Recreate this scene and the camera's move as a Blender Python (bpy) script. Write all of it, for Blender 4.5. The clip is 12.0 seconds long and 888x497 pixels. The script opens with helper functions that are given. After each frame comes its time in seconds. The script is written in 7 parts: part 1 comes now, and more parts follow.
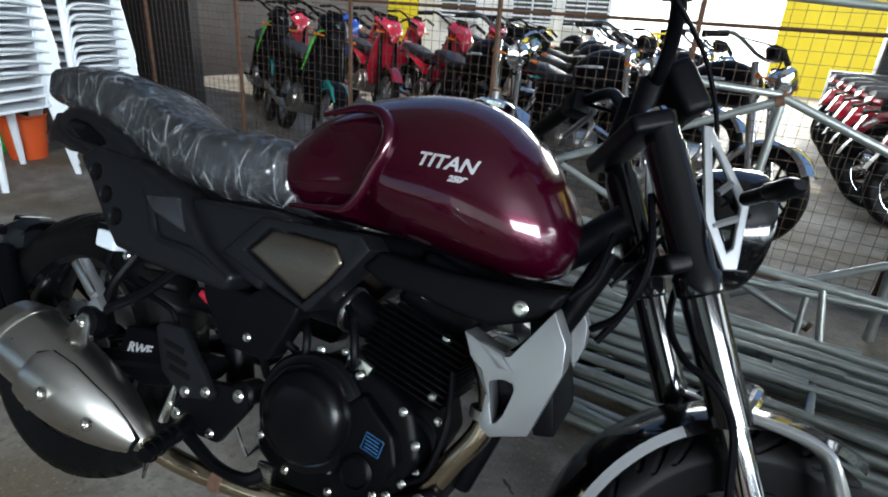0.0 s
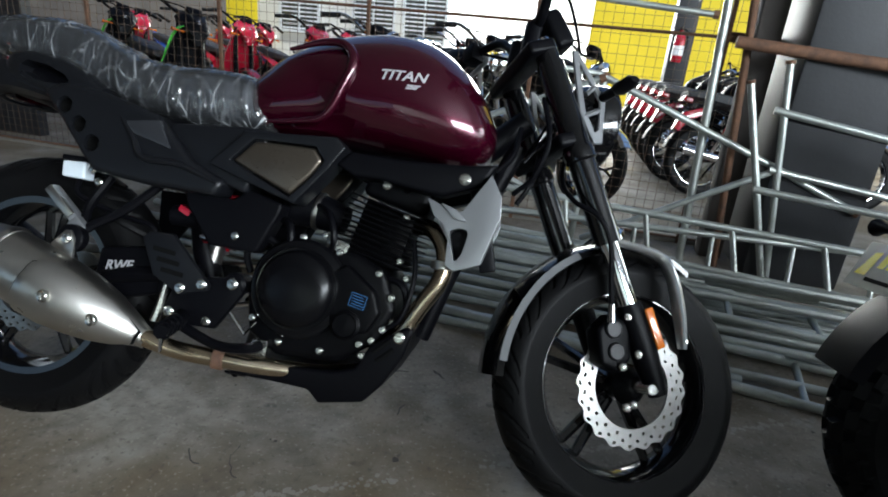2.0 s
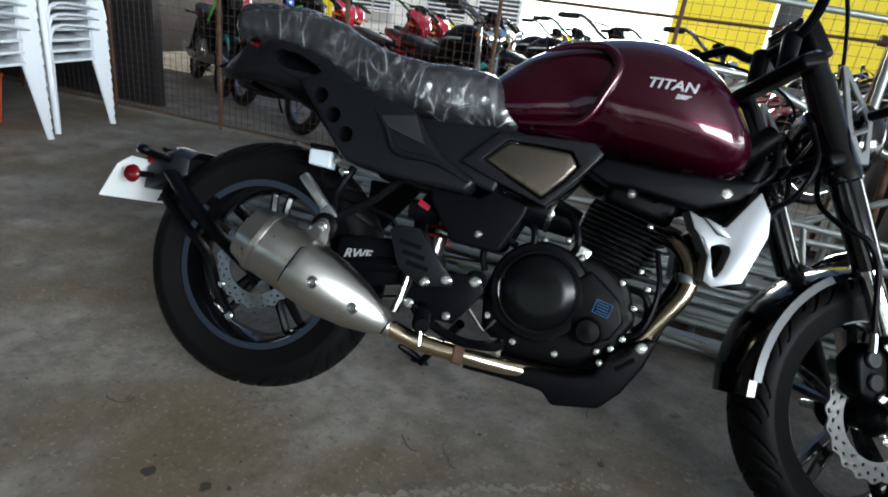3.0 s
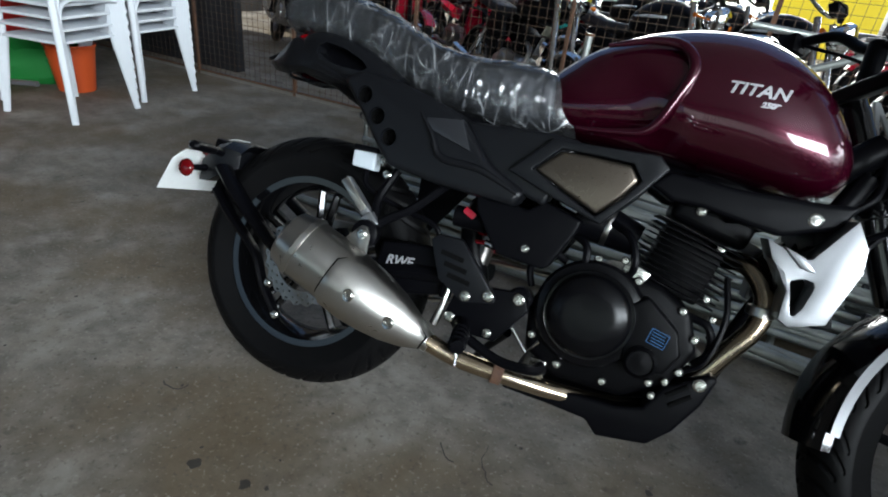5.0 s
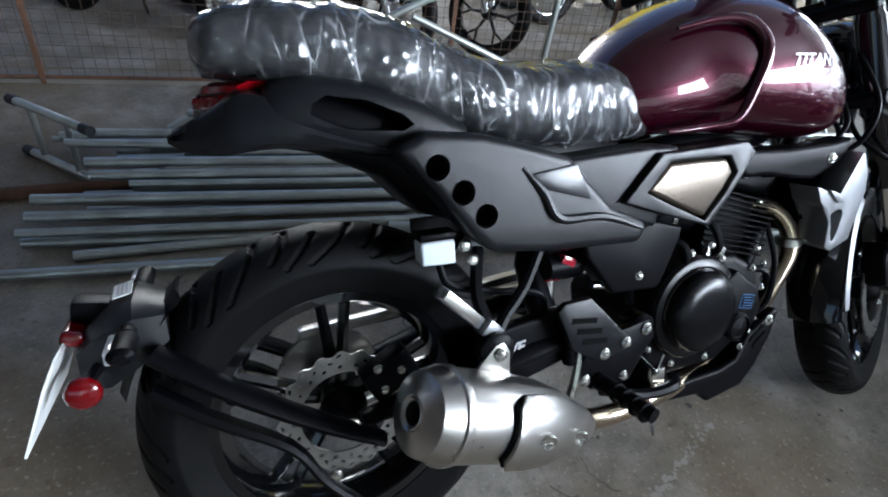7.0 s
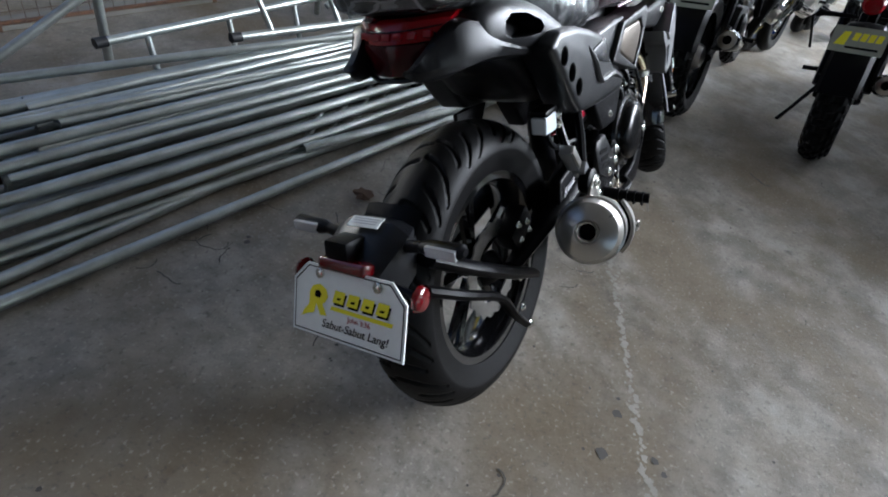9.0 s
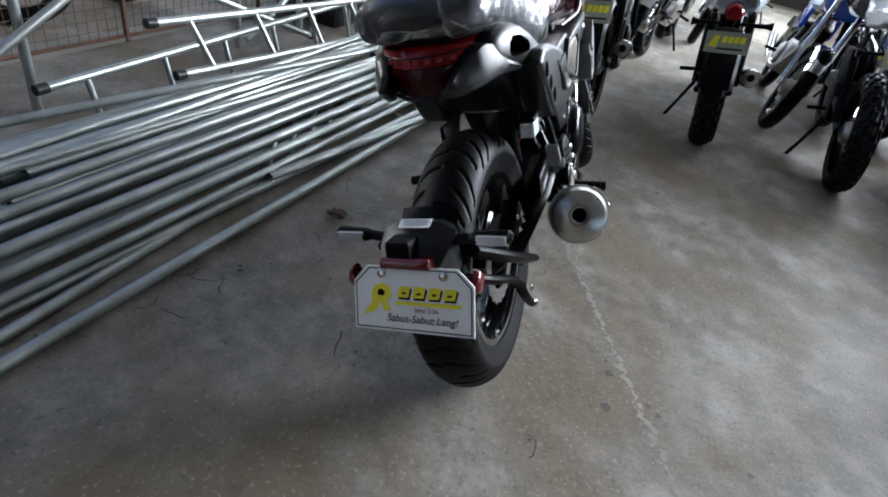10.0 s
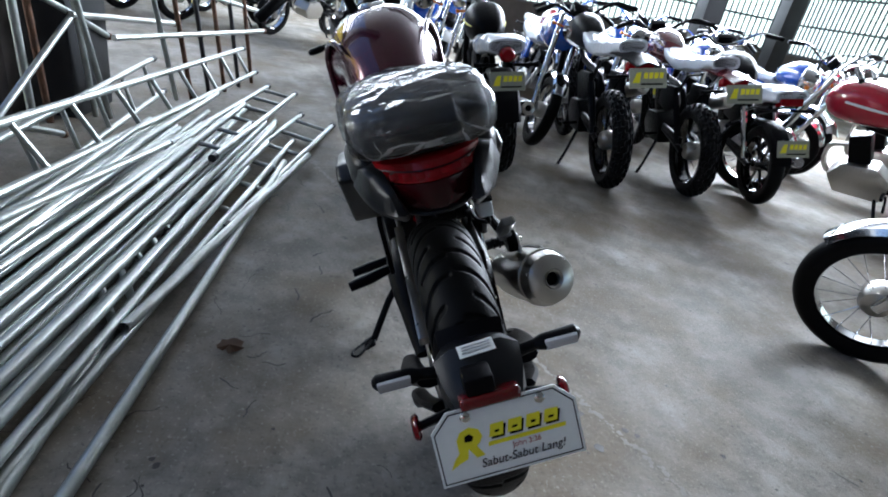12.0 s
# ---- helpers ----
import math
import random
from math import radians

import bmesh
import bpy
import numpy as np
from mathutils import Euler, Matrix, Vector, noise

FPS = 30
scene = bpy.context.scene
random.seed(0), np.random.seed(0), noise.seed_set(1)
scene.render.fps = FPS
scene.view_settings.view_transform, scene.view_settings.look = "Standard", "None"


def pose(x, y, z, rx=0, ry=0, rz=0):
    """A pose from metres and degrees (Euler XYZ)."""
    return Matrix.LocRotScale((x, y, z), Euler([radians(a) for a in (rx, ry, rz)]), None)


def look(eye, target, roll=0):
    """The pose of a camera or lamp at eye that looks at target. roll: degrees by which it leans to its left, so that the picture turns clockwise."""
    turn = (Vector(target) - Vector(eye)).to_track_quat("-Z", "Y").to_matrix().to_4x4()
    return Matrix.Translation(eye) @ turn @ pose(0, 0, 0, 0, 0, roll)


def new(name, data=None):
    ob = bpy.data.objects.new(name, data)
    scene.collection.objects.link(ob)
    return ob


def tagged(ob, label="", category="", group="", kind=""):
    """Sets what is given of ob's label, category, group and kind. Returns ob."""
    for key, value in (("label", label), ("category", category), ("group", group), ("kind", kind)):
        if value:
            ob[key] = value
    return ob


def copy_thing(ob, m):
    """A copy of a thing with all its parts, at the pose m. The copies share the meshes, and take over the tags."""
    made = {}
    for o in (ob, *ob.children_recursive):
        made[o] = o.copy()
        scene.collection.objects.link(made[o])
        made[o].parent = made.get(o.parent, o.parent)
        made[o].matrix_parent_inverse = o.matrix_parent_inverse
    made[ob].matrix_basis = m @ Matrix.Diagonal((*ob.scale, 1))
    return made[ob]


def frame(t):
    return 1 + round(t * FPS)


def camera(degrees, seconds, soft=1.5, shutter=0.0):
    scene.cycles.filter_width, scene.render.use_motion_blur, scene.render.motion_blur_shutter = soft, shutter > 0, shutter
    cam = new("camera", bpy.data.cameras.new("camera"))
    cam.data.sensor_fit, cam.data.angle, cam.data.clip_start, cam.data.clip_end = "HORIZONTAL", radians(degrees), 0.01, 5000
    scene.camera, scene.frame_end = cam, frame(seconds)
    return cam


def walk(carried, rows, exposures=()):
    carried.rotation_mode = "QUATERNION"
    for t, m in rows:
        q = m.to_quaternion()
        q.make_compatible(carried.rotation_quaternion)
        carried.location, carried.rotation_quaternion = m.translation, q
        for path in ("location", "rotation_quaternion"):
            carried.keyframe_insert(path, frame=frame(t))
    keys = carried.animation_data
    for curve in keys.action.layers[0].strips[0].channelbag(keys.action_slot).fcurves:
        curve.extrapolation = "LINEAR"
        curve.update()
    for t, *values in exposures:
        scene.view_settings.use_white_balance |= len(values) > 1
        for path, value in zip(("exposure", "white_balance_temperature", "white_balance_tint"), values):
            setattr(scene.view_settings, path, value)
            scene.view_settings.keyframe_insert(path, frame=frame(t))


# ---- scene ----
cam = camera(78.0, 12.0, 1.9)
# seconds, eye, aim, lean to the left
PATH = [
    (0, (1.303, -0.497, 1.098), (0.451, 1.137, 0.32), 4.3),
    (0.5, (1.336, -0.769, 1.094), (0.736, 1.015, 0.417), 6.0),
    (1, (1.493, -0.863, 0.977), (0.987, 0.962, 0.335), 4.6),
    (1.5, (1.476, -0.881, 0.96), (1.023, 0.95, 0.295), 4.7),
    (2, (1.266, -0.908, 0.951), (0.896, 0.936, 0.273), 5.6),
    (2.5, (0.991, -0.946, 0.954), (0.676, 0.898, 0.246), 7.3),
    (3, (0.838, -1.016, 0.943), (0.336, 0.77, 0.196), 8.1),
    (3.2, (0.853, -0.997, 0.977), (0.222, 0.734, 0.197), 6.5),
    (4.8, (0.849, -0.838, 1.023), (0.131, 0.801, 0.129), 5.7),
    (5, (0.851, -0.891, 1.031), (0.139, 0.735, 0.11), 7.0),
    (5.5, (0.784, -0.846, 1.056), (0.245, 0.707, -0.083), 7.2),
    (6, (0.516, -0.762, 1.102), (0.243, 0.839, -0.065), 0.7),
    (6.5, (0.316, -0.591, 1.138), (0.397, 0.991, -0.083), 2.5),
    (7, (-0.047, -0.528, 1.117), (0.557, 0.979, -0.051), 8.5),
    (7.5, (-0.299, -0.444, 1.094), (0.683, 0.754, -0.172), 10.3),
    (7.7, (-0.375, -0.431, 1.125), (0.627, 0.613, -0.255), 12.6),
    (9.3, (-0.915, -0.214, 1.103), (0.508, 0.431, -0.146), 14.6),
    (9.5, (-0.984, -0.171, 1.101), (0.47, 0.386, -0.155), 15.9),
    (10, (-1.059, -0.132, 1.105), (0.505, 0.346, -0.046), 13.6),
    (10.5, (-1.126, 0.022, 1.072), (0.558, 0.268, 0.021), 14.1),
    (11, (-1.125, 0.162, 1.07), (0.645, 0.161, 0.138), 14.2),
    (11.5, (-1.055, 0.284, 1.058), (0.73, 0.064, 0.184), 11.8),
    (12, (-0.979, 0.393, 1.072), (0.792, 0.079, 0.198), 11.5),
]
walk(cam, [(t, look(e, g, r)) for t, e, g, r in PATH],
     [(0, -0.2, 6000, 7), (3, -0.32, 6100, 7), (5.5, -0.38, 6050, 7), (6.5, 0.0, 5600, 8), (7.5, 0.1, 5950, 12), (9.5, 0.3, 6000, 12), (12, 0.42, 5780, 11)])

# ---- world and light ----
world = bpy.data.worlds.new("sky")
scene.world = world
world.use_nodes = True
wn = world.node_tree.nodes
sky = wn.new("ShaderNodeTexSky")
sky.sky_type = "NISHITA"
sky.sun_disc = False
sky.sun_elevation, sky.sun_rotation = radians(73), radians(150)
wn["Background"].inputs["Strength"].default_value = 0.15
world.node_tree.links.new(sky.outputs[0], wn["Background"].inputs[0])


def lamp(name, kind, m, energy, color=(1, 1, 1), size=1.0, size_y=1.0):
    data = bpy.data.lights.new(name, kind)
    data.energy, data.color = energy, color
    if kind == "AREA":
        data.shape, data.size, data.size_y = "RECTANGLE", size, size_y
    if kind == "SUN":
        data.angle = radians(0.6)
    ob = new(name, data)
    ob.matrix_world = m
    return tagged(ob, "daylight", "light", kind="structure")


lamp("sun", "SUN", look((0.6, -3.2, 11), (0, 0, 0)), 5.0, (1, 0.95, 0.86))
# north and east daylight at the openings; southeast and northeast lamps added inside
lamp("daylight_southeast", "AREA", look((7.2, -5.0, 3.3), (0.6, -0.3, 0.1)), 1720, (0.93, 0.97, 1.0), 6.5, 1.7)
lamp("daylight_east", "AREA", look((11.3, -2.5, 2.4), (2, -0.5, 0.3)), 250, (0.88, 0.95, 1.0), 9.0, 2.4)
# added fill to brighten pipes and seat film, no opening built for it
lamp("fill_northeast", "AREA", look((11.6, 3.5, 3.7), (2, 1.5, 0.3)), 420, (0.95, 0.98, 1.0), 8.0, 1.5)
lamp("daylight_north", "AREA", look((0.5, 13.6, 2.4), (-0.8, 3, 0.4)), 1350, (1.0, 0.98, 0.9), 6.0, 3.0)


# ---- materials ----
def mat(name, color, rough=0.5, metal=0.0, coat=0.0, spec=0.5, noise_scale=0.0, noise_amount=0.0, color2=None,
        bump=0.0, bump_scale=200.0, rough_var=0.0, alpha=1.0, trans=0.0, emit=0.0, ior=1.45, coord="Object"):
    m = bpy.data.materials.new(name)
    m.use_nodes = True
    nt = m.node_tree
    b = nt.nodes["Principled BSDF"]
    b.inputs["Base Color"].default_value = (*color, 1)
    b.inputs["Roughness"].default_value = rough
    b.inputs["Metallic"].default_value = metal
    b.inputs["Coat Weight"].default_value = coat
    b.inputs["Coat Roughness"].default_value = 0.025
    b.inputs["Specular IOR Level"].default_value = spec
    b.inputs["Alpha"].default_value = alpha
    b.inputs["Transmission Weight"].default_value = trans
    b.inputs["IOR"].default_value = ior
    if emit:
        b.inputs["Emission Color"].default_value = (*color, 1)
        b.inputs["Emission Strength"].default_value = emit
    tc = nt.nodes.new("ShaderNodeTexCoord")
    if noise_amount or rough_var:
        n = nt.nodes.new("ShaderNodeTexNoise")
        n.inputs["Scale"].default_value = noise_scale
        n.inputs["Detail"].default_value = 6
        n.inputs["Roughness"].default_value = 0.65
        nt.links.new(tc.outputs[coord], n.inputs["Vector"])
        if noise_amount:
            mix = nt.nodes.new("ShaderNodeMix")
            mix.data_type = "RGBA"
            c2 = color2 or tuple(c * 0.55 for c in color)
            mix.inputs["A"].default_value = (*color, 1)
            mix.inputs["B"].default_value = (*c2, 1)
            mr = nt.nodes.new("ShaderNodeMapRange")
            mr.inputs["From Min"].default_value, mr.inputs["From Max"].default_value = 0.35, 0.7
            mr.inputs["To Max"].default_value = noise_amount
            nt.links.new(n.outputs["Fac"], mr.inputs["Value"])
            nt.links.new(mr.outputs["Result"], mix.inputs["Factor"])
            nt.links.new(mix.outputs["Result"], b.inputs["Base Color"])
        if rough_var:
            mr = nt.nodes.new("ShaderNodeMapRange")
            mr.inputs["To Min"].default_value, mr.inputs["To Max"].default_value = max(rough - rough_var, 0.02), min(rough + rough_var, 1)
            nt.links.new(n.outputs["Fac"], mr.inputs["Value"])
            nt.links.new(mr.outputs["Result"], b.inputs["Roughness"])
    if bump:
        n2 = nt.nodes.new("ShaderNodeTexNoise")
        n2.inputs["Scale"].default_value = bump_scale
        n2.inputs["Detail"].default_value = 3
        nt.links.new(tc.outputs[coord], n2.inputs["Vector"])
        bp = nt.nodes.new("ShaderNodeBump")
        bp.inputs["Strength"].default_value = bump
        bp.inputs["Distance"].default_value = 0.01
        nt.links.new(n2.outputs["Fac"], bp.inputs["Height"])
        nt.links.new(bp.outputs["Normal"], b.inputs["Normal"])
    return m


MAROON = mat("maroon metallic paint", (0.040, 0.0003, 0.009), 0.26, 0.6, 1.0, noise_scale=900, noise_amount=0.35, color2=(0.075, 0.0015, 0.016))
BLACK = mat("satin black plastic", (0.0025, 0.0025, 0.0034), 0.36, spec=0.09, bump=0.08, bump_scale=900, noise_scale=30, rough_var=0.06)
GREY = mat("dark grey moulded plastic", (0.0052, 0.0056, 0.007), 0.31, spec=0.34, bump=0.10, bump_scale=1100, noise_scale=25, rough_var=0.08)
TRIM = mat("graphite satin trim", (0.020, 0.021, 0.024), 0.24, spec=0.5, bump=0.05, bump_scale=900, noise_scale=30, rough_var=0.05)
COVER = mat("smooth black casting", (0.0022, 0.0022, 0.0028), 0.25, spec=0.22, noise_scale=40, rough_var=0.05)
CLEARLENS = mat("clear ribbed lens", (0.42, 0.43, 0.45), 0.14, spec=0.6, noise_scale=300, noise_amount=0.4)
GLOSS = mat("gloss black enamel", (0.003, 0.003, 0.0035), 0.14, 0.0, 0.6)
ENGINE = mat("black engine casting", (0.0018, 0.0018, 0.0023), 0.32, spec=0.10, bump=0.15, bump_scale=500, noise_scale=60, rough_var=0.1)
RUBBER = mat("tyre rubber", (0.0032, 0.0032, 0.0036), 0.48, spec=0.12, noise_scale=40, noise_amount=0.5, color2=(0.006, 0.0058, 0.0056), bump=0.1, bump_scale=600)
STEEL = mat("brushed steel", (0.50, 0.485, 0.455), 0.30, 1.0, noise_scale=40, noise_amount=0.2, color2=(0.36, 0.345, 0.32), rough_var=0.08)
PIPE_STEEL = mat("heat-tinted steel", (0.55, 0.47, 0.36), 0.22, 1.0, noise_scale=9, noise_amount=0.6, color2=(0.38, 0.26, 0.14), rough_var=0.1)
DISC = mat("drilled steel disc", (0.36, 0.355, 0.34), 0.34, 1.0, noise_scale=60, noise_amount=0.4, color2=(0.24, 0.235, 0.22), rough_var=0.1)
BRIGHT = mat("polished cast aluminium", (0.62, 0.62, 0.61), 0.30, 0.85, noise_scale=50, noise_amount=0.2)
CHROME = mat("chrome", (0.75, 0.76, 0.77), 0.09, 1.0)
ALU = mat("silver painted plastic", (0.24, 0.245, 0.255), 0.30, 0.65, 0.2, noise_scale=700, noise_amount=0.15)
BRONZE = mat("bronze brushed panel", (0.155, 0.13, 0.105), 0.30, 0.9, noise_scale=300, noise_amount=0.4, color2=(0.11, 0.09, 0.07), rough_var=0.1)
VINYL = mat("black seat vinyl", (0.013, 0.014, 0.017), 0.45, bump=0.3, bump_scale=700)
RED = mat("red lens", (0.20, 0.001, 0.004), 0.22, 0.0, 0.12, spec=0.3, noise_scale=400, noise_amount=0.4)
DULLRED = mat("dull red reflector", (0.11, 0.001, 0.003), 0.14, 0.0, 0.6, noise_scale=400, noise_amount=0.4)
DARKRED = mat("dark red lens", (0.028, 0.001, 0.003), 0.2, 0.0, 0.12, spec=0.3, noise_scale=300, noise_amount=0.3)
AMBER = mat("amber reflector", (0.55, 0.14, 0.012), 0.15, 0.0, 1.0, noise_scale=600, noise_amount=0.5, color2=(0.4, 0.08, 0.0))
WHITE = mat("white plastic", (0.72, 0.75, 0.78), 0.35, noise_scale=5, noise_amount=0.25, color2=(0.5, 0.53, 0.56))
PLATE = mat("white plate enamel", (0.80, 0.82, 0.80), 0.35, noise_scale=60, noise_amount=0.12)
# flat black for print, also painted as shade inside holes, bores and slots
INK_AND_SHADE = mat("black print", (0.003, 0.003, 0.003), 0.9, spec=0.08)
YELLOW_INK = mat("yellow print", (0.80, 0.72, 0.02), 0.45)
RED_INK = mat("red print", (0.35, 0.05, 0.05), 0.5)
SILVER_INK = mat("silver print", (0.55, 0.55, 0.57), 0.35, 0.5)
BLUE_INK = mat("blue print", (0.02, 0.09, 0.22), 0.5)
OLD_PLATE = mat("greyed plate under film", (0.30, 0.31, 0.25), 0.3, noise_scale=30, noise_amount=0.3)
FLUID = mat("milky reservoir plastic", (0.62, 0.68, 0.72), 0.3, noise_scale=30, noise_amount=0.2)
ZINC = mat("zinc bolt", (0.62, 0.62, 0.58), 0.25, 1.0)
SPRING = mat("red spring enamel", (0.35, 0.01, 0.02), 0.25, 0.0, 0.5)
GALV = mat("galvanised pipe", (0.52, 0.56, 0.54), 0.38, 0.8, noise_scale=7, noise_amount=0.6, color2=(0.21, 0.20, 0.17), rough_var=0.15, bump=0.05, bump_scale=120)
RUST = mat("rusty steel", (0.16, 0.08, 0.045), 0.8, 0.2, noise_scale=18, noise_amount=0.9, color2=(0.06, 0.035, 0.025), bump=0.3, bump_scale=150)
DARKSTEEL = mat("black painted steel column", (0.020, 0.021, 0.024), 0.5, 0.1, noise_scale=3, noise_amount=0.7, color2=(0.009, 0.009, 0.010), bump=0.08, bump_scale=60)
YELLOW = mat("yellow painted wall", (0.78, 0.62, 0.02), 0.6, noise_scale=1.5, noise_amount=0.35, color2=(0.6, 0.45, 0.01), bump=0.05, bump_scale=40)
WALLWHITE = mat("white painted wall", (0.75, 0.75, 0.72), 0.7, noise_scale=1.2, noise_amount=0.3, color2=(0.55, 0.55, 0.52), bump=0.05, bump_scale=40)
DARKWALL = mat("dark boarded wall", (0.07, 0.06, 0.055), 0.8, noise_scale=2.5, noise_amount=0.7, color2=(0.03, 0.026, 0.024), bump=0.2, bump_scale=20)
ROOF = mat("grey roof sheet", (0.22, 0.22, 0.22), 0.6, 0.3, noise_scale=1, noise_amount=0.4)
GREEN = mat("green paint", (0.08, 0.45, 0.05), 0.25, 0.0, 1.0)
TEAL = mat("teal paint", (0.02, 0.30, 0.28), 0.25, 0.0, 1.0)
BLUE = mat("blue paint", (0.01, 0.06, 0.35), 0.25, 0.0, 1.0)
REDPAINT = mat("red paint", (0.34, 0.008, 0.025), 0.22, 0.0, 1.0)
REDPAINT_CLOTH = mat("red parasol cloth", (0.55, 0.02, 0.015), 0.7, bump=0.3, bump_scale=25)
GREEN_CLOTH = mat("green parasol cloth", (0.02, 0.22, 0.04), 0.7, bump=0.3, bump_scale=25)
ORANGE = mat("orange plastic", (0.6, 0.09, 0.02), 0.4)
BAG = mat("white plastic wrap over seat", (0.62, 0.66, 0.72), 0.2, 0.0, 0.6, bump=0.8, bump_scale=30)
GLASS = mat("clear lens", (0.8, 0.82, 0.84), 0.05, 0.0, 1.0, trans=0.7)
SKYGLOW = mat("bright daylight outside", (1.0, 1.0, 0.97), 0.9, emit=3.0)
GREENGLOW = mat("bright garden outside", (0.75, 0.85, 0.78), 0.9, emit=1.5)


def floor_material():
    m = bpy.data.materials.new("stained concrete")
    m.use_nodes = True
    nt = m.node_tree
    b = nt.nodes["Principled BSDF"]
    tc = nt.nodes.new("ShaderNodeTexCoord")

    def noise_node(scale, detail=6, rough=0.6):
        n = nt.nodes.new("ShaderNodeTexNoise")
        n.inputs["Scale"].default_value, n.inputs["Detail"].default_value, n.inputs["Roughness"].default_value = scale, detail, rough
        nt.links.new(tc.outputs["Object"], n.inputs["Vector"])
        return n

    def ramp(src, a, bb, lo, hi):
        r = nt.nodes.new("ShaderNodeMapRange")
        r.inputs["From Min"].default_value, r.inputs["From Max"].default_value = a, bb
        r.inputs["To Min"].default_value, r.inputs["To Max"].default_value = lo, hi
        nt.links.new(src, r.inputs["Value"])
        return r.outputs["Result"]

    def mix(f, a, c, blend="MIX"):
        x = nt.nodes.new("ShaderNodeMix")
        x.data_type, x.blend_type = "RGBA", blend
        nt.links.new(f, x.inputs["Factor"])
        if isinstance(a, tuple):
            x.inputs["A"].default_value = (*a, 1)
        else:
            nt.links.new(a, x.inputs["A"])
        x.inputs["B"].default_value = (*c, 1)
        return x.outputs["Result"]
    c = mix(ramp(noise_node(2.2, 8, 0.7).outputs["Fac"], 0.34, 0.66, 0, 1), (0.335, 0.305, 0.262), (0.15, 0.131, 0.105))
    c = mix(ramp(noise_node(9.0, 9, 0.75).outputs["Fac"], 0.44, 0.70, 0, 0.7), c, (0.11, 0.10, 0.084))
    c = mix(ramp(noise_node(4.1, 5, 0.6).outputs["Fac"], 0.52, 0.70, 0, 0.7), c, (0.39, 0.36, 0.315))
    c = mix(ramp(noise_node(14.0, 3, 0.5).outputs["Fac"], 0.67, 0.76, 0, 0.75), c, (0.07, 0.065, 0.06))
    c = mix(ramp(noise_node(1.5, 4, 0.6).outputs["Fac"], 0.45, 0.62, 0, 0.75), c, (0.15, 0.112, 0.066))
    c = mix(ramp(noise_node(60.0, 4, 0.6).outputs["Fac"], 0.56, 0.70, 0, 0.6), c, (0.09, 0.08, 0.065))
    c = mix(ramp(noise_node(85.0, 2, 0.5).outputs["Fac"], 0.60, 0.72, 0, 0.45), c, (0.42, 0.39, 0.33))
    nt.links.new(c, b.inputs["Base Color"])
    b.inputs["Specular IOR Level"].default_value = 0.3
    nt.links.new(ramp(noise_node(3.0).outputs["Fac"], 0.3, 0.7, 0.62, 0.8), b.inputs["Roughness"])
    bp = nt.nodes.new("ShaderNodeBump")
    bp.inputs["Strength"].default_value, bp.inputs["Distance"].default_value = 0.25, 0.01
    nt.links.new(noise_node(45, 8, 0.7).outputs["Fac"], bp.inputs["Height"])
    nt.links.new(bp.outputs["Normal"], b.inputs["Normal"])
    return m


CONCRETE = floor_material()


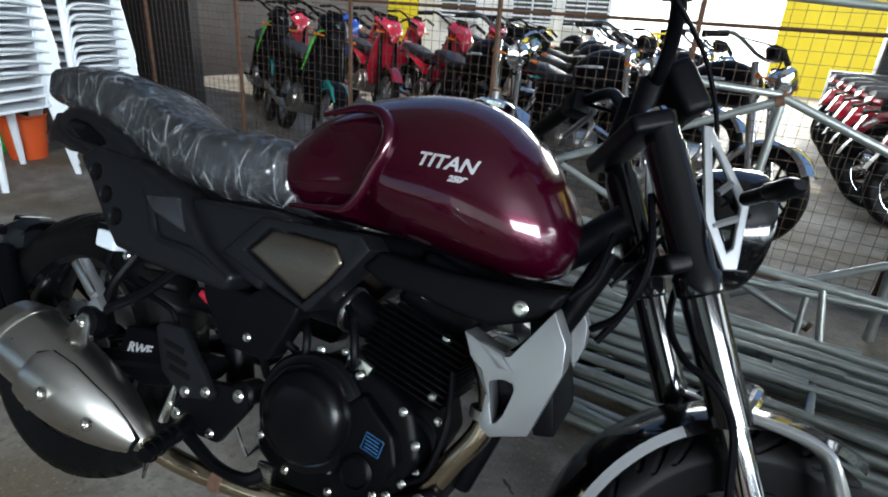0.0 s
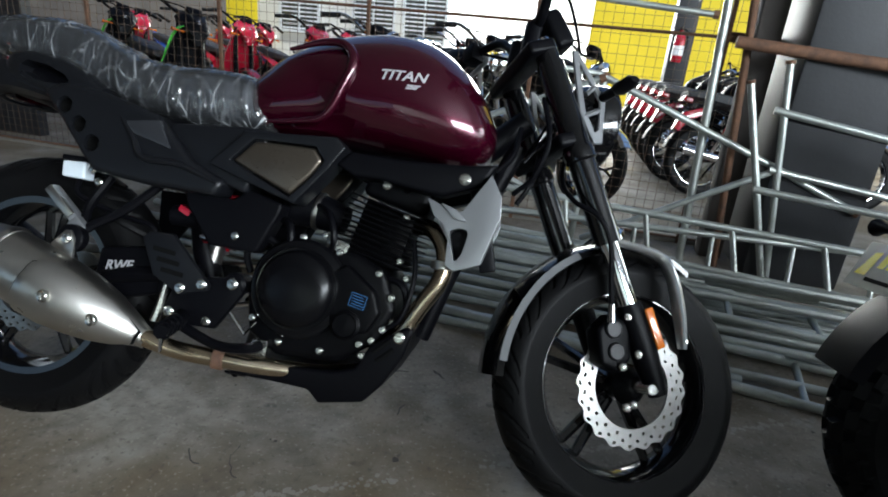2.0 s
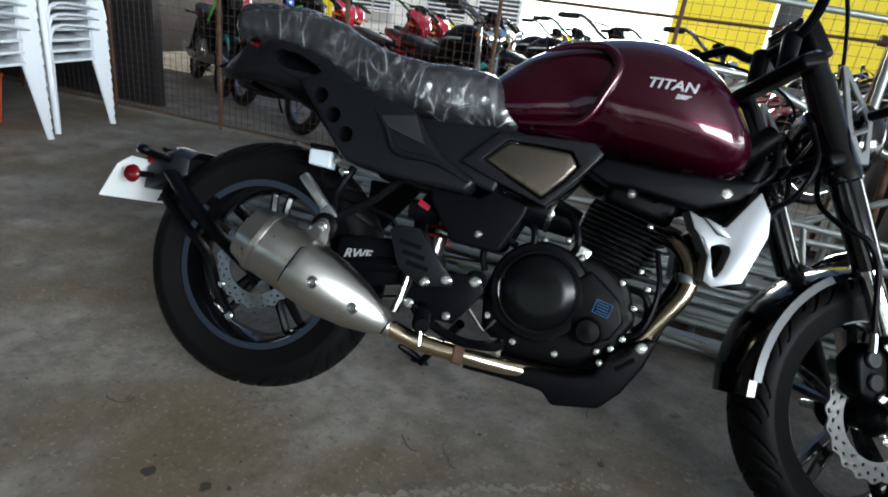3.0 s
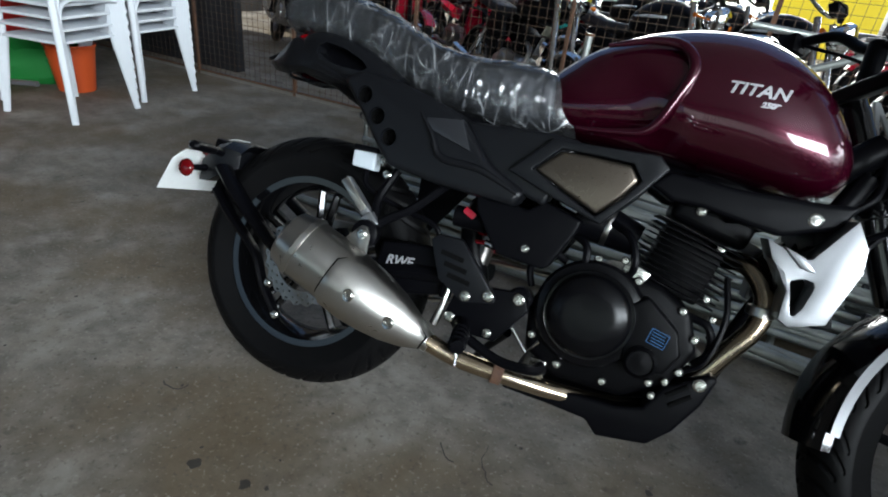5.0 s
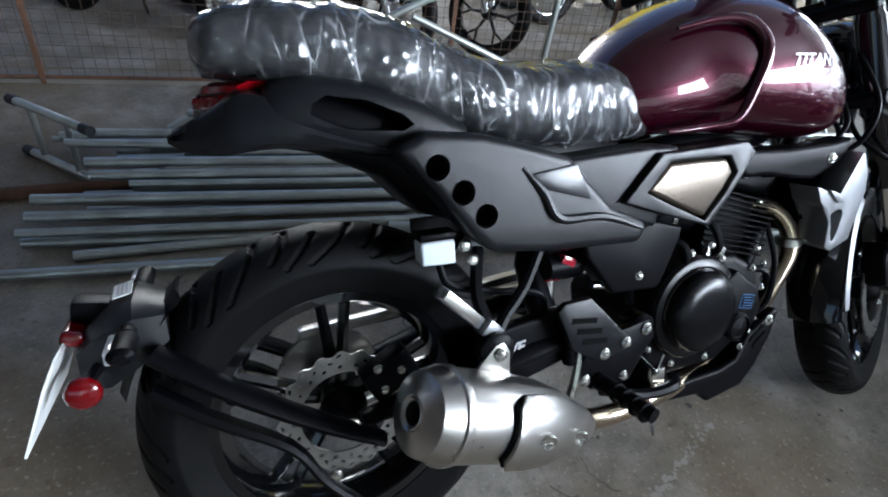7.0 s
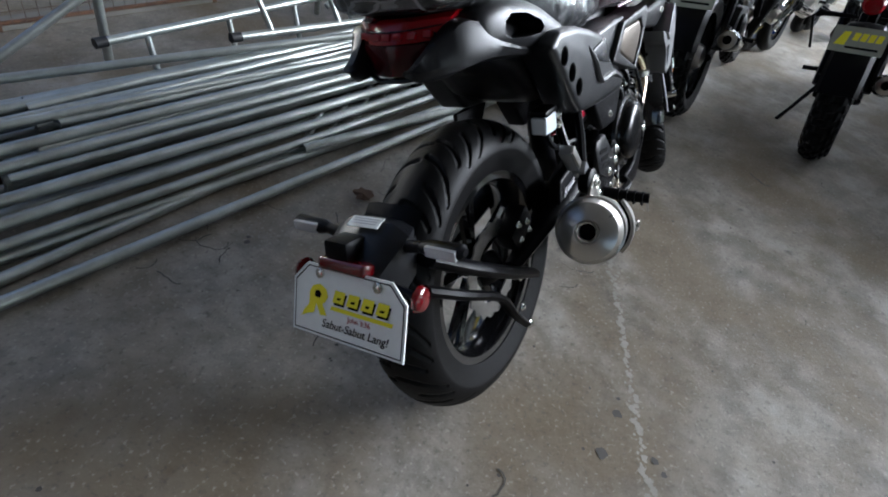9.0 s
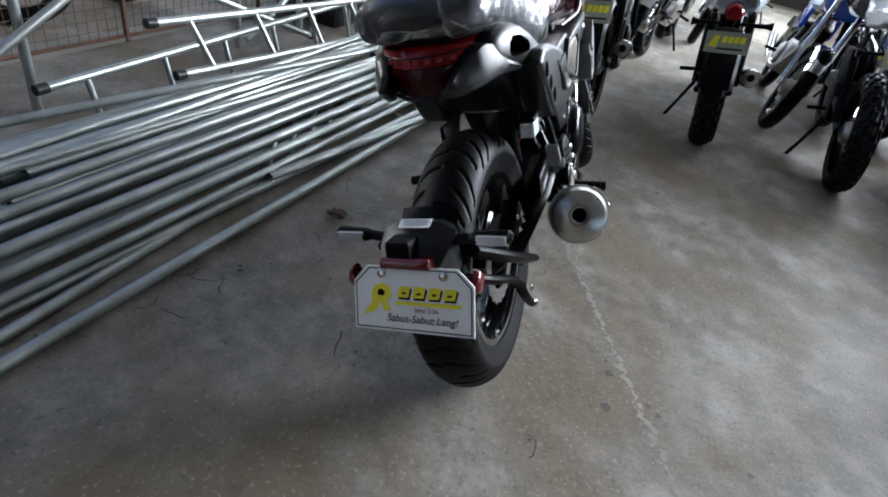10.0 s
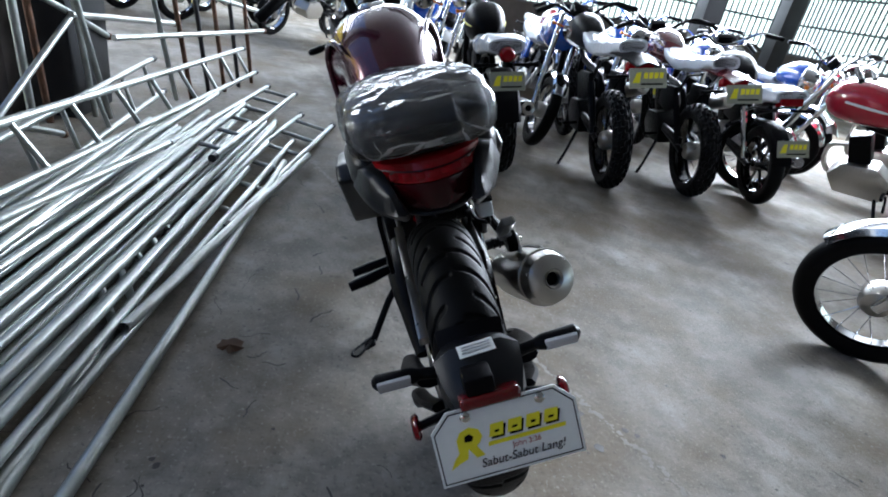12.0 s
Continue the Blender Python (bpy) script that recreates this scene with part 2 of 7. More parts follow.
def wrap_material():
    """Thin clear plastic film: see-through, glossy, each sharp crease whitened with painted glints."""
    m = bpy.data.materials.new("clear plastic film")
    m.use_nodes = True
    nt = m.node_tree
    out = nt.nodes["Material Output"]
    nt.nodes.remove(nt.nodes["Principled BSDF"])

    def node(kind, **values):
        n = nt.nodes.new(kind)
        for key, v in values.items():
            n.inputs[key.replace("_", " ")].default_value = v
        return n

    def math_node(op, a, b):
        n = nt.nodes.new("ShaderNodeMath")
        n.operation = op
        for k, v in ((0, a), (1, b)):
            if isinstance(v, float):
                n.inputs[k].default_value = v
            else:
                nt.links.new(v, n.inputs[k])
        return n.outputs[0]

    def crease_glints(turn, stretch, scale, thin, seed):
        mp = node("ShaderNodeMapping", Scale=stretch, Rotation=turn, Location=(seed, seed * 0.7, 0))
        nt.links.new(tc.outputs["Object"], mp.inputs["Vector"])
        bend = node("ShaderNodeTexNoise", Scale=7.0, Detail=2.0)
        nt.links.new(mp.outputs["Vector"], bend.inputs["Vector"])
        ad = nt.nodes.new("ShaderNodeVectorMath")
        ad.operation = "MULTIPLY_ADD"
        nt.links.new(bend.outputs["Color"], ad.inputs[0])
        ad.inputs[1].default_value = (0.10, 0.10, 0.10)
        nt.links.new(mp.outputs["Vector"], ad.inputs[2])
        vo = node("ShaderNodeTexVoronoi", Scale=scale)
        vo.feature = "DISTANCE_TO_EDGE"
        nt.links.new(ad.outputs[0], vo.inputs["Vector"])
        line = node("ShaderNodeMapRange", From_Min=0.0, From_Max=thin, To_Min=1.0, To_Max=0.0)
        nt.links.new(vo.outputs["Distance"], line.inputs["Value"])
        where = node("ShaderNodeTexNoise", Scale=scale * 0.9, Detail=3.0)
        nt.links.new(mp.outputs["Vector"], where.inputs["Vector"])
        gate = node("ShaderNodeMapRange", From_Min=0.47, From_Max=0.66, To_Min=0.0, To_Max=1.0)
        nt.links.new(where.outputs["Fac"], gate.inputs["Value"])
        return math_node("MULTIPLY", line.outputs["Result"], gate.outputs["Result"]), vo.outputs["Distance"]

    tc = nt.nodes.new("ShaderNodeTexCoord")
    c1, d1 = crease_glints((0.0, 0.35, 0.1), (1.0, 0.35, 0.35), 21.0, 0.036, 0.3)
    c2, d2 = crease_glints((0.0, -0.6, 0.4), (1.0, 0.45, 0.30), 46.0, 0.055, 2.1)
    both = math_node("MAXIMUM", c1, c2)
    height = math_node("ADD", d1, math_node("MULTIPLY", d2, 0.5))
    bp = node("ShaderNodeBump", Strength=0.55, Distance=0.03)
    nt.links.new(height, bp.inputs["Height"])
    tr = node("ShaderNodeBsdfTransparent", Color=(0.93, 0.95, 0.98, 1))
    gl = node("ShaderNodeBsdfGlossy", Roughness=0.10)
    fr = node("ShaderNodeFresnel", IOR=1.5)
    nt.links.new(bp.outputs["Normal"], gl.inputs["Normal"])
    nt.links.new(bp.outputs["Normal"], fr.inputs["Normal"])
    clear = nt.nodes.new("ShaderNodeMixShader")
    nt.links.new(fr.outputs[0], clear.inputs["Fac"])
    nt.links.new(tr.outputs[0], clear.inputs[1])
    nt.links.new(gl.outputs[0], clear.inputs[2])
    # diffuse white and rough gloss paint the bright glints along each crease
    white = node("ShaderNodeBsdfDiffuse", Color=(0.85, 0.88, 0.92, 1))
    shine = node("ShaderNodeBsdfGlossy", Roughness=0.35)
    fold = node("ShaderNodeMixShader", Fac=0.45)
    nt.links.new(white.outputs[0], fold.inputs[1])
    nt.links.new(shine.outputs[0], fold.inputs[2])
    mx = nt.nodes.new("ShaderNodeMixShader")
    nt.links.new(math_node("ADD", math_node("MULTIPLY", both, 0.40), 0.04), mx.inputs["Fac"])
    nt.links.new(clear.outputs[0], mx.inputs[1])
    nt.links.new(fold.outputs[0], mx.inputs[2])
    nt.links.new(mx.outputs[0], out.inputs["Surface"])
    return m


FILM = wrap_material()


# ---- mesh helpers ----
def finish(bm, smooth=True, angle=40):
    bmesh.ops.recalc_face_normals(bm, faces=bm.faces)
    if smooth:
        for f in bm.faces:
            f.smooth = True
        lim = radians(angle)
        for e in bm.edges:
            if len(e.link_faces) == 2 and e.calc_face_angle(0) > lim:
                e.smooth = False


def part(name, bm, material, parent=None, label="", m=None, smooth=True):
    finish(bm, smooth)
    me = bpy.data.meshes.new(name)
    bm.to_mesh(me)
    bm.free()
    me.materials.append(material)
    ob = new(name, me)
    if parent is not None:
        ob.parent = parent
    if m is not None:
        ob.matrix_local = m
    if label:
        ob["label"] = label
    return ob


def thing(name, m, label, category, group=""):
    ob = new(name)
    ob.empty_display_size = 0.1
    ob.matrix_world = m
    return tagged(ob, label, category, group)


def again(src, parent, m=None, name=None):
    """The same mesh once more, as a part of another parent."""
    ob = new(name or src.name.split(".")[0], src.data)
    ob.parent = parent
    if m is not None:
        ob.matrix_local = m
    return ob


def bevel(bm, w, seg=2, angle=30):
    if w <= 0:
        return bm
    es = [e for e in bm.edges if len(e.link_faces) == 2 and e.calc_face_angle(0) > radians(angle)]
    bmesh.ops.bevel(bm, geom=es, offset=w, segments=seg, profile=0.6, affect="EDGES", clamp_overlap=True)
    return bm


def box(c, s, rot=(0, 0, 0), bw=0.0, bm=None, seg=2):
    b = bmesh.new()
    bmesh.ops.create_cube(b, size=1, matrix=pose(*c, *rot) @ Matrix.Diagonal((*s, 1)))
    bevel(b, bw, seg)
    return merge(bm, b)


def merge(bm, b):
    if bm is None:
        return b
    me = bpy.data.meshes.new("tmp")
    b.to_mesh(me)
    b.free()
    bm.from_mesh(me)
    bpy.data.meshes.remove(me)
    return bm


def prism(pts, y0, y1, bw=0.0, bm=None, seg=2, m=None):
    """An outline in x and z, between two planes of y."""
    b = bmesh.new()
    vs = [b.verts.new((x, y0, z)) for x, z in pts]
    f = b.faces.new(vs)
    ext = bmesh.ops.extrude_face_region(b, geom=[f])
    bmesh.ops.translate(b, vec=(0, y1 - y0, 0), verts=[v for v in ext["geom"] if isinstance(v, bmesh.types.BMVert)])
    bmesh.ops.recalc_face_normals(b, faces=b.faces)
    bevel(b, bw, seg)
    if m is not None:
        bmesh.ops.transform(b, matrix=m, verts=b.verts)
    return merge(bm, b)


def spline(pts, n):
    """Catmull-Rom through the points; each point may carry a radius as fourth value."""
    p = [np.array(q, float) for q in pts]
    p = [2 * p[0] - p[1]] + p + [2 * p[-1] - p[-2]]
    out = []
    for i in range(1, len(p) - 2):
        for k in range(n):
            t = k / n
            out.append(0.5 * (2 * p[i] + (p[i + 1] - p[i - 1]) * t + (2 * p[i - 1] - 5 * p[i] + 4 * p[i + 1] - p[i + 2]) * t * t
                              + (3 * p[i] - p[i - 1] - 3 * p[i + 1] + p[i + 2]) * t ** 3))
    out.append(p[-2])
    return out


def tube(pts, r=0.01, sides=10, smooth=0, bm=None, caps=True, squash=1.0):
    """A pipe along the points; r may be a list, one for each point."""
    rs = list(r) if isinstance(r, (list, tuple)) else [r] * len(pts)
    q = [(*a, b) for a, b in zip(pts, rs)]
    q = spline(q, smooth) if smooth else [np.array(a, float) for a in q]
    b = bmesh.new()
    rings, prev = [], None
    for i, a in enumerate(q):
        d = Vector(q[min(i + 1, len(q) - 1)][:3]) - Vector(q[max(i - 1, 0)][:3])
        d = d.normalized() if d.length > 1e-9 else Vector((1, 0, 0))
        if prev is None:
            u = d.orthogonal().normalized() if abs(d.z) > 0.9 else d.cross(Vector((0, 0, 1))).normalized()
        else:
            u = (prev - d * prev.dot(d)).normalized()
        prev = u
        w = d.cross(u)
        rings.append([b.verts.new(Vector(a[:3]) + float(a[3]) * (math.cos(2 * math.pi * k / sides) * u + squash * math.sin(2 * math.pi * k / sides) * w)) for k in range(sides)])
    for r0, r1 in zip(rings, rings[1:]):
        for k in range(sides):
            b.faces.new((r0[k], r0[(k + 1) % sides], r1[(k + 1) % sides], r1[k]))
    if caps:
        b.faces.new(rings[0][::-1])
        b.faces.new(rings[-1])
    return merge(bm, b)


def lathe(profile, sides=32, axis="y", m=None, bm=None, closed=False):
    """profile: (radius, place along the axis)."""
    b = bmesh.new()
    rings = []
    for r, h in profile:
        ring = []
        for k in range(sides):
            a = 2 * math.pi * k / sides
            p = (r * math.cos(a), h, r * math.sin(a)) if axis == "y" else ((h, r * math.cos(a), r * math.sin(a)) if axis == "x" else (r * math.cos(a), r * math.sin(a), h))
            ring.append(b.verts.new(p))
        rings.append(ring)
    pairs = list(zip(rings, rings[1:])) + ([(rings[-1], rings[0])] if closed else [])
    for r0, r1 in pairs:
        for k in range(sides):
            b.faces.new((r0[k], r0[(k + 1) % sides], r1[(k + 1) % sides], r1[k]))
    if not closed:
        for ring in (rings[0], rings[-1]):
            b.faces.new(ring)
    if m is not None:
        bmesh.ops.transform(b, matrix=m, verts=b.verts)
    return merge(bm, b)


def loft(sections, bm=None, caps=True):
    """Rings of equally many points, joined in turn."""
    b = bmesh.new()
    rings = [[b.verts.new(p) for p in s] for s in sections]
    n = len(rings[0])
    for r0, r1 in zip(rings, rings[1:]):
        for k in range(n):
            b.faces.new((r0[k], r0[(k + 1) % n], r1[(k + 1) % n], r1[k]))
    if caps:
        b.faces.new(rings[0][::-1])
        b.faces.new(rings[-1])
    return merge(bm, b)


def bolt(parent, p, r=0.008, side=-1, name="bolt", material=None):
    key = ("bolt", round(r, 4))
    m = pose(*p, 0, 0, 0 if side < 0 else 180)
    if key not in SHARED:
        b = lathe([(0.001, -0.006), (r * 0.55, -0.0055), (r * 0.6, -0.003), (r * 0.8, -0.003), (r, -0.001), (r * 1.15, 0.0), (r * 1.15, 0.002)], 12)
        SHARED[key] = part(name, b, material or ZINC, parent, "", m)
        return SHARED[key]
    ob = again(SHARED[key], parent, m, name)
    return ob


SHARED = {}


def tyre_mesh(radius, half, tread, sides=760, around=96):
    """A tyre about the y axis with its grooves cut in; tread: 'road', 'knob' or 'plain'."""
    co, fa = [], []
    crown = half * 0.82
    for i in range(sides):
        a = 2 * math.pi * i / sides
        for j in range(around):
            v = -1 + 2 * j / (around - 1)
            ang = v * 2.15
            y = half * math.sin(max(-1.75, min(1.75, ang))) if abs(ang) < 1.57 else half * math.sin(math.copysign(1.57, ang)) * (1 - 0.35 * (abs(ang) - 1.57))
            r = radius - crown + crown * math.cos(ang)
            if abs(ang) > 1.57:
                r = radius - crown - 0.045 * (abs(ang) - 1.57) / 0.58
            cut = 0.0
            if tread == "road" and abs(v) < 0.62:
                s = (a * 13 / (2 * math.pi)) % 1.0
                w = abs(v) / 0.62
                for off, lo, hi, bend in ((0.0, 0.05, 1.0, 0.55), (0.36, 0.3, 0.95, 0.5), (0.68, 0.0, 0.75, 0.45)):
                    o = off + (0.08 if v > 0 else 0.0)
                    dd = abs((s - o - bend * w * w + 0.5) % 1.0 - 0.5)
                    if lo < w < hi and dd < 0.035:
                        cut = 0.006
            if tread == "knob":
                row = int((v + 1) * 5.2)
                s = (a * 26 / (2 * math.pi) + 0.5 * (row % 2)) % 1.0
                t = ((v + 1) * 5.2) % 1.0
                if abs(v) < 0.72 and (s < 0.34 or t < 0.2):
                    cut = 0.013
            co.append(((r - cut) * math.cos(a), y, (r - cut) * math.sin(a)))
    for i in range(sides):
        for j in range(around - 1):
            p, q = i * around + j, ((i + 1) % sides) * around + j
            fa.append((p, q, q + 1, p + 1))
    me = bpy.data.meshes.new("tyre")
    me.from_pydata(co, [], fa)
    me.polygons.foreach_set("use_smooth", [tread != "knob"] * len(fa))
    me.materials.append(RUBBER)
    return me


def mesh_part(name, me, parent, m=None, label=""):
    ob = new(name, me)
    ob.parent = parent
    if m is not None:
        ob.matrix_local = m
    if label:
        ob["label"] = label
    return ob


def text_part(name, words, size, material, parent, m, shear=0.0, depth=0.0006, label="", bold=0.0, widen=1.0):
    cu = bpy.data.curves.new(name, "FONT")
    cu.body, cu.size, cu.extrude, cu.shear, cu.offset = words, size, depth, shear, bold
    cu.align_x, cu.align_y = "CENTER", "CENTER"
    tmp = new("tmp", cu)
    dg = bpy.context.evaluated_depsgraph_get()
    me = bpy.data.meshes.new_from_object(tmp.evaluated_get(dg))
    bpy.data.objects.remove(tmp)
    me.materials.clear()
    me.materials.append(material)
    me.transform(Matrix.Diagonal((widen, 1, 1, 1)))
    return mesh_part(name, me, parent, m, label)


# ---- the shed ----
def slab(name, c, s, material, label, bw=0.0, category=""):
    return tagged(part(name, box(c, s, bw=bw), material, smooth=False), label, category, kind="structure")


slab("floor", (2, 3, -0.1), (26, 26, 0.2), CONCRETE, "stained grey concrete floor with dark oil spots", category="floor")
# pale joint across the floor
jb = bmesh.new()
rj = random.Random(4)
ja, jd = Vector((-1.9, -1.58, 0)), Vector((0.868, 0.497, 0))
jn = Vector((-0.497, 0.868, 0))
for k in range(620):
    if noise.noise((k * 0.021, 7.0, 2.0)) < -0.22:
        continue
    c = ja + jd * (k * 0.0097) + jn * (0.010 * noise.noise((k * 0.03, 3, 0)) + rj.gauss(0, 0.007))
    r = rj.uniform(0.003, 0.011)
    n = rj.choice((6, 7, 8))
    z = 0.0006 + 0.0000015 * k
    jb.faces.new([jb.verts.new(c + Vector((r * rj.uniform(0.6, 1.3) * math.cos(2 * math.pi * q / n), r * rj.uniform(0.6, 1.3) * math.sin(2 * math.pi * q / n), z))) for q in range(n)])
JOINT = mat("pale floor mortar", (0.34, 0.315, 0.27), 0.8, noise_scale=9, noise_amount=1.0, color2=(0.20, 0.19, 0.165))
tagged(part("floor_joint", jb, JOINT), "pale mortar joint running across the concrete floor", "floor joint", kind="structure")

# roof is out of view; its north edge is placed to light the yard
slab("ceiling", (2, -3.4, 5.1), (26, 13.2, 0.1), ROOF, "unseen grey roof, cut off near the fence to let daylight in")
slab("wall_west", (-9.1, 3, 2.5), (0.2, 24, 5.2), DARKWALL, "dark boarded wall of the shed")
slab("wall_south_low", (2, -9.1, 0.45), (24, 0.2, 0.9), DARKWALL, "low dark wall under the open side")
slab("wall_south_high", (2, -9.1, 4.3), (24, 0.2, 1.7), DARKWALL, "dark wall above the open side")
slab("wall_east_low", (12.1, 3, 0.45), (0.2, 24, 0.9), DARKWALL, "low dark wall under the grilles")
slab("wall_east_high", (12.1, 3, 4.3), (0.2, 24, 1.7), DARKWALL, "dark wall above the grilles")


# ---- the maroon motorcycle ----
from mathutils.bvhtree import BVHTree

def wheel(parent, name, centre, radius, half, rim_r, tread, steer=None, disc=0.0, spokes=5, rim_mat=None, label="", disc_side=-1, hub_w=0.05):
    """rim is the part; tyre, disc and hub hang below it."""
    rim_mat = rim_mat or GLOSS
    rim = lathe([(rim_r - 0.018, -half * 0.75), (rim_r + 0.004, -half * 0.78), (rim_r + 0.006, -half * 0.66), (rim_r - 0.016, -half * 0.55), (rim_r - 0.03, -half * 0.2),
                 (rim_r - 0.03, half * 0.2), (rim_r - 0.016, half * 0.55), (rim_r + 0.006, half * 0.66), (rim_r + 0.004, half * 0.78), (rim_r - 0.018, half * 0.75),
                 (rim_r - 0.036, half * 0.25), (rim_r - 0.036, -half * 0.25)], 96, closed=True)
    ob = part(name, rim, rim_mat, parent, label or "black alloy wheel with split spokes", (steer or Matrix()) @ Matrix.Translation(centre))
    first = None
    for k in range(spokes):
        for off in (-0.10, 0.10):
            turn = Matrix.Rotation(-(2 * math.pi * k / spokes + 0.3), 4, "Y")
            if off > 0:
                turn = turn @ Matrix.Diagonal((1, 1, -1, 1))
            if first is None:
                q = -0.12
                first = part("spoke", tube([(0.035, 0, -0.004), ((rim_r - 0.028) * math.cos(q), 0, (rim_r - 0.028) * math.sin(q))], [0.013, 0.010], 6), rim_mat, ob, "", turn)
            else:
                again(first, ob, turn)
    mesh_part("tyre", tyre_mesh(radius, half, tread), ob, label="black rubber tyre with curved grooves" if tread == "road" else "knobbly black tyre")
    part("hub", lathe([(0.012, -hub_w - 0.03), (0.022, -hub_w - 0.026), (0.034, -hub_w - 0.012), (0.042, -hub_w), (0.03, -0.02), (0.03, 0.02), (0.045, hub_w), (0.03, hub_w + 0.02), (0.012, hub_w + 0.03)], 24), ENGINE, ob)
    if disc:
        part("brake_disc", disc_mesh(disc, 0.69 * disc, disc_side * (hub_w + 0.012)), DISC, ob, "drilled wavy steel brake disc")
    return ob


def disc_mesh(r, ri, y, holes=22):
    """A wavy disc drilled through with two rings of holes."""
    co, fa = [], []
    n = 240
    for side in (-0.002, 0.002):
        for i in range(n):
            a = 2 * math.pi * i / n
            ro = r + 0.0035 * math.cos(a * 20)
            for rr in (ri, ri + (ro - ri) * 0.2, ri + (ro - ri) * 0.38, ri + (ro - ri) * 0.56, ri + (ro - ri) * 0.74, ri + (ro - ri) * 0.9, ro):
                co.append((rr * math.cos(a), y + side, rr * math.sin(a)))
    m, half = 7, n * 7
    for i in range(n):
        k = (i + 1) % n
        for j in range(m - 1):
            hole = (j in (1, 4) and i % 12 in (0, 1, 2)) or (j == 3 and i % 12 in (6, 7, 8)) 
            if hole:
                continue
            a, b, c, d = i * m + j, k * m + j, k * m + j + 1, i * m + j + 1
            fa.append((a, b, c, d))
            fa.append((half + a, half + d, half + c, half + b))
        for j in (0, m - 1):
            a, b = i * m + j, k * m + j
            fa.append((a, half + a, half + b, b))
    me = bpy.data.meshes.new("disc")
    me.from_pydata(co, [], fa)
    b = bmesh.new()
    b.from_mesh(me)
    bpy.data.meshes.remove(me)
    return b


LEAN = 21.0
BIKE = thing("motorcycle", Matrix.Translation((0.060, 0.001, 0.006)) @ pose(0, 0, 0, 0, 0, 5) @ pose(0, 0, 0, -LEAN, 0, 0),
             "maroon and black motorcycle on side stand, seat wrapped in clear plastic", "motorcycle")
STEER = 22.0
RAKE = 25.0
# the fork turns about the steering axis
HEAD = Vector((1.090, 0, 0.95))
axis = Vector((math.sin(radians(RAKE)), 0, -math.cos(radians(RAKE))))
TURN = Matrix.Translation(HEAD) @ Matrix.Rotation(radians(-STEER), 4, axis) @ Matrix.Translation(-HEAD)

rear = wheel(BIKE, "rear_wheel", (0, 0, 0.32), 0.32, 0.072, 0.218, "road", disc=0.11, hub_w=0.045)
FAX = Vector((1.42, 0, 0.292))
front = wheel(BIKE, "front_wheel", FAX, 0.295, 0.057, 0.218, "road", steer=TURN, disc=0.130, hub_w=0.05)


# tank: rings along x, each an egg-shaped section
def tank_mesh():
    # x, bottom, top, half width, widest height (0..1)
    rows = [(0.478, 0.815, 0.858, 0.060), (0.500, 0.775, 0.888, 0.098), (0.560, 0.752, 0.938, 0.128), (0.640, 0.750, 0.982, 0.146), (0.720, 0.748, 1.006, 0.160),
            (0.800, 0.742, 1.016, 0.172), (0.870, 0.735, 1.012, 0.178), (0.930, 0.728, 0.992, 0.176), (0.985, 0.724, 0.955, 0.166), (1.030, 0.728, 0.905, 0.145),
            (1.062, 0.745, 0.855, 0.112), (1.078, 0.775, 0.820, 0.07)]
    sp = spline([(a, b, c, d) for a, b, c, d in rows], 3)
    rings = []
    for x, zb, zt, w in sp:
        ring = []
        for k in range(40):
            a = 2 * math.pi * k / 40
            cy, sz = math.cos(a), math.sin(a)
            yy = math.copysign(abs(cy) ** 0.72, cy) * w
            zz = math.copysign(abs(sz) ** 0.78, sz)
            mid = zb + (zt - zb) * 0.42
            z = mid + (zt - mid) * zz if zz > 0 else mid + (mid - zb) * zz
            if zz > 0:
                yy *= 1 - 0.22 * zz ** 2
            # pinch for the knees: a hollow behind a raised shoulder line
            knee = max(0.0, min(1.0, (0.735 - 0.10 * (z - 0.85) / 0.1 * 0.6 - x) / 0.05)) if zz > -0.8 else 0.0
            low = max(0.0, min(1.0, (0.925 - z) / 0.03))
            yy *= 1 - 0.10 * knee * low
            ring.append((x, yy, z))
        rings.append(ring)
    return loft(rings)


tank = part("tank", tank_mesh(), MAROON, BIKE, "deep maroon metallic fuel tank")
# raised shoulder crease on both flanks
for s in (-1, 1):
    part("shoulder_crease", tube([(0.60, s * 0.118, 0.935), (0.68, s * 0.134, 0.952), (0.735, s * 0.150, 0.945), (0.762, s * 0.166, 0.905), (0.745, s * 0.168, 0.845), (0.715, s * 0.163, 0.785), (0.66, s * 0.150, 0.772), (0.58, s * 0.138, 0.765)],
                                 [0.004, 0.008, 0.010, 0.011, 0.010, 0.009, 0.007, 0.004], 10, smooth=6), MAROON, tank)
part("filler_cap", lathe([(0.001, 0.0), (0.04, 0.0), (0.042, 0.008), (0.035, 0.014), (0.001, 0.015)], 24, "z", Matrix.Translation((0.87, 0, 1.008))), CHROME, tank)


def wrap_on(ob, target, gap=0.0012):
    """Lays flat lettering on the right flank of a part."""
    tree = BVHTree.FromPolygons([v.co.copy() for v in target.data.vertices], [tuple(p.vertices) for p in target.data.polygons])
    m = ob.matrix_basis.copy()
    for v in ob.data.vertices:
        p = m @ v.co
        hit = tree.ray_cast(Vector((p.x, -0.5, p.z)), Vector((0, 1, 0)))[0]
        v.co = (p.x, (hit.y if hit else p.y) - gap, p.z)
    ob.matrix_basis = Matrix()


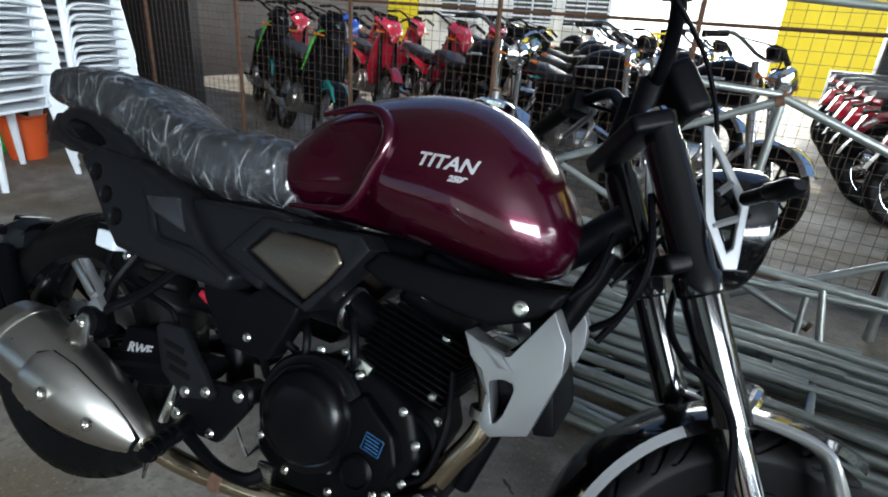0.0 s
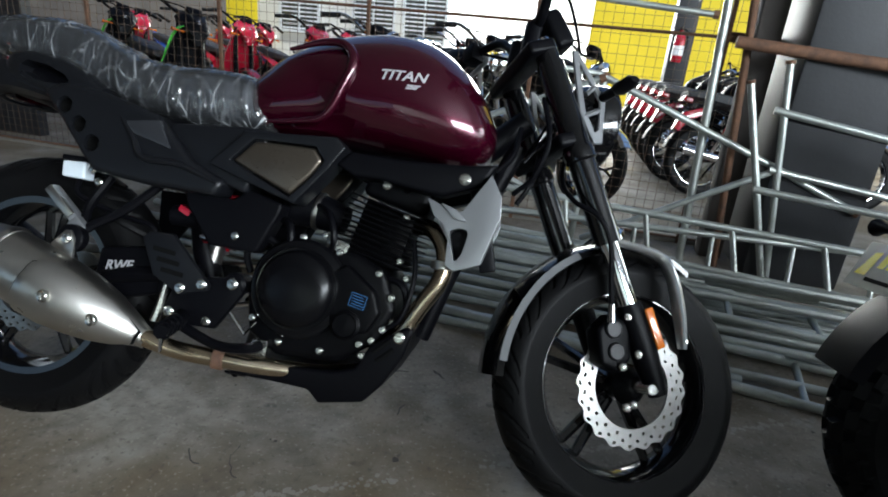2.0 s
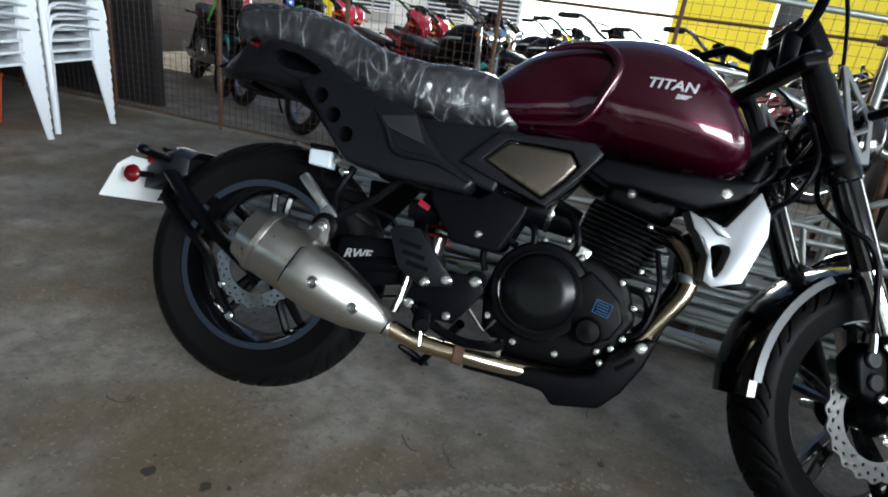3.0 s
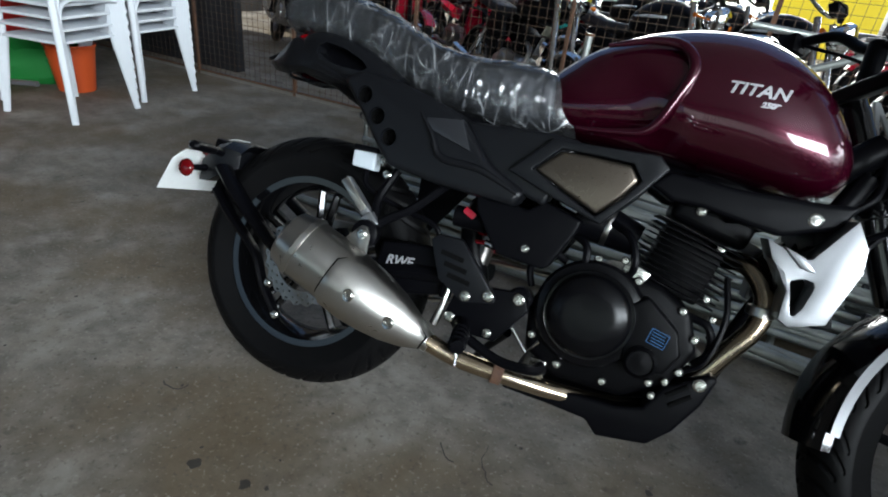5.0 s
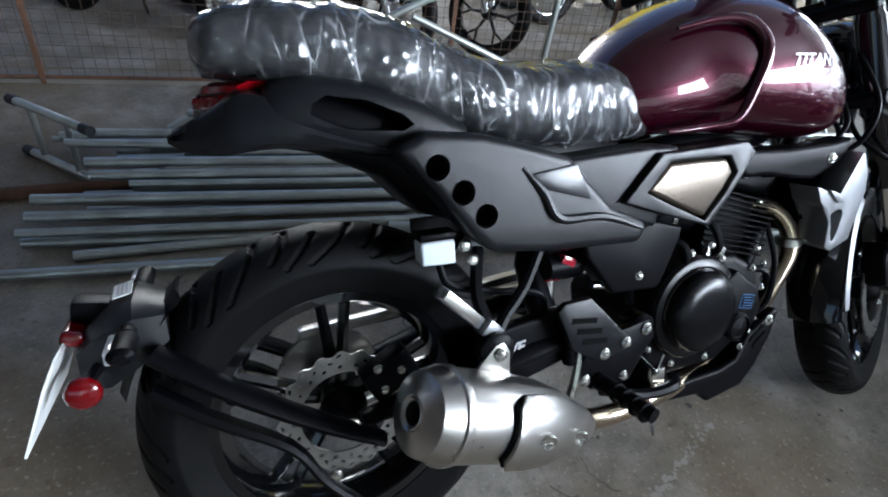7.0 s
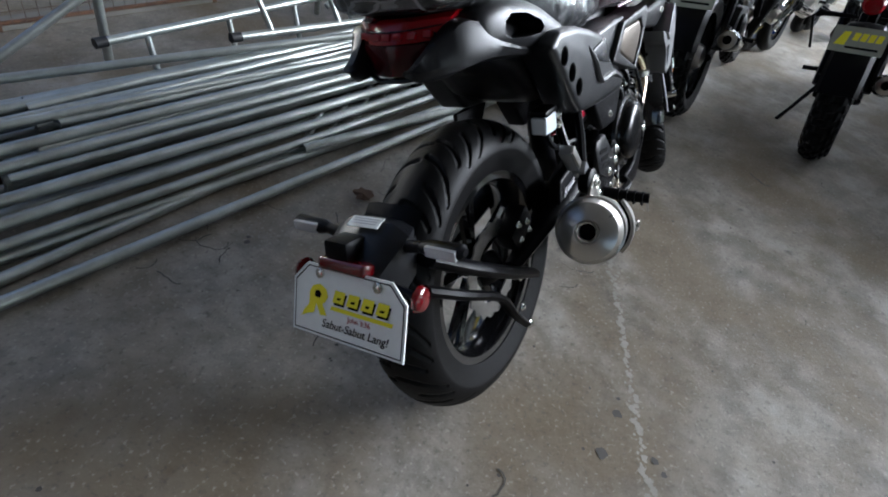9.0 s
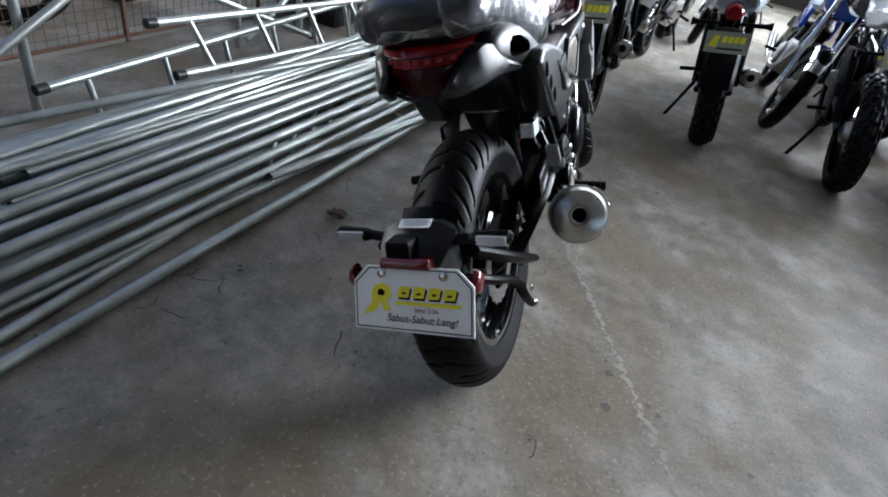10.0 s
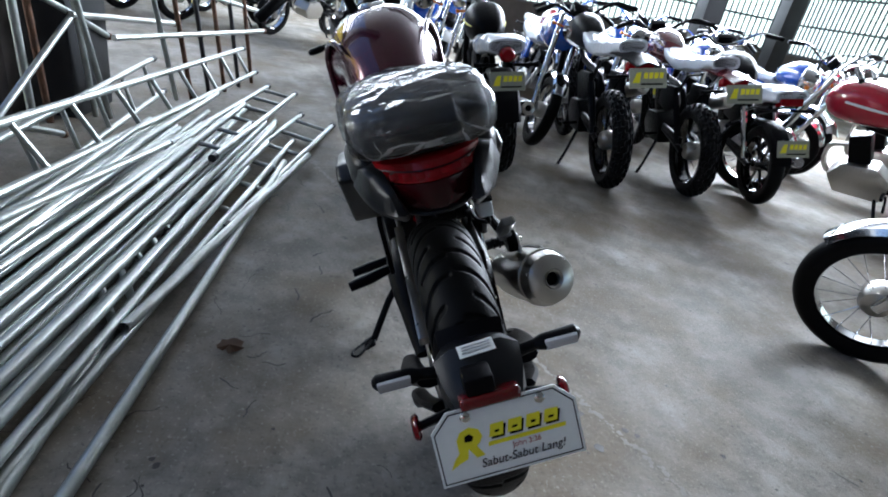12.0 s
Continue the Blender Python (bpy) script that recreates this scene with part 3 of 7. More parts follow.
for words, size, x, z in (("TITAN", 0.030, 0.872, 0.882), ("250P", 0.0125, 0.897, 0.860)):
    tx = text_part("tank_lettering", words, size, SILVER_INK, tank, pose(x, -0.2, z, 90, 0, 0), 0.25, label="silver model lettering", bold=0.0008, widen=1.15, depth=0.0)
    cut = bmesh.new()
    cut.from_mesh(tx.data)
    bmesh.ops.subdivide_edges(cut, edges=cut.edges, cuts=2, use_grid_fill=False)
    bmesh.ops.triangulate(cut, faces=cut.faces)
    cut.to_mesh(tx.data)
    cut.free()
    wrap_on(tx, tank)



# seat: low front, raised rear
def seat_rings(grow=0.0, step=4):
    rows = [(-0.165, 0.892, 0.915, 0.06), (-0.150, 0.874, 0.938, 0.105), (-0.10, 0.866, 0.952, 0.118), (-0.02, 0.854, 0.957, 0.124), (0.07, 0.834, 0.950, 0.124), (0.14, 0.806, 0.926, 0.124),
            (0.20, 0.785, 0.900, 0.126), (0.27, 0.765, 0.882, 0.130), (0.36, 0.752, 0.876, 0.130), (0.44, 0.752, 0.880, 0.120), (0.50, 0.752, 0.874, 0.104), (0.545, 0.755, 0.835, 0.092), (0.575, 0.760, 0.79, 0.08)]
    rings = []
    for x, zb, zt, w in spline(rows, step):
        ring = []
        for k in range(28):
            a = 2 * math.pi * k / 28
            cy, sz = math.cos(a), math.sin(a)
            y = math.copysign(abs(cy) ** 0.6, cy) * (w + grow)
            z = (zb + zt) / 2 + math.copysign(abs(sz) ** 0.55, sz) * ((zt - zb) / 2 + grow)
            ring.append((x, y, z))
        rings.append(ring)
    return rings


seat = part("seat", loft(seat_rings()), VINYL, BIKE, "black vinyl stepped seat")
# loose clear film over the seat, creased
film_rings = []
for i, ring in enumerate(seat_rings(0.006, 9)):
    row = []
    for k, (x, y, z) in enumerate(ring):
        n1 = noise.noise((x * 9 + z * 7, y * 8, z * 5 - x * 4))
        n2 = noise.noise((x * 22 + z * 15, y * 14 + 3, z * 10))
        g = 1 - abs(n1) * 2
        d = 0.006 * max(0, g) ** 3 + 0.0025 * n2 + 0.003
        c = Vector((0, y, z - 0.86)).normalized()
        row.append((x, y + c.y * d, z + c.z * d))
    film_rings.append(row)
fb = loft(film_rings)
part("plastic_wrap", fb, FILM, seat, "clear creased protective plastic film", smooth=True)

# tail
tail_side = [(-0.150, 0.775), (-0.170, 0.790), (-0.120, 0.822), (-0.085, 0.852), (-0.05, 0.865), (0.06, 0.838), (0.16, 0.798), (0.30, 0.752), (0.30, 0.735), (0.20, 0.770), (0.09, 0.775), (-0.02, 0.768), (-0.09, 0.775)]
def panel(name, pts, side, y0, y1, material, label="", bw=0.004, parent=None):
    return part(name, prism(pts, side * y0, side * y1, bw), material, parent or BIKE, label)


def ring_prism(outer, inner, y0, y1):
    """An outline with a hole through it; both with equally many points."""
    b = bmesh.new()
    n = len(outer)
    vs = [[b.verts.new((x, y, z)) for x, z in loop] for y in (y0, y1) for loop in (outer, inner)]
    o0, i0, o1, i1 = vs
    for k in range(n):
        j = (k + 1) % n
        b.faces.new((o0[k], o0[j], i0[j], i0[k]))
        b.faces.new((o1[k], i1[k], i1[j], o1[j]))
        b.faces.new((o0[k], o1[k], o1[j], o0[j]))
        b.faces.new((i0[k], i0[j], i1[j], i1[k]))
    bmesh.ops.recalc_face_normals(b, faces=b.faces)
    return b


def drill(ob, cutters):
    """Cuts closed shapes out of a part."""
    body = bpy.data.objects.new("blank", ob.data)
    scene.collection.objects.link(body)
    made = [body]
    for bm_ in cutters:
        me = bpy.data.meshes.new("cutter")
        bm_.to_mesh(me)
        bm_.free()
        c = bpy.data.objects.new("cutter", me)
        scene.collection.objects.link(c)
        made.append(c)
        md = body.modifiers.new("cut", "BOOLEAN")
        md.operation, md.object, md.solver = "DIFFERENCE", c, "EXACT"
    dg = bpy.context.evaluated_depsgraph_get()
    dg.update()
    ob.data = bpy.data.meshes.new_from_object(body.evaluated_get(dg))
    for o in made:
        bpy.data.objects.remove(o)


def oval_ring(x, y0, y1, z0, z1, n=28, p=0.62):
    pts = []
    for k in range(n):
        a = 2 * math.pi * k / n
        c, q = math.cos(a), math.sin(a)
        pts.append((x, (y0 + y1) / 2 + (y1 - y0) / 2 * math.copysign(abs(c) ** p, c), (z0 + z1) / 2 + (z1 - z0) / 2 * math.copysign(abs(q) ** p, q)))
    return pts


def bowed(rows, bow, thick):
    """A lens that bulges to the rear; rows of x, half width, z."""
    rings = []
    us = [k / 8 - 1 for k in range(17)]
    for x, w, z in rows:
        rings.append([(x + bow * u * u, w * u, z) for u in us] + [(x + bow * u * u + thick, w * u * 0.96, z) for u in us[::-1]])
    return bevel(loft(rings), 0.003, 2)


for s in (-1, 1):
    # the tail's flank with a long grab slot
    wing = [(-0.090, 0.078, 0.112, 0.806, 0.838), (-0.078, 0.064, 0.124, 0.798, 0.858), (-0.055, 0.055, 0.134, 0.790, 0.867), (-0.015, 0.05, 0.142, 0.780, 0.870),
            (0.05, 0.05, 0.147, 0.766, 0.860), (0.12, 0.05, 0.150, 0.758, 0.836), (0.19, 0.05, 0.152, 0.742, 0.800)]
    rail = part("grab_rail", loft([oval_ring(x, s * a, s * b, z0, z1) for x, a, b, z0, z1 in spline(wing, 4)]), GREY, BIKE, "dark grey moulded tail flank with a long grab slot")
    slot = [(-0.030, 0.816), (-0.026, 0.832), (-0.008, 0.842), (0.045, 0.835), (0.095, 0.815), (0.110, 0.801), (0.095, 0.792), (0.04, 0.795), (-0.01, 0.802), (-0.026, 0.808)]
    drill(rail, [prism(slot, s * 0.085, s * 0.2, 0)])
    fin = [(-0.206, 0.052, 0.062, 0.788, 0.795), (-0.180, 0.055, 0.084, 0.774, 0.808), (-0.14, 0.066, 0.108, 0.770, 0.834), (-0.11, 0.076, 0.122, 0.774, 0.852), (-0.06, 0.075, 0.136, 0.776, 0.840), (0.01, 0.070, 0.142, 0.766, 0.806), (0.08, 0.065, 0.138, 0.752, 0.785)]
    part("tail_fin", bevel(loft([[(x, s * a, z0), (x, s * (a + 0.3 * (b - a)), z0 - 0.004), (x, s * (b - 0.006), z0 + 0.006), (x, s * b, z0 + 0.4 * (z1 - z0)), (x, s * (b - 0.010), z1 - 0.006), (x, s * (a + 0.02), z1), (x, s * (a + 0.008), z1 - 0.002), (x, s * a, z0 + 0.5 * (z1 - z0))]
                                 for x, a, b, z0, z1 in spline(fin, 4)]), 0.002, 2), GREY, rail, "pointed silver-grey lower tail fin beside the lamp")
    part("slot_back", prism([(-0.034, 0.80), (-0.03, 0.85), (0.06, 0.845), (0.12, 0.80), (0.09, 0.785)], s * 0.080, s * 0.088, 0.001), BLACK, rail)
part("tail_shell", loft([[(x, w * c, zb + (zt - zb) * (0.5 + 0.5 * sn)) for c, sn in [(math.copysign(abs(math.cos(a)) ** 0.5, math.cos(a)), math.copysign(abs(math.sin(a)) ** 0.5, math.sin(a))) for a in [2 * math.pi * k / 24 for k in range(24)]]]
                         for x, zb, zt, w in ((-0.140, 0.785, 0.850, 0.070), (-0.10, 0.775, 0.866, 0.094), (-0.02, 0.760, 0.862, 0.105), (0.08, 0.715, 0.835, 0.105), (0.14, 0.655, 0.815, 0.105), (0.22, 0.625, 0.79, 0.10), (0.52, 0.66, 0.76, 0.09))]), BLACK, BIKE, "black tail body under the seat")
lamp_ob = part("tail_lamp", bowed(((-0.142, 0.094, 0.862), (-0.156, 0.092, 0.856), (-0.170, 0.080, 0.830), (-0.172, 0.078, 0.826)), 0.044, 0.03), RED, BIKE, "wide red tail lamp")
part("lens_rib", tube([(-0.126, -0.083, 0.847), (-0.155, -0.045, 0.845), (-0.165, 0, 0.844), (-0.155, 0.045, 0.845), (-0.126, 0.083, 0.847)], 0.0016, 6, smooth=3), DARKRED, lamp_ob)
for k in range(-3, 4):
    yk = 0.021 * k
    part("light_block", box((-0.1655 + 0.044 * (yk / 0.085) ** 2, yk, 0.8355), (0.010, 0.016, 0.011), (0, 22, 0), 0.002), RED, lamp_ob)
part("lower_lens", bowed(((-0.171, 0.075, 0.824), (-0.172, 0.073, 0.818), (-0.174, 0.060, 0.786), (-0.172, 0.056, 0.776)), 0.030, 0.03), DARKRED, lamp_ob, "dark red lower lens")
part("lower_lip", tube([(-0.146, -0.060, 0.775), (-0.165, -0.03, 0.770), (-0.170, 0, 0.769), (-0.165, 0.03, 0.770), (-0.146, 0.060, 0.775)], 0.006, 8, smooth=4, squash=0.7), GREY, lamp_ob, "grey lip below the lamp")
part("lamp_lip", tube([(-0.085, -0.108, 0.870), (-0.130, -0.07, 0.871), (-0.148, 0, 0.872), (-0.130, 0.07, 0.871), (-0.085, 0.108, 0.870)], 0.007, 8, smooth=4, squash=0.7), BLACK, lamp_ob, "black lip above the lamp")



# side panels with three round holes, both flanks
SIDE = [(0.070, 0.770), (0.114, 0.792), (0.203, 0.785), (0.281, 0.765), (0.355, 0.742), (0.405, 0.690), (0.440, 0.655), (0.520, 0.618), (0.505, 0.585), (0.333, 0.592), (0.218, 0.606), (0.184, 0.640), (0.130, 0.705)]
for s in (-1, 1):
    b = prism(SIDE, s * 0.100, s * 0.178, 0.016, seg=4)
    side_panel = part("side_panel", b, GREY, BIKE, "dark grey moulded side panel with three round holes")
    holes = ((0.132, 0.742), (0.171, 0.703), (0.208, 0.665))
    drill(side_panel, [lathe([(0.001, s * 0.140), (0.0175, s * 0.140), (0.0175, s * 0.1745), (0.0195, s * 0.180), (0.001, s * 0.180)], 24, m=Matrix.Translation((hx, 0, hz))) for hx, hz in holes])
    for hx, hz in holes:
        # black cup paints the shade inside the drilled hole
        part("vent_shade", lathe([(0.001, s * 0.1415), (0.0168, s * 0.1415), (0.0168, s * 0.168), (0.0176, s * 0.168), (0.0176, s * 0.1410), (0.001, s * 0.1410)], 24, m=Matrix.Translation((hx, 0, hz))), INK_AND_SHADE, side_panel, "round vent hole, its inner shade painted as a black lining")
    # sharp crease and the glossy inset
    part("crease", tube([(0.268, s * 0.176, 0.732), (0.305, s * 0.180, 0.690), (0.335, s * 0.181, 0.648), (0.42, s * 0.180, 0.642), (0.505, s * 0.176, 0.612)], [0.004, 0.007, 0.008, 0.007, 0.004], 8, smooth=5), GREY, side_panel)
    part("inset", prism([(0.282, 0.722), (0.362, 0.732), (0.394, 0.672), (0.300, 0.698)], s * 0.165, s * 0.183, 0.004), TRIM, side_panel, "graphite satin inset")
    # middle panel under the seat nose and the bronze cover in its frame
    part("middle_panel", prism([(0.360, 0.735), (0.533, 0.745), (0.600, 0.742), (0.560, 0.60), (0.446, 0.630), (0.405, 0.662)], s * 0.080, s * 0.152, 0.010, seg=3), GREY, BIKE, "dark grey panel below the seat nose")
    fr = part("cover_frame", bevel(ring_prism([(0.474, 0.655), (0.548, 0.734), (0.645, 0.738), (0.748, 0.743), (0.771, 0.722), (0.732, 0.664), (0.674, 0.592), (0.574, 0.622)],
                                              [(0.522, 0.668), (0.569, 0.718), (0.636, 0.719), (0.706, 0.718), (0.728, 0.690), (0.706, 0.655), (0.662, 0.605), (0.586, 0.638)], s * 0.090, s * 0.166), 0.006, 3), GREY, BIKE, "dark grey angular frame")
    part("bronze_cover", prism([(0.525, 0.669), (0.571, 0.715), (0.636, 0.716), (0.704, 0.715), (0.724, 0.689), (0.703, 0.656), (0.662, 0.609), (0.587, 0.641)], s * 0.10, s * 0.162, 0.009, seg=3), BRONZE, fr, "bronze brushed metal cover")
    part("lower_cover", prism([(0.410, 0.600), (0.527, 0.585), (0.560, 0.612), (0.640, 0.590), (0.635, 0.565), (0.598, 0.482), (0.585, 0.474), (0.485, 0.480), (0.425, 0.556)], s * 0.085, s * 0.138, 0.008, seg=3), BLACK, BIKE, "black lower side cover")
    # cover below the tank that runs to the shroud
    part("tank_strip", prism([(0.745, 0.690), (0.775, 0.722), (0.90, 0.716), (1.035, 0.722), (1.092, 0.730), (1.068, 0.682), (0.985, 0.650), (0.93, 0.655), (0.85, 0.668), (0.79, 0.668)], s * 0.078, s * 0.140, 0.010, seg=3), BLACK, BIKE, "black strip below the tank")
    # silver radiator shroud with an opening
    outer = [(0.958, 0.640), (1.020, 0.618), (1.034, 0.622), (1.083, 0.702), (1.108, 0.660), (1.112, 0.618), (1.083, 0.517), (1.029, 0.497), (1.011, 0.507), (1.010, 0.560), (0.998, 0.592), (0.975, 0.606)]
    inner = [(1.012, 0.578), (1.024, 0.584), (1.034, 0.586), (1.046, 0.584), (1.050, 0.576), (1.048, 0.562), (1.042, 0.535), (1.034, 0.520), (1.028, 0.518), (1.022, 0.535), (1.016, 0.555), (1.012, 0.568)]
    sh = part("radiator_shroud", bevel(ring_prism(outer, inner, s * 0.105, s * 0.168), 0.008, 3), ALU, BIKE, "silver angular radiator shroud")
    part("shroud_ridge", prism([(0.985, 0.634), (1.022, 0.622), (1.045, 0.600), (1.020, 0.602)], s * 0.150, s * 0.175, 0.004), ALU, sh)
    part("shroud_back", prism([(1.00, 0.60), (1.06, 0.66), (1.09, 0.62), (1.06, 0.52), (1.02, 0.51)], s * 0.07, s * 0.115, 0.006), BLACK, sh, "black inner shroud")

bolt(BIKE, (1.027, -0.141, 0.690), 0.011)
bolt(BIKE, (0.543, -0.139, 0.507), 0.008)
part("radiator", box((1.075, 0, 0.60), (0.035, 0.22, 0.20), (0, -14, 0), 0.006), BLACK, BIKE, "black radiator")

# frame spine
part("main_frame", tube([(1.14, 0, 0.86), (0.98, 0, 0.74), (0.62, 0, 0.70), (0.40, 0, 0.56), (0.44, 0, 0.36)], 0.03, 10, smooth=4), BLACK, BIKE, "black steel frame")
part("down_tube", tube([(1.13, 0, 0.80), (1.03, 0, 0.55), (0.96, 0, 0.33)], 0.022, 10, smooth=3), BLACK, BIKE)

# engine
case = prism([(0.590, 0.300), (0.575, 0.400), (0.62, 0.475), (0.72, 0.515), (0.82, 0.505), (0.885, 0.470), (0.915, 0.395), (0.885, 0.320), (0.80, 0.262), (0.66, 0.258)], -0.115, 0.125, 0.018, seg=3)
eng = part("engine", case, ENGINE, BIKE, "black cast engine")
part("clutch_cover", lathe([(0.108, -0.112), (0.110, -0.128), (0.104, -0.136), (0.090, -0.138), (0.084, -0.142), (0.082, -0.156), (0.072, -0.166), (0.045, -0.170), (0.001, -0.171)], 48, m=Matrix.Translation((0.700, 0, 0.412))), COVER, eng, "smooth round black clutch cover")
part("cover_ring", lathe([(0.0855, -0.138), (0.0905, -0.141), (0.0885, -0.1445), (0.083, -0.143)], 48, m=Matrix.Translation((0.700, 0, 0.412)), closed=True), GLOSS, eng)
part("pump_cover", prism([(0.765, 0.455), (0.800, 0.480), (0.868, 0.430), (0.885, 0.385), (0.862, 0.340), (0.815, 0.330), (0.780, 0.345)], -0.10, -0.140, 0.008, seg=3), ENGINE, eng)
part("oil_cap", lathe([(0.030, -0.130), (0.032, -0.145), (0.026, -0.150), (0.024, -0.146), (0.018, -0.146), (0.001, -0.150)], 24, m=Matrix.Translation((0.817, 0, 0.352))), ENGINE, eng, "black ribbed oil cap")
part("warning_label", box((0.836, -0.1410, 0.406), (0.036, 0.001, 0.030), (0, 12, 0)), BLUE_INK, eng, "small blue printed label")
part("label_field", box((0.836, -0.1414, 0.406), (0.033, 0.001, 0.027), (0, 12, 0)), INK_AND_SHADE, eng)
for k in range(4):
    part("label_bar", box((0.836, -0.1422, 0.397 + 0.006 * k), (0.026, 0.001, 0.0016), (0, 12, 0)), BLUE_INK, eng)
for k, (x, z) in enumerate(((0.600, 0.335), (0.612, 0.455), (0.690, 0.524), (0.775, 0.502), (0.868, 0.468), (0.902, 0.420), (0.892, 0.350), (0.845, 0.312), (0.760, 0.285), (0.665, 0.290))):
    bolt(eng, (x, -0.119, z), 0.0075)
# cylinder with cooling fins, leaning forward
CYL = pose(0.835, 0, 0.50, 0, 14, 0)
part("cylinder", box((0, 0, 0.055), (0.125, 0.125, 0.13), bw=0.01), ENGINE, eng, "", CYL)
fin = None
for k in range(11):
    m = CYL @ Matrix.Translation((0, 0, 0.002 + 0.0118 * k))
    if fin is None:
        fin = part("cooling_fin", box((0, 0, 0), (0.178, 0.19, 0.0035), bw=0.0012, seg=1), ENGINE, eng, "", m)
    else:
        again(fin, eng, m)
part("cylinder_head", box((0.005, 0, 0.165), (0.155, 0.165, 0.075), bw=0.018, seg=3), ENGINE, eng, "", CYL)
part("rocker_cover", box((0.0, 0, 0.212), (0.13, 0.135, 0.032), bw=0.012, seg=3), ENGINE, eng, "", CYL)
bolt(eng, (0.852, -0.088, 0.665), 0.010)
bolt(eng, (0.905, -0.085, 0.600), 0.008)
part("spark_plug_cap", tube([(0.90, -0.085, 0.665), (0.93, -0.13, 0.672)], [0.013, 0.011], 10), BLACK, eng, "black spark plug cap")
part("plug_lead", tube([(0.93, -0.13, 0.672), (0.96, -0.13, 0.69), (0.98, -0.08, 0.71)], 0.004, 6, smooth=4), BLACK, eng)
# throttle body behind the cylinder, hoses
part("throttle_body", tube([(0.755, -0.03, 0.575), (0.69, -0.03, 0.59), (0.62, -0.03, 0.60)], [0.034, 0.042, 0.05], 16), BLACK, eng, "black throttle body")
part("throttle_clamp", lathe([(0.044, -0.006), (0.046, 0), (0.044, 0.006)], 20, "x", Matrix.Translation((0.69, -0.03, 0.59)) @ pose(0, 0, 0, 0, 8, 0)), STEEL, eng)
for k, pts in enumerate((((0.62, -0.09, 0.56), (0.66, -0.125, 0.545), (0.665, -0.125, 0.50), (0.64, -0.10, 0.48)), ((0.70, -0.07, 0.60), (0.74, -0.11, 0.58), (0.76, -0.12, 0.53), (0.75, -0.10, 0.50)),
                         ((0.87, -0.09, 0.46), (0.92, -0.11, 0.45), (0.935, -0.10, 0.40), (0.91, -0.09, 0.36)), ((0.63, -0.10, 0.50), (0.58, -0.11, 0.52), (0.56, -0.10, 0.47), (0.57, -0.09, 0.43)))):
    part("hose", tube(pts, 0.008, 8, smooth=5), BLACK, eng, "black rubber hose")
part("linkage_bracket", box((0.765, -0.105, 0.515), (0.05, 0.012, 0.03), (0, 20, 0), 0.003), ZINC, eng, "zinc linkage bracket")
part("oil_line", tube([(0.895, -0.11, 0.35), (0.93, -0.118, 0.385), (0.945, -0.11, 0.47), (0.93, -0.09, 0.55)], 0.006, 8, smooth=5), BLACK, eng)
for p in ((0.905, -0.095, 0.50), (0.925, -0.10, 0.465), (0.93, -0.10, 0.43), (0.872, -0.125, 0.325), (0.855, -0.125, 0.29), (0.74, -0.12, 0.535), (0.905, -0.098, 0.365)):
    bolt(eng, p, 0.007)

# exhaust
ex = part("exhaust_header", tube([(0.915, -0.03, 0.585), (0.965, -0.065, 0.580), (1.000, -0.090, 0.535), (1.000, -0.098, 0.475), (0.965, -0.098, 0.410), (0.925, -0.090, 0.335), (0.88, -0.075, 0.262), (0.78, -0.085, 0.232), (0.68, -0.115, 0.232), (0.58, -0.145, 0.240), (0.47, -0.165, 0.248), (0.385, -0.185, 0.272)],
                                 0.0195, 16, smooth=6), PIPE_STEEL, BIKE, "heat-tinted steel exhaust pipe")
part("pipe_clamp", lathe([(0.022, -0.012), (0.0245, -0.010), (0.0245, 0.010), (0.022, 0.012)], 20, "x", Matrix.Translation((0.555, -0.150, 0.242)) @ pose(0, 0, 0, 0, 4, 10)), RUST, ex)
part("header_joint", lathe([(0.021, -0.010), (0.026, -0.008), (0.026, 0.008), (0.021, 0.010)], 20, "z", Matrix.Translation((1.000, -0.096, 0.505))), STEEL, ex)
MUF0, MUF1 = Vector((0.385, -0.182, 0.272)), Vector((0.058, -0.248, 0.415))
mu_dir = (MUF0 - MUF1).normalized()
MUF = Matrix.Translation(MUF1) @ mu_dir.to_track_quat("X", "Z").to_matrix().to_4x4()
muf = part("muffler", lathe([(0.001, 0.03), (0.020, 0.03), (0.022, 0.0), (0.026, -0.003), (0.054, 0.004), (0.060, 0.008), (0.0685, 0.040), (0.070, 0.046), (0.0685, 0.048), (0.0695, 0.054), (0.070, 0.16), (0.065, 0.23), (0.053, 0.29), (0.034, 0.345), (0.022, 0.375), (0.021, 0.385)], 40, "x", MUF), STEEL, BIKE, "brushed steel muffler canister")
part("outlet_pipe", lathe([(0.0175, 0.09), (0.0175, -0.001), (0.021, -0.004), (0.0235, 0.0), (0.0235, 0.02)], 28, "x", MUF), STEEL, muf)
# black disc paints the dark inside of the outlet
part("outlet_shade", lathe([(0.001, 0.012), (0.0172, 0.012), (0.0172, 0.013)], 24, "x", MUF), INK_AND_SHADE, muf, "black disc painted as the dark inside of the outlet")
# heat shield: a shell over the outer half
out_l = MUF.to_3x3().inverted() @ Vector((0, -1, 0.12))
AIM = math.atan2(-out_l.z, out_l.y)
SHIELD = ((0.135, 0.0715, 0.55), (0.150, 0.0725, 0.80), (0.200, 0.0715, 0.86), (0.245, 0.0660, 0.84), (0.295, 0.0540, 0.84), (0.340, 0.0390, 0.72), (0.368, 0.0285, 0.45))


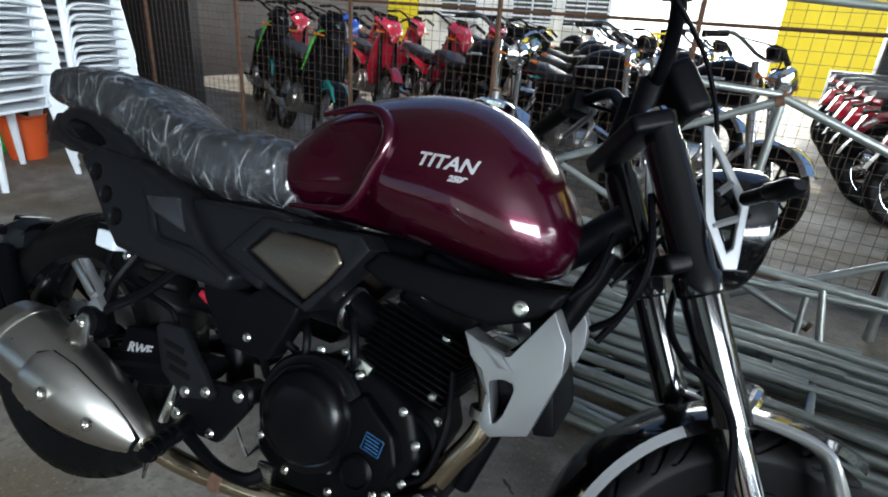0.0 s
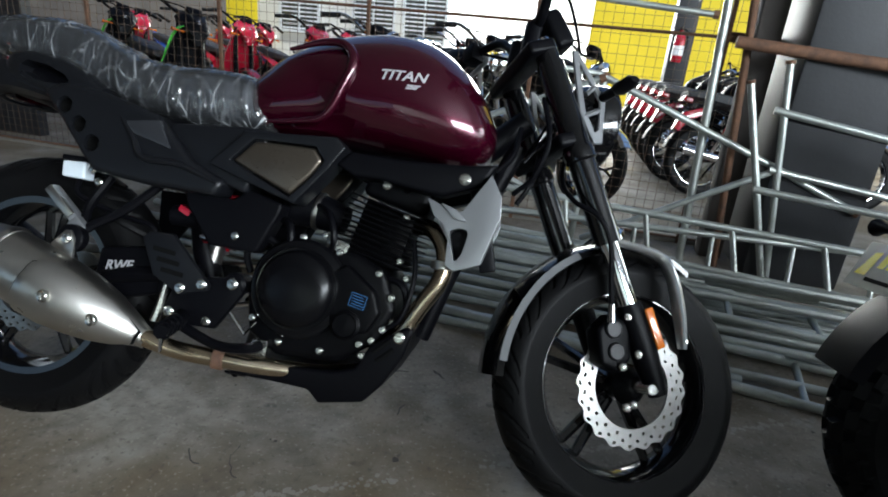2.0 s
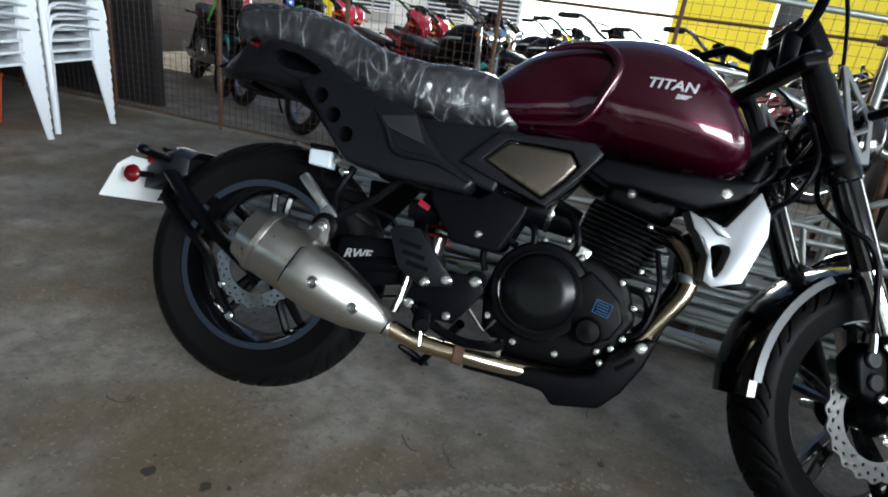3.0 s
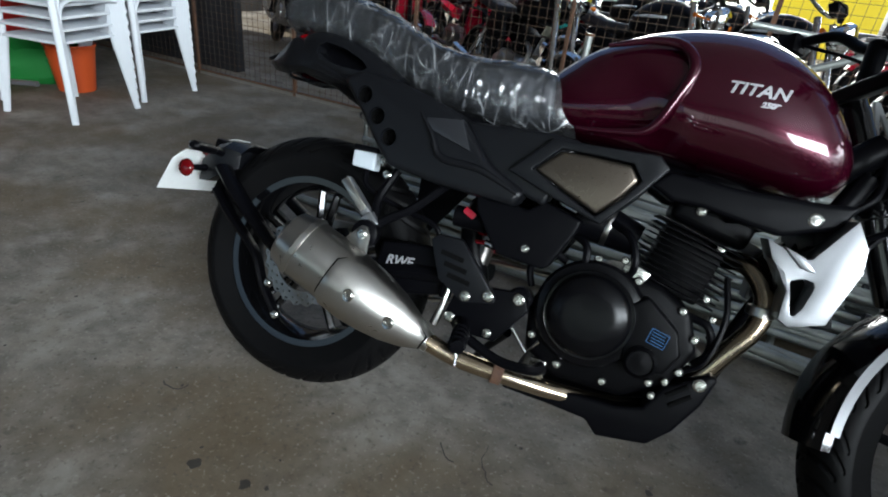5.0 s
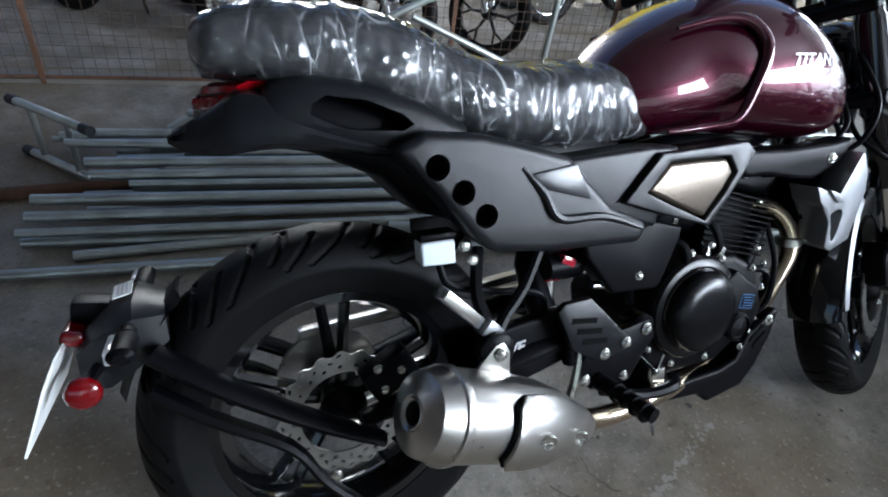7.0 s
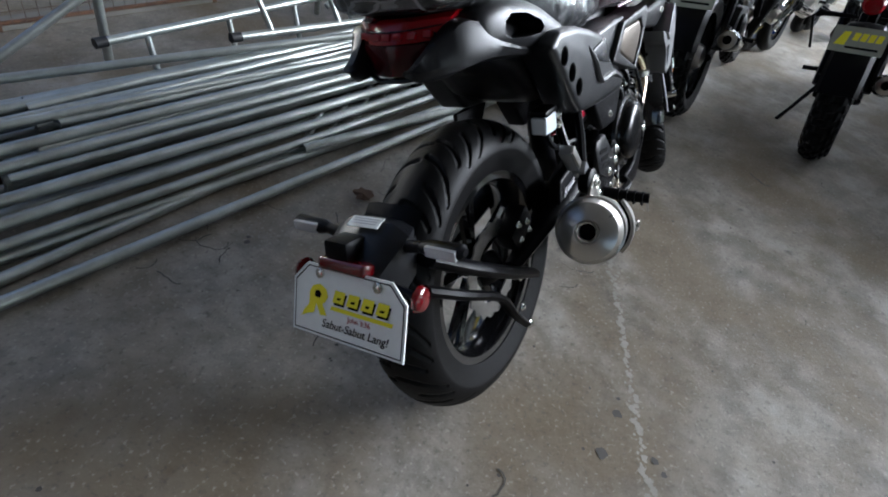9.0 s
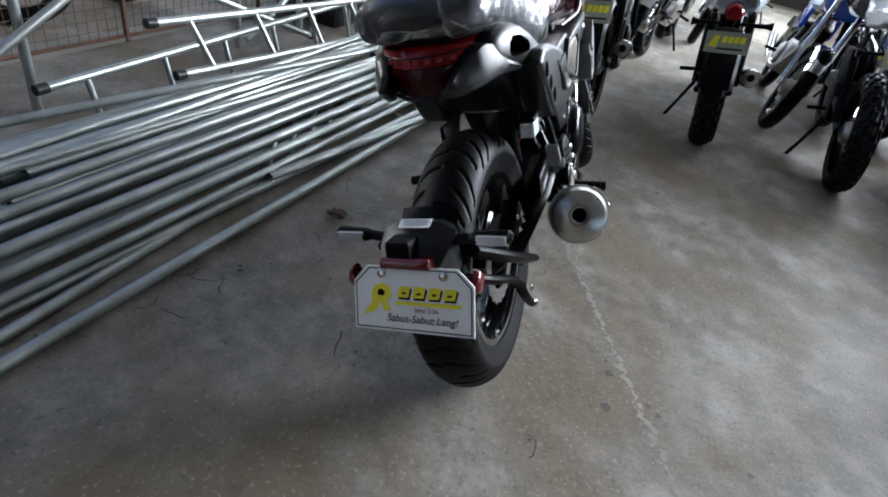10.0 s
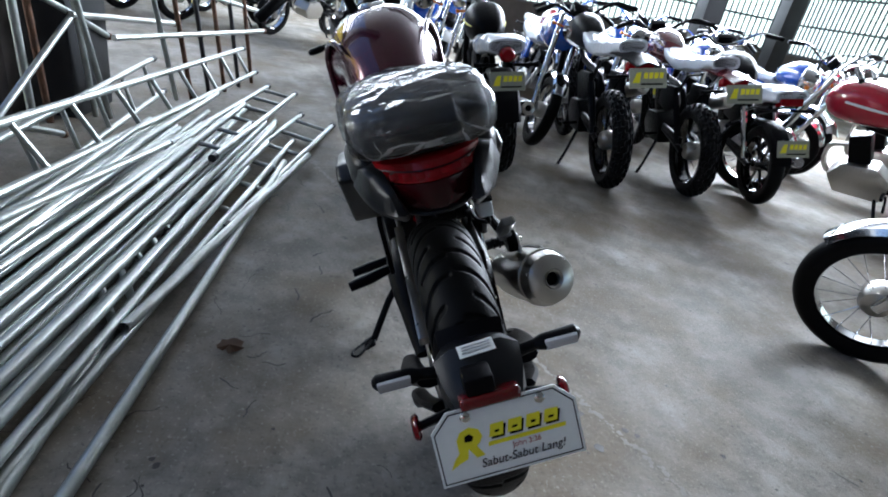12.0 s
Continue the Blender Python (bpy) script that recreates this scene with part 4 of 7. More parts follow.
def shell(out_by, in_by, wider, longer):
    """A curved plate over the outer half of the canister."""
    rings = []
    for n, (h, r, span) in enumerate(SHIELD):
        h += longer * (-1 if n == 0 else 1 if n == len(SHIELD) - 1 else 0)
        angles = [AIM + (span + wider) * (k / 8 - 1) for k in range(17)]
        rings.append([(h, (r + out_by) * math.cos(a), -(r + out_by) * math.sin(a)) for a in angles] + [(h, (r + in_by) * math.cos(a), -(r + in_by) * math.sin(a)) for a in angles[::-1]])
    b = loft(rings)
    bmesh.ops.transform(b, matrix=MUF, verts=b.verts)
    return b


shield = part("heat_shield", bevel(shell(0.0105, -0.002, 0.0, 0.0), 0.0025, 2), STEEL, muf, "brushed steel heat shield")
# slightly larger black plate paints the dark gap under the shield's edge
part("shield_gap_shade", shell(0.0035, -0.002, 0.05, 0.004), INK_AND_SHADE, muf, "black rim painted as gap shade round the heat shield")
part("end_band", lathe([(0.0690, 0.040), (0.0725, 0.042), (0.0730, 0.048), (0.0725, 0.054), (0.0695, 0.056)], 40, "x", MUF), STEEL, muf, "raised steel band")
for h in (0.195, 0.290):
    r = 0.0850 if h < 0.25 else 0.0695
    a = AIM
    p = MUF @ Vector((h, r * math.cos(a), -r * math.sin(a)))
    part("shield_bolt", lathe([(0.012, 0.006), (0.0135, -0.001), (0.012, -0.003), (0.007, -0.002), (0.006, 0.001), (0.001, 0.001)], 20, m=Matrix.Translation(p) @ pose(0, 0, 0, 4, 0, -12)), ZINC, shield, "round zinc bolt with washer")
part("muffler_bracket", prism([(0.165, 0.425), (0.208, 0.472), (0.222, 0.472), (0.232, 0.455), (0.232, 0.385), (0.20, 0.40)], -0.212, -0.204, 0.003), STEEL, BIKE, "triangular steel muffler bracket")
bolt(BIKE, (0.214, -0.216, 0.454), 0.010)

# belly pan with two slots, their dark inside painted as black bars
pan = part("belly_pan", prism([(0.566, 0.206), (0.578, 0.238), (0.70, 0.243), (0.80, 0.248), (0.845, 0.262), (0.872, 0.315), (0.945, 0.366), (0.962, 0.360), (0.945, 0.300), (0.910, 0.235), (0.872, 0.192), (0.775, 0.174), (0.748, 0.200), (0.66, 0.205)], -0.128, 0.128, 0.012, seg=3), BLACK, BIKE, "black plastic belly pan")
for x, z in ((0.898, 0.317), (0.908, 0.300)):
    part("pan_slot_shade", tube([(x - 0.018, -0.1265, z - 0.016), (x + 0.016, -0.1265, z + 0.014)], 0.0055, 8), INK_AND_SHADE, pan)
bolt(BIKE, (0.932, -0.129, 0.340), 0.011)
bolt(BIKE, (0.656, -0.129, 0.228), 0.010)
part("pan_bracket", box((0.628, -0.120, 0.272), (0.035, 0.012, 0.035), (0, 0, 0), 0.003), ZINC, BIKE, "zinc bracket")

# swing arm, chain side left, brake side right
for s in (-1, 1):
    sw = part("swing_arm", tube([(0.02, s * 0.092, 0.322), (0.15, s * 0.095, 0.348), (0.30, s * 0.098, 0.388), (0.44, s * 0.085, 0.405)], [0.020, 0.032, 0.044, 0.045], 12, smooth=4, squash=0.55), BLACK, BIKE, "black box-section swing arm")

text_part("arm_lettering", "RWE", 0.030, SILVER_INK, BIKE, pose(0.275, -0.126, 0.405, 90, -6, 0), 0.3, label="silver lettering on the swing arm", bold=0.0006, depth=0.001)
part("arm_cover", prism([(0.215, 0.345), (0.225, 0.44), (0.30, 0.452), (0.40, 0.462), (0.40, 0.36), (0.30, 0.335)], -0.095, -0.124, 0.008, seg=3), BLACK, BIKE, "black swing arm cover")
part("pivot_cap", lathe([(0.024, -0.10), (0.026, -0.142), (0.020, -0.148), (0.012, -0.146), (0.011, -0.152), (0.001, -0.152)], 24, m=Matrix.Translation((0.56, 0, 0.403))), BLACK, BIKE)
bolt(BIKE, (0.56, -0.153, 0.403), 0.011)
# chain and sprocket on the far side
part("sprocket", lathe([(0.03, 0.078), (0.095, 0.078), (0.098, 0.081), (0.095, 0.084), (0.03, 0.084)], 42, m=Matrix.Translation((0, 0, 0.32))), STEEL, BIKE, "steel rear sprocket")
for dz in (0.092, -0.092):
    part("chain_run", tube([(0.0, 0.081, 0.32 + dz), (0.60, 0.081, 0.40 + dz * 0.45)], 0.007, 6), STEEL, BIKE)
part("chain_guard", prism([(-0.05, 0.425), (0.10, 0.435), (0.42, 0.47), (0.42, 0.452), (0.10, 0.415), (-0.05, 0.405)], 0.070, 0.095, 0.003), STEEL, BIKE, "pale chain guard")
# rear caliper
part("rear_caliper", box((0.075, -0.075, 0.39), (0.09, 0.045, 0.06), (0, -30, 0), 0.010), BLACK, BIKE, "black rear brake caliper")
for p in ((0.05, -0.10, 0.41), (0.09, -0.10, 0.40), (0.10, -0.10, 0.375), (0.06, -0.10, 0.37)):
    bolt(BIKE, p, 0.007)
part("axle_nut", lathe([(0.010, -0.128), (0.016, -0.126), (0.017, -0.112), (0.012, -0.10)], 6, m=Matrix.Translation((0, 0, 0.322))), ZINC, BIKE)

# shock absorber with red spring
b = bmesh.new()
pts = [(0.43 + 0.02 * t + 0.030 * math.cos(t * 2 * math.pi * 6), 0.030 * math.sin(t * 2 * math.pi * 6), 0.47 + 0.13 * t) for t in [k / 90 for k in range(91)]]
part("shock_spring", tube(pts, 0.006, 6), SPRING, BIKE, "red coil spring")
part("shock_body", tube([(0.425, 0, 0.42), (0.455, 0, 0.62)], 0.021, 12), STEEL, BIKE, "steel shock absorber")
part("shock_sleeve", tube([(0.37, -0.09, 0.535), (0.44, -0.09, 0.535)], 0.024, 14), BLACK, BIKE)
part("brake_switch", tube([(0.455, -0.115, 0.495), (0.50, -0.118, 0.490), (0.54, -0.118, 0.478)], [0.008, 0.009, 0.006], 10), CHROME, BIKE, "chromed brake light switch")
part("red_valve", box((0.405, -0.10, 0.548), (0.03, 0.03, 0.016), (0, 25, 0), 0.004), REDPAINT, BIKE)

# heel guard, peg hangers, pedal
hg = part("heel_guard", prism([(0.350, 0.478), (0.365, 0.492), (0.418, 0.494), (0.515, 0.395), (0.512, 0.382), (0.446, 0.366), (0.385, 0.400)], -0.150, -0.166, 0.005, seg=2), GREY, BIKE, "dark grey slotted heel guard")
for k in range(3):
    z = 0.455 - 0.022 * k
    # uncut guard: black strip painted for the slot's shade
    part("guard_slot_shade", box((0.405 + 0.012 * k, -0.1665, z), (0.052, 0.002, 0.010), (0, 8, 0)), INK_AND_SHADE, hg)
bolt(BIKE, (0.499, -0.169, 0.395), 0.010)
bolt(BIKE, (0.452, -0.169, 0.381), 0.010)
hang = part("peg_hanger", prism([(0.43, 0.40), (0.57, 0.42), (0.585, 0.385), (0.53, 0.30), (0.44, 0.30), (0.41, 0.33)], -0.128, -0.150, 0.007), BLACK, BIKE, "black cast footpeg hanger")
bolt(hang, (0.425, -0.152, 0.325), 0.010)
bolt(hang, (0.512, -0.152, 0.315), 0.009)
peg = part("footpeg", tube([(0.455, -0.150, 0.318), (0.47, -0.19, 0.310), (0.485, -0.265, 0.302)], [0.018, 0.016, 0.014], 10), BLACK, BIKE, "black rubber footpeg")
for k in range(4):
    part("peg_rib", lathe([(0.014, -0.003), (0.019, -0.002), (0.019, 0.002), (0.014, 0.003)], 12, m=Matrix.Translation((0.468 + 0.004 * k, -0.190 - 0.02 * k, 0.311 - 0.003 * k))), BLACK, peg)
part("peg_feeler", tube([(0.484, -0.258, 0.296), (0.488, -0.262, 0.262)], [0.005, 0.003], 8), CHROME, peg, "steel peg feeler")
part("brake_pedal", tube([(0.46, -0.155, 0.30), (0.55, -0.165, 0.272), (0.62, -0.170, 0.275), (0.64, -0.150, 0.282)], [0.012, 0.011, 0.012, 0.014], 8, smooth=4), BLACK, BIKE, "black brake pedal")
part("pedal_rod", tube([(0.395, -0.150, 0.30), (0.405, -0.150, 0.345), (0.412, -0.148, 0.40)], [0.010, 0.008, 0.004], 8), ZINC, BIKE, "zinc adjuster rod")
part("spring_clip", tube([(0.56, -0.14, 0.34), (0.60, -0.145, 0.30), (0.62, -0.14, 0.33)], 0.004, 6), CHROME, BIKE)
# rear peg on its bent tube bracket
for pts in (((0.222, -0.118, 0.600), (0.205, -0.150, 0.530), (0.218, -0.175, 0.478), (0.214, -0.195, 0.452)), ((0.345, -0.118, 0.598), (0.290, -0.150, 0.530), (0.240, -0.172, 0.490), (0.214, -0.192, 0.458))):
    part("peg_bracket", tube(pts, 0.010, 8, smooth=5), BLACK, BIKE, "black bent tube bracket")
part("bracket_eye", lathe([(0.026, -0.18), (0.030, -0.186), (0.030, -0.204), (0.024, -0.208)], 20, m=Matrix.Translation((0.214, 0, 0.455))), BLACK, BIKE)
rp = part("rear_footpeg", box((0.165, -0.172, 0.525), (0.095, 0.028, 0.022), (0, 44, 6), 0.006), ALU, BIKE, "folded silver passenger footpeg")
part("peg_pad", box((0.163, -0.186, 0.530), (0.080, 0.008, 0.018), (0, 44, 6), 0.003), STEEL, rp)
part("peg_mount", box((0.212, -0.178, 0.482), (0.035, 0.03, 0.03), (0, 44, 6), 0.006), ALU, rp)
part("brake_reservoir", prism([(0.118, 0.588), (0.116, 0.624), (0.172, 0.626), (0.174, 0.586)], -0.108, -0.142, 0.005, seg=3), FLUID, BIKE, "milky brake fluid reservoir")
part("reservoir_lid", box((0.145, -0.125, 0.632), (0.060, 0.038, 0.012), (0, 0, 0), 0.004), BLACK, BIKE)
bolt(BIKE, (0.190, -0.140, 0.612), 0.009)
bolt(BIKE, (0.205, -0.135, 0.585), 0.009)
part("reservoir_hose", tube([(0.150, -0.125, 0.588), (0.165, -0.135, 0.55), (0.25, -0.12, 0.52), (0.34, -0.12, 0.50), (0.36, -0.11, 0.44)], 0.006, 8, smooth=6), BLACK, BIKE)
part("master_cylinder", tube([(0.40, -0.135, 0.36), (0.40, -0.135, 0.45)], [0.014, 0.012], 10), BLACK, BIKE)

# hugger with plate carrier behind the wheel
for y, zz in ((-0.105, 0.0), (0.105, 0.0)):
    s = -1 if y < 0 else 1
    part("carrier_arm", tube([(0.045, s * 0.128, 0.300), (-0.06, s * 0.125, 0.362), (-0.18, s * 0.110, 0.440), (-0.265, s * 0.085, 0.500)], [0.020, 0.025, 0.027, 0.026], 10, smooth=4, squash=0.55), BLACK, BIKE, "black plate carrier arm")
    part("carrier_brace", tube([(0.0, s * 0.130, 0.190), (-0.055, s * 0.128, 0.255), (-0.10, s * 0.122, 0.325), (-0.20, s * 0.105, 0.390), (-0.275, s * 0.08, 0.440)], [0.014, 0.014, 0.016, 0.018, 0.018], 8, smooth=4, squash=0.6), BLACK, BIKE)
bolt(BIKE, (-0.002, -0.140, 0.195), 0.009)
bolt(BIKE, (-0.037, -0.142, 0.265), 0.008)
part("carrier_body", loft([[(x, y * w, z + h * q) for y, q in ((-1, -0.5), (-1, 0.3), (-0.6, 0.5), (0.6, 0.5), (1, 0.3), (1, -0.5))] for x, z, w, h in ((-0.245, 0.530, 0.055, 0.05), (-0.285, 0.525, 0.075, 0.09), (-0.325, 0.505, 0.070, 0.10), (-0.362, 0.485, 0.055, 0.07))]), GREY, BIKE, "dark grey plate carrier")
part("hugger", loft([[(r * math.cos(a), y, 0.32 + r * math.sin(a)) for y, r in ((-0.06, 0.330), (-0.03, 0.342), (0.03, 0.342), (0.06, 0.330), (0.03, 0.337), (-0.03, 0.337))] for a in [radians(x) for x in (132, 138, 144, 150, 156, 162)]]), BLACK, BIKE, "black tyre hugger")
part("paper_tag", box((-0.300, 0.0, 0.5735), (0.026, 0.062, 0.001), (0, -12, 4)), PLATE, BIKE, "white printed paper tag")
for k in range(3):
    part("tag_bar", box((-0.306 + 0.006 * k, 0.0, 0.5745 + 0.0012 * k), (0.0022, 0.05, 0.001), (0, -12, 4)), SILVER_INK, BIKE)
lp = part("plate_lamp", box((-0.365, 0, 0.526), (0.030, 0.100, 0.022), (0, 20, 0), 0.008, seg=3), DULLRED, BIKE, "red reflector above the plate")
part("plate_light", box((-0.345, 0.012, 0.548), (0.05, 0.05, 0.035), (0, 10, 0), 0.008), BLACK, lp)
for s in (-1, 1):
    st = part("rear_indicator", tube([(-0.292, s * 0.060, 0.535), (-0.290, s * 0.100, 0.540)], [0.012, 0.010], 10), BLACK, BIKE, "slim black rear indicator")
    part("indicator_body", tube([(-0.290, s * 0.098, 0.540), (-0.290, s * 0.115, 0.541), (-0.288, s * 0.175, 0.544), (-0.288, s * 0.182, 0.544)], [0.010, 0.017, 0.016, 0.008], 12, squash=0.75), BLACK, st)
    part("indicator_lens", box((-0.302, s * 0.145, 0.543), (0.010, 0.058, 0.019), (0, 0, 0), 0.004), CLEARLENS, st, "clear indicator lens")
    rf = part("side_reflector", lathe([(0.001, s * 0.134), (0.017, s * 0.133), (0.021, s * 0.130), (0.023, s * 0.124), (0.018, s * 0.120)], 12, m=Matrix.Translation((-0.346, 0, 0.481))), DULLRED, BIKE, "red side reflector")
    part("reflector_stay", tube([(-0.335, s * 0.05, 0.488), (-0.346, s * 0.122, 0.481)], 0.008, 8), BLACK, rf)
# dealer plate
PL = pose(-0.398, -0.014, 0.468, 0, 0, 0) @ pose(0, 0, 0, 68, 0, -90)
pw, ph = 0.119, 0.061
def chamfered(w, h, c):
    return [(-w, -h), (w, -h), (w, h - c), (w - c, h), (-w + c, h), (-w, h - c)]
pb = bmesh.new()
f = pb.faces.new([pb.verts.new((x, y, 0)) for x, y in chamfered(pw, ph, 0.030)])
e = bmesh.ops.extrude_face_region(pb, geom=[f])
bmesh.ops.translate(pb, vec=(0, 0, -0.003), verts=[v for v in e["geom"] if isinstance(v, bmesh.types.BMVert)])
plate = part("dealer_plate", pb, PLATE, BIKE, "white dealer plate with black border and yellow logo", PL, smooth=False)
o, i_ = chamfered(pw - 0.004, ph - 0.004, 0.0285), chamfered(pw - 0.006, ph - 0.006, 0.0278)
qb = bmesh.new()
ov, iv = [qb.verts.new((x, y, 0.0006)) for x, y in o], [qb.verts.new((x, y, 0.0006)) for x, y in i_]
for k in range(6):
    qb.faces.new((ov[k], ov[(k + 1) % 6], iv[(k + 1) % 6], iv[k]))
part("plate_border", qb, INK_AND_SHADE, plate)
# logo drawn as plain shapes: a swoosh with a round head and slanted bars
def flat(name, pts, material, z, parent=plate):
    b = bmesh.new()
    b.faces.new([b.verts.new((x, y, z)) for x, y in pts])
    return part(name, b, material, parent, smooth=False)
def logo(parent, k=1.0, z=0.0):
    flat("logo_swoosh", [(x * k, y * k) for x, y in ((-0.100, -0.034), (-0.092, -0.020), (-0.082, -0.010), (-0.082, 0.012), (-0.074, 0.024), (-0.058, 0.029), (-0.044, 0.022), (-0.040, 0.010), (-0.046, 0.000), (-0.052, -0.004), (-0.042, -0.022), (-0.056, -0.024), (-0.066, -0.006), (-0.070, -0.022), (-0.086, -0.028))], YELLOW_INK, z + 0.0008, parent)
    flat("logo_hole", [(x * k, y * k) for x, y in ((-0.070, 0.006), (-0.068, 0.016), (-0.060, 0.018), (-0.054, 0.012), (-0.058, 0.005))], INK_AND_SHADE, z + 0.0012, parent)
    for n in range(4):
        x = (-0.030 + 0.030 * n) * k
        flat("logo_bar_shade", [(x + 0.003 * k, 0.0 * k), (x + 0.025 * k, 0.0 * k), (x + 0.031 * k, 0.021 * k), (x + 0.009 * k, 0.021 * k)], INK_AND_SHADE, z + 0.0008, parent)
        flat("logo_bar", [(x, 0.004 * k), (x + 0.023 * k, 0.004 * k), (x + 0.028 * k, 0.025 * k), (x + 0.006 * k, 0.025 * k)], YELLOW_INK, z + 0.0012, parent)
        flat("logo_bar_cut", [(x + (0.008 if n % 2 else 0.010) * k, 0.010 * k), (x + 0.017 * k, 0.010 * k), (x + 0.019 * k, 0.014 * k), (x + 0.011 * k, 0.014 * k)], INK_AND_SHADE, z + 0.0016, parent)
    flat("logo_strip", [(-0.034 * k, -0.010 * k), (0.094 * k, -0.010 * k), (0.096 * k, -0.003 * k), (-0.032 * k, -0.003 * k)], YELLOW_INK, z + 0.0008, parent)
logo(plate)
text_part("plate_verse", "John 3:36", 0.0125, RED_INK, plate, Matrix.Translation((0.028, -0.018, 0.0012)), depth=0.0002, label="small red print")
text_part("plate_slogan", "Sabut-Sabut Lang!", 0.020, INK_AND_SHADE, plate, Matrix.Translation((0.018, -0.036, 0.0012)), 0.25, depth=0.0002, label="slanted black print", widen=0.98)
for x in (-0.060, 0.062):
    part("plate_screw", lathe([(0.001, 0.004), (0.006, 0.0035), (0.009, 0.002), (0.009, 0.0)], 14, "z", Matrix.Translation((x, 0.047, 0.0005))), ZINC, plate)

# side stand on the left
part("side_stand", tube([(0.52, 0.09, 0.27), (0.47, 0.17, 0.20), (0.41, 0.245, 0.108)], [0.013, 0.011, 0.011], 10), BLACK, BIKE, "black side stand resting on the floor")
part("stand_foot", box((0.405, 0.258, 0.105), (0.05, 0.04, 0.008), (-LEAN, 0, 0), 0.003), BLACK, BIKE)
part("stand_loop", tube([(0.42, 0.24, 0.115), (0.36, 0.30, 0.128), (0.33, 0.31, 0.132), (0.33, 0.29, 0.125), (0.40, 0.25, 0.112)], 0.004, 6, smooth=4), BLACK, BIKE)
for pts in (((0.48, 0.12, 0.34), (0.47, 0.20, 0.335), (0.465, 0.25, 0.33)), ((0.22, 0.12, 0.46), (0.20, 0.18, 0.455), (0.19, 0.235, 0.45))):
    part("footpeg", tube(pts, [0.012, 0.015, 0.013], 10), BLACK, BIKE, "black rubber footpeg")
part("left_hanger", prism([(0.19, 0.60), (0.34, 0.60), (0.24, 0.45), (0.20, 0.45)], 0.115, 0.128, 0.004), BLACK, BIKE)

# ---- fork, bars and headlight, turned together ----
def fpart(name, bm, material, label="", parent=None):
    bmesh.ops.transform(bm, matrix=TURN, verts=bm.verts)
    return part(name, bm, material, parent or BIKE, label)
off = FAX - HEAD
ux, uz = math.sin(radians(RAKE)), -math.cos(radians(RAKE))
for s in (-1, 1):
    y = s * 0.100
    # leg line passes just ahead of the steering axis
    def leg(d):
        return (1.130 + ux * d, y, 0.985 + uz * d)
    fk = fpart("fork_leg", tube([leg(-0.02), leg(0.02), leg(0.03), leg(0.22), leg(0.225), leg(0.25), leg(0.255), leg(0.44)], [0.026, 0.026, 0.030, 0.031, 0.035, 0.035, 0.030, 0.029], 20), GLOSS, "gloss black upper fork leg")
    fpart("fork_tube", tube([leg(0.44), leg(0.585)], 0.0205, 18), CHROME, "bright steel fork tube", fk)
    fpart("fork_foot", tube([leg(0.575), leg(0.60), leg(0.70), leg(0.775)], [0.027, 0.029, 0.028, 0.020], 14), BLACK, "", fk)
    fpart("fork_cap", tube([leg(-0.03), leg(-0.02)], [0.016, 0.024], 16), CHROME, "", fk)
    rx, rz = leg(0.62)[0] + 0.018, leg(0.62)[2]
    rfl = fpart("amber_reflector", box((rx + 0.010, s * 0.130, rz - 0.005), (0.020, 0.008, 0.088), (0, -RAKE, 0), 0.006, seg=3), AMBER, "amber oblong reflector", fk)
    # bright fender brace
    fpart("fender_brace", tube([leg(0.44)[:1] + (s * 0.07,) + leg(0.42)[2:], (1.445, s * 0.085, 0.585), (1.475, s * 0.102, 0.540), (1.498, s * 0.104, 0.46), (1.510, s * 0.104, 0.385)], [0.012, 0.020, 0.023, 0.024, 0.016], 12, smooth=5, squash=0.5), BRIGHT, "polished fender brace")
    bolt(BIKE, tuple(TURN @ Vector((1.507, s * 0.114, 0.400))), 0.008, s)
    # indicators
    ind = fpart("front_indicator", tube([(1.265, s * 0.10, 0.905), (1.275, s * 0.155, 0.908)], 0.011, 10), BLACK, "black front indicator")
    fpart("indicator_body", tube([(1.275, s * 0.150, 0.908), (1.278, s * 0.162, 0.908), (1.283, s * 0.200, 0.910), (1.284, s * 0.212, 0.910)], [0.010, 0.019, 0.018, 0.010], 14, squash=0.7), BLACK, "", ind)
for d, zz in ((0.0, 0.03), (0.21, 0.03)):
    c = (1.110 + ux * d, 0, 0.985 + uz * d)
    fpart("fork_clamp", box(c, (0.066, 0.255, 0.030), (0, -RAKE, 0), 0.010, seg=3), BLACK, "black fork clamp")
fpart("front_axle", tube([(FAX.x, -0.135, FAX.z), (FAX.x, 0.13, FAX.z)], 0.011, 12), ZINC, "steel front axle")
# caliper and hose on the right
cal = fpart("front_caliper", prism([(1.315, 0.330), (1.300, 0.400), (1.335, 0.440), (1.375, 0.420), (1.385, 0.350), (1.36, 0.315)], -0.055, -0.110, 0.010, seg=3), BLACK, "black front brake caliper")
for x, z in ((1.335, 0.405), (1.345, 0.360)):
    fpart("caliper_piston", lathe([(0.019, -0.108), (0.019, -0.114), (0.016, -0.117), (0.001, -0.117)], 18, m=Matrix.Translation((x, 0, z))), GREY, "", cal)
for x, z in ((1.365, 0.435), (1.395, 0.36), (1.36, 0.33), (1.42, 0.255), (1.47, 0.33), (1.375, 0.25)):
    p = TURN @ Vector((x, -0.118 if x < 1.40 else -0.075, z))
    bolt(BIKE, tuple(p), 0.008)
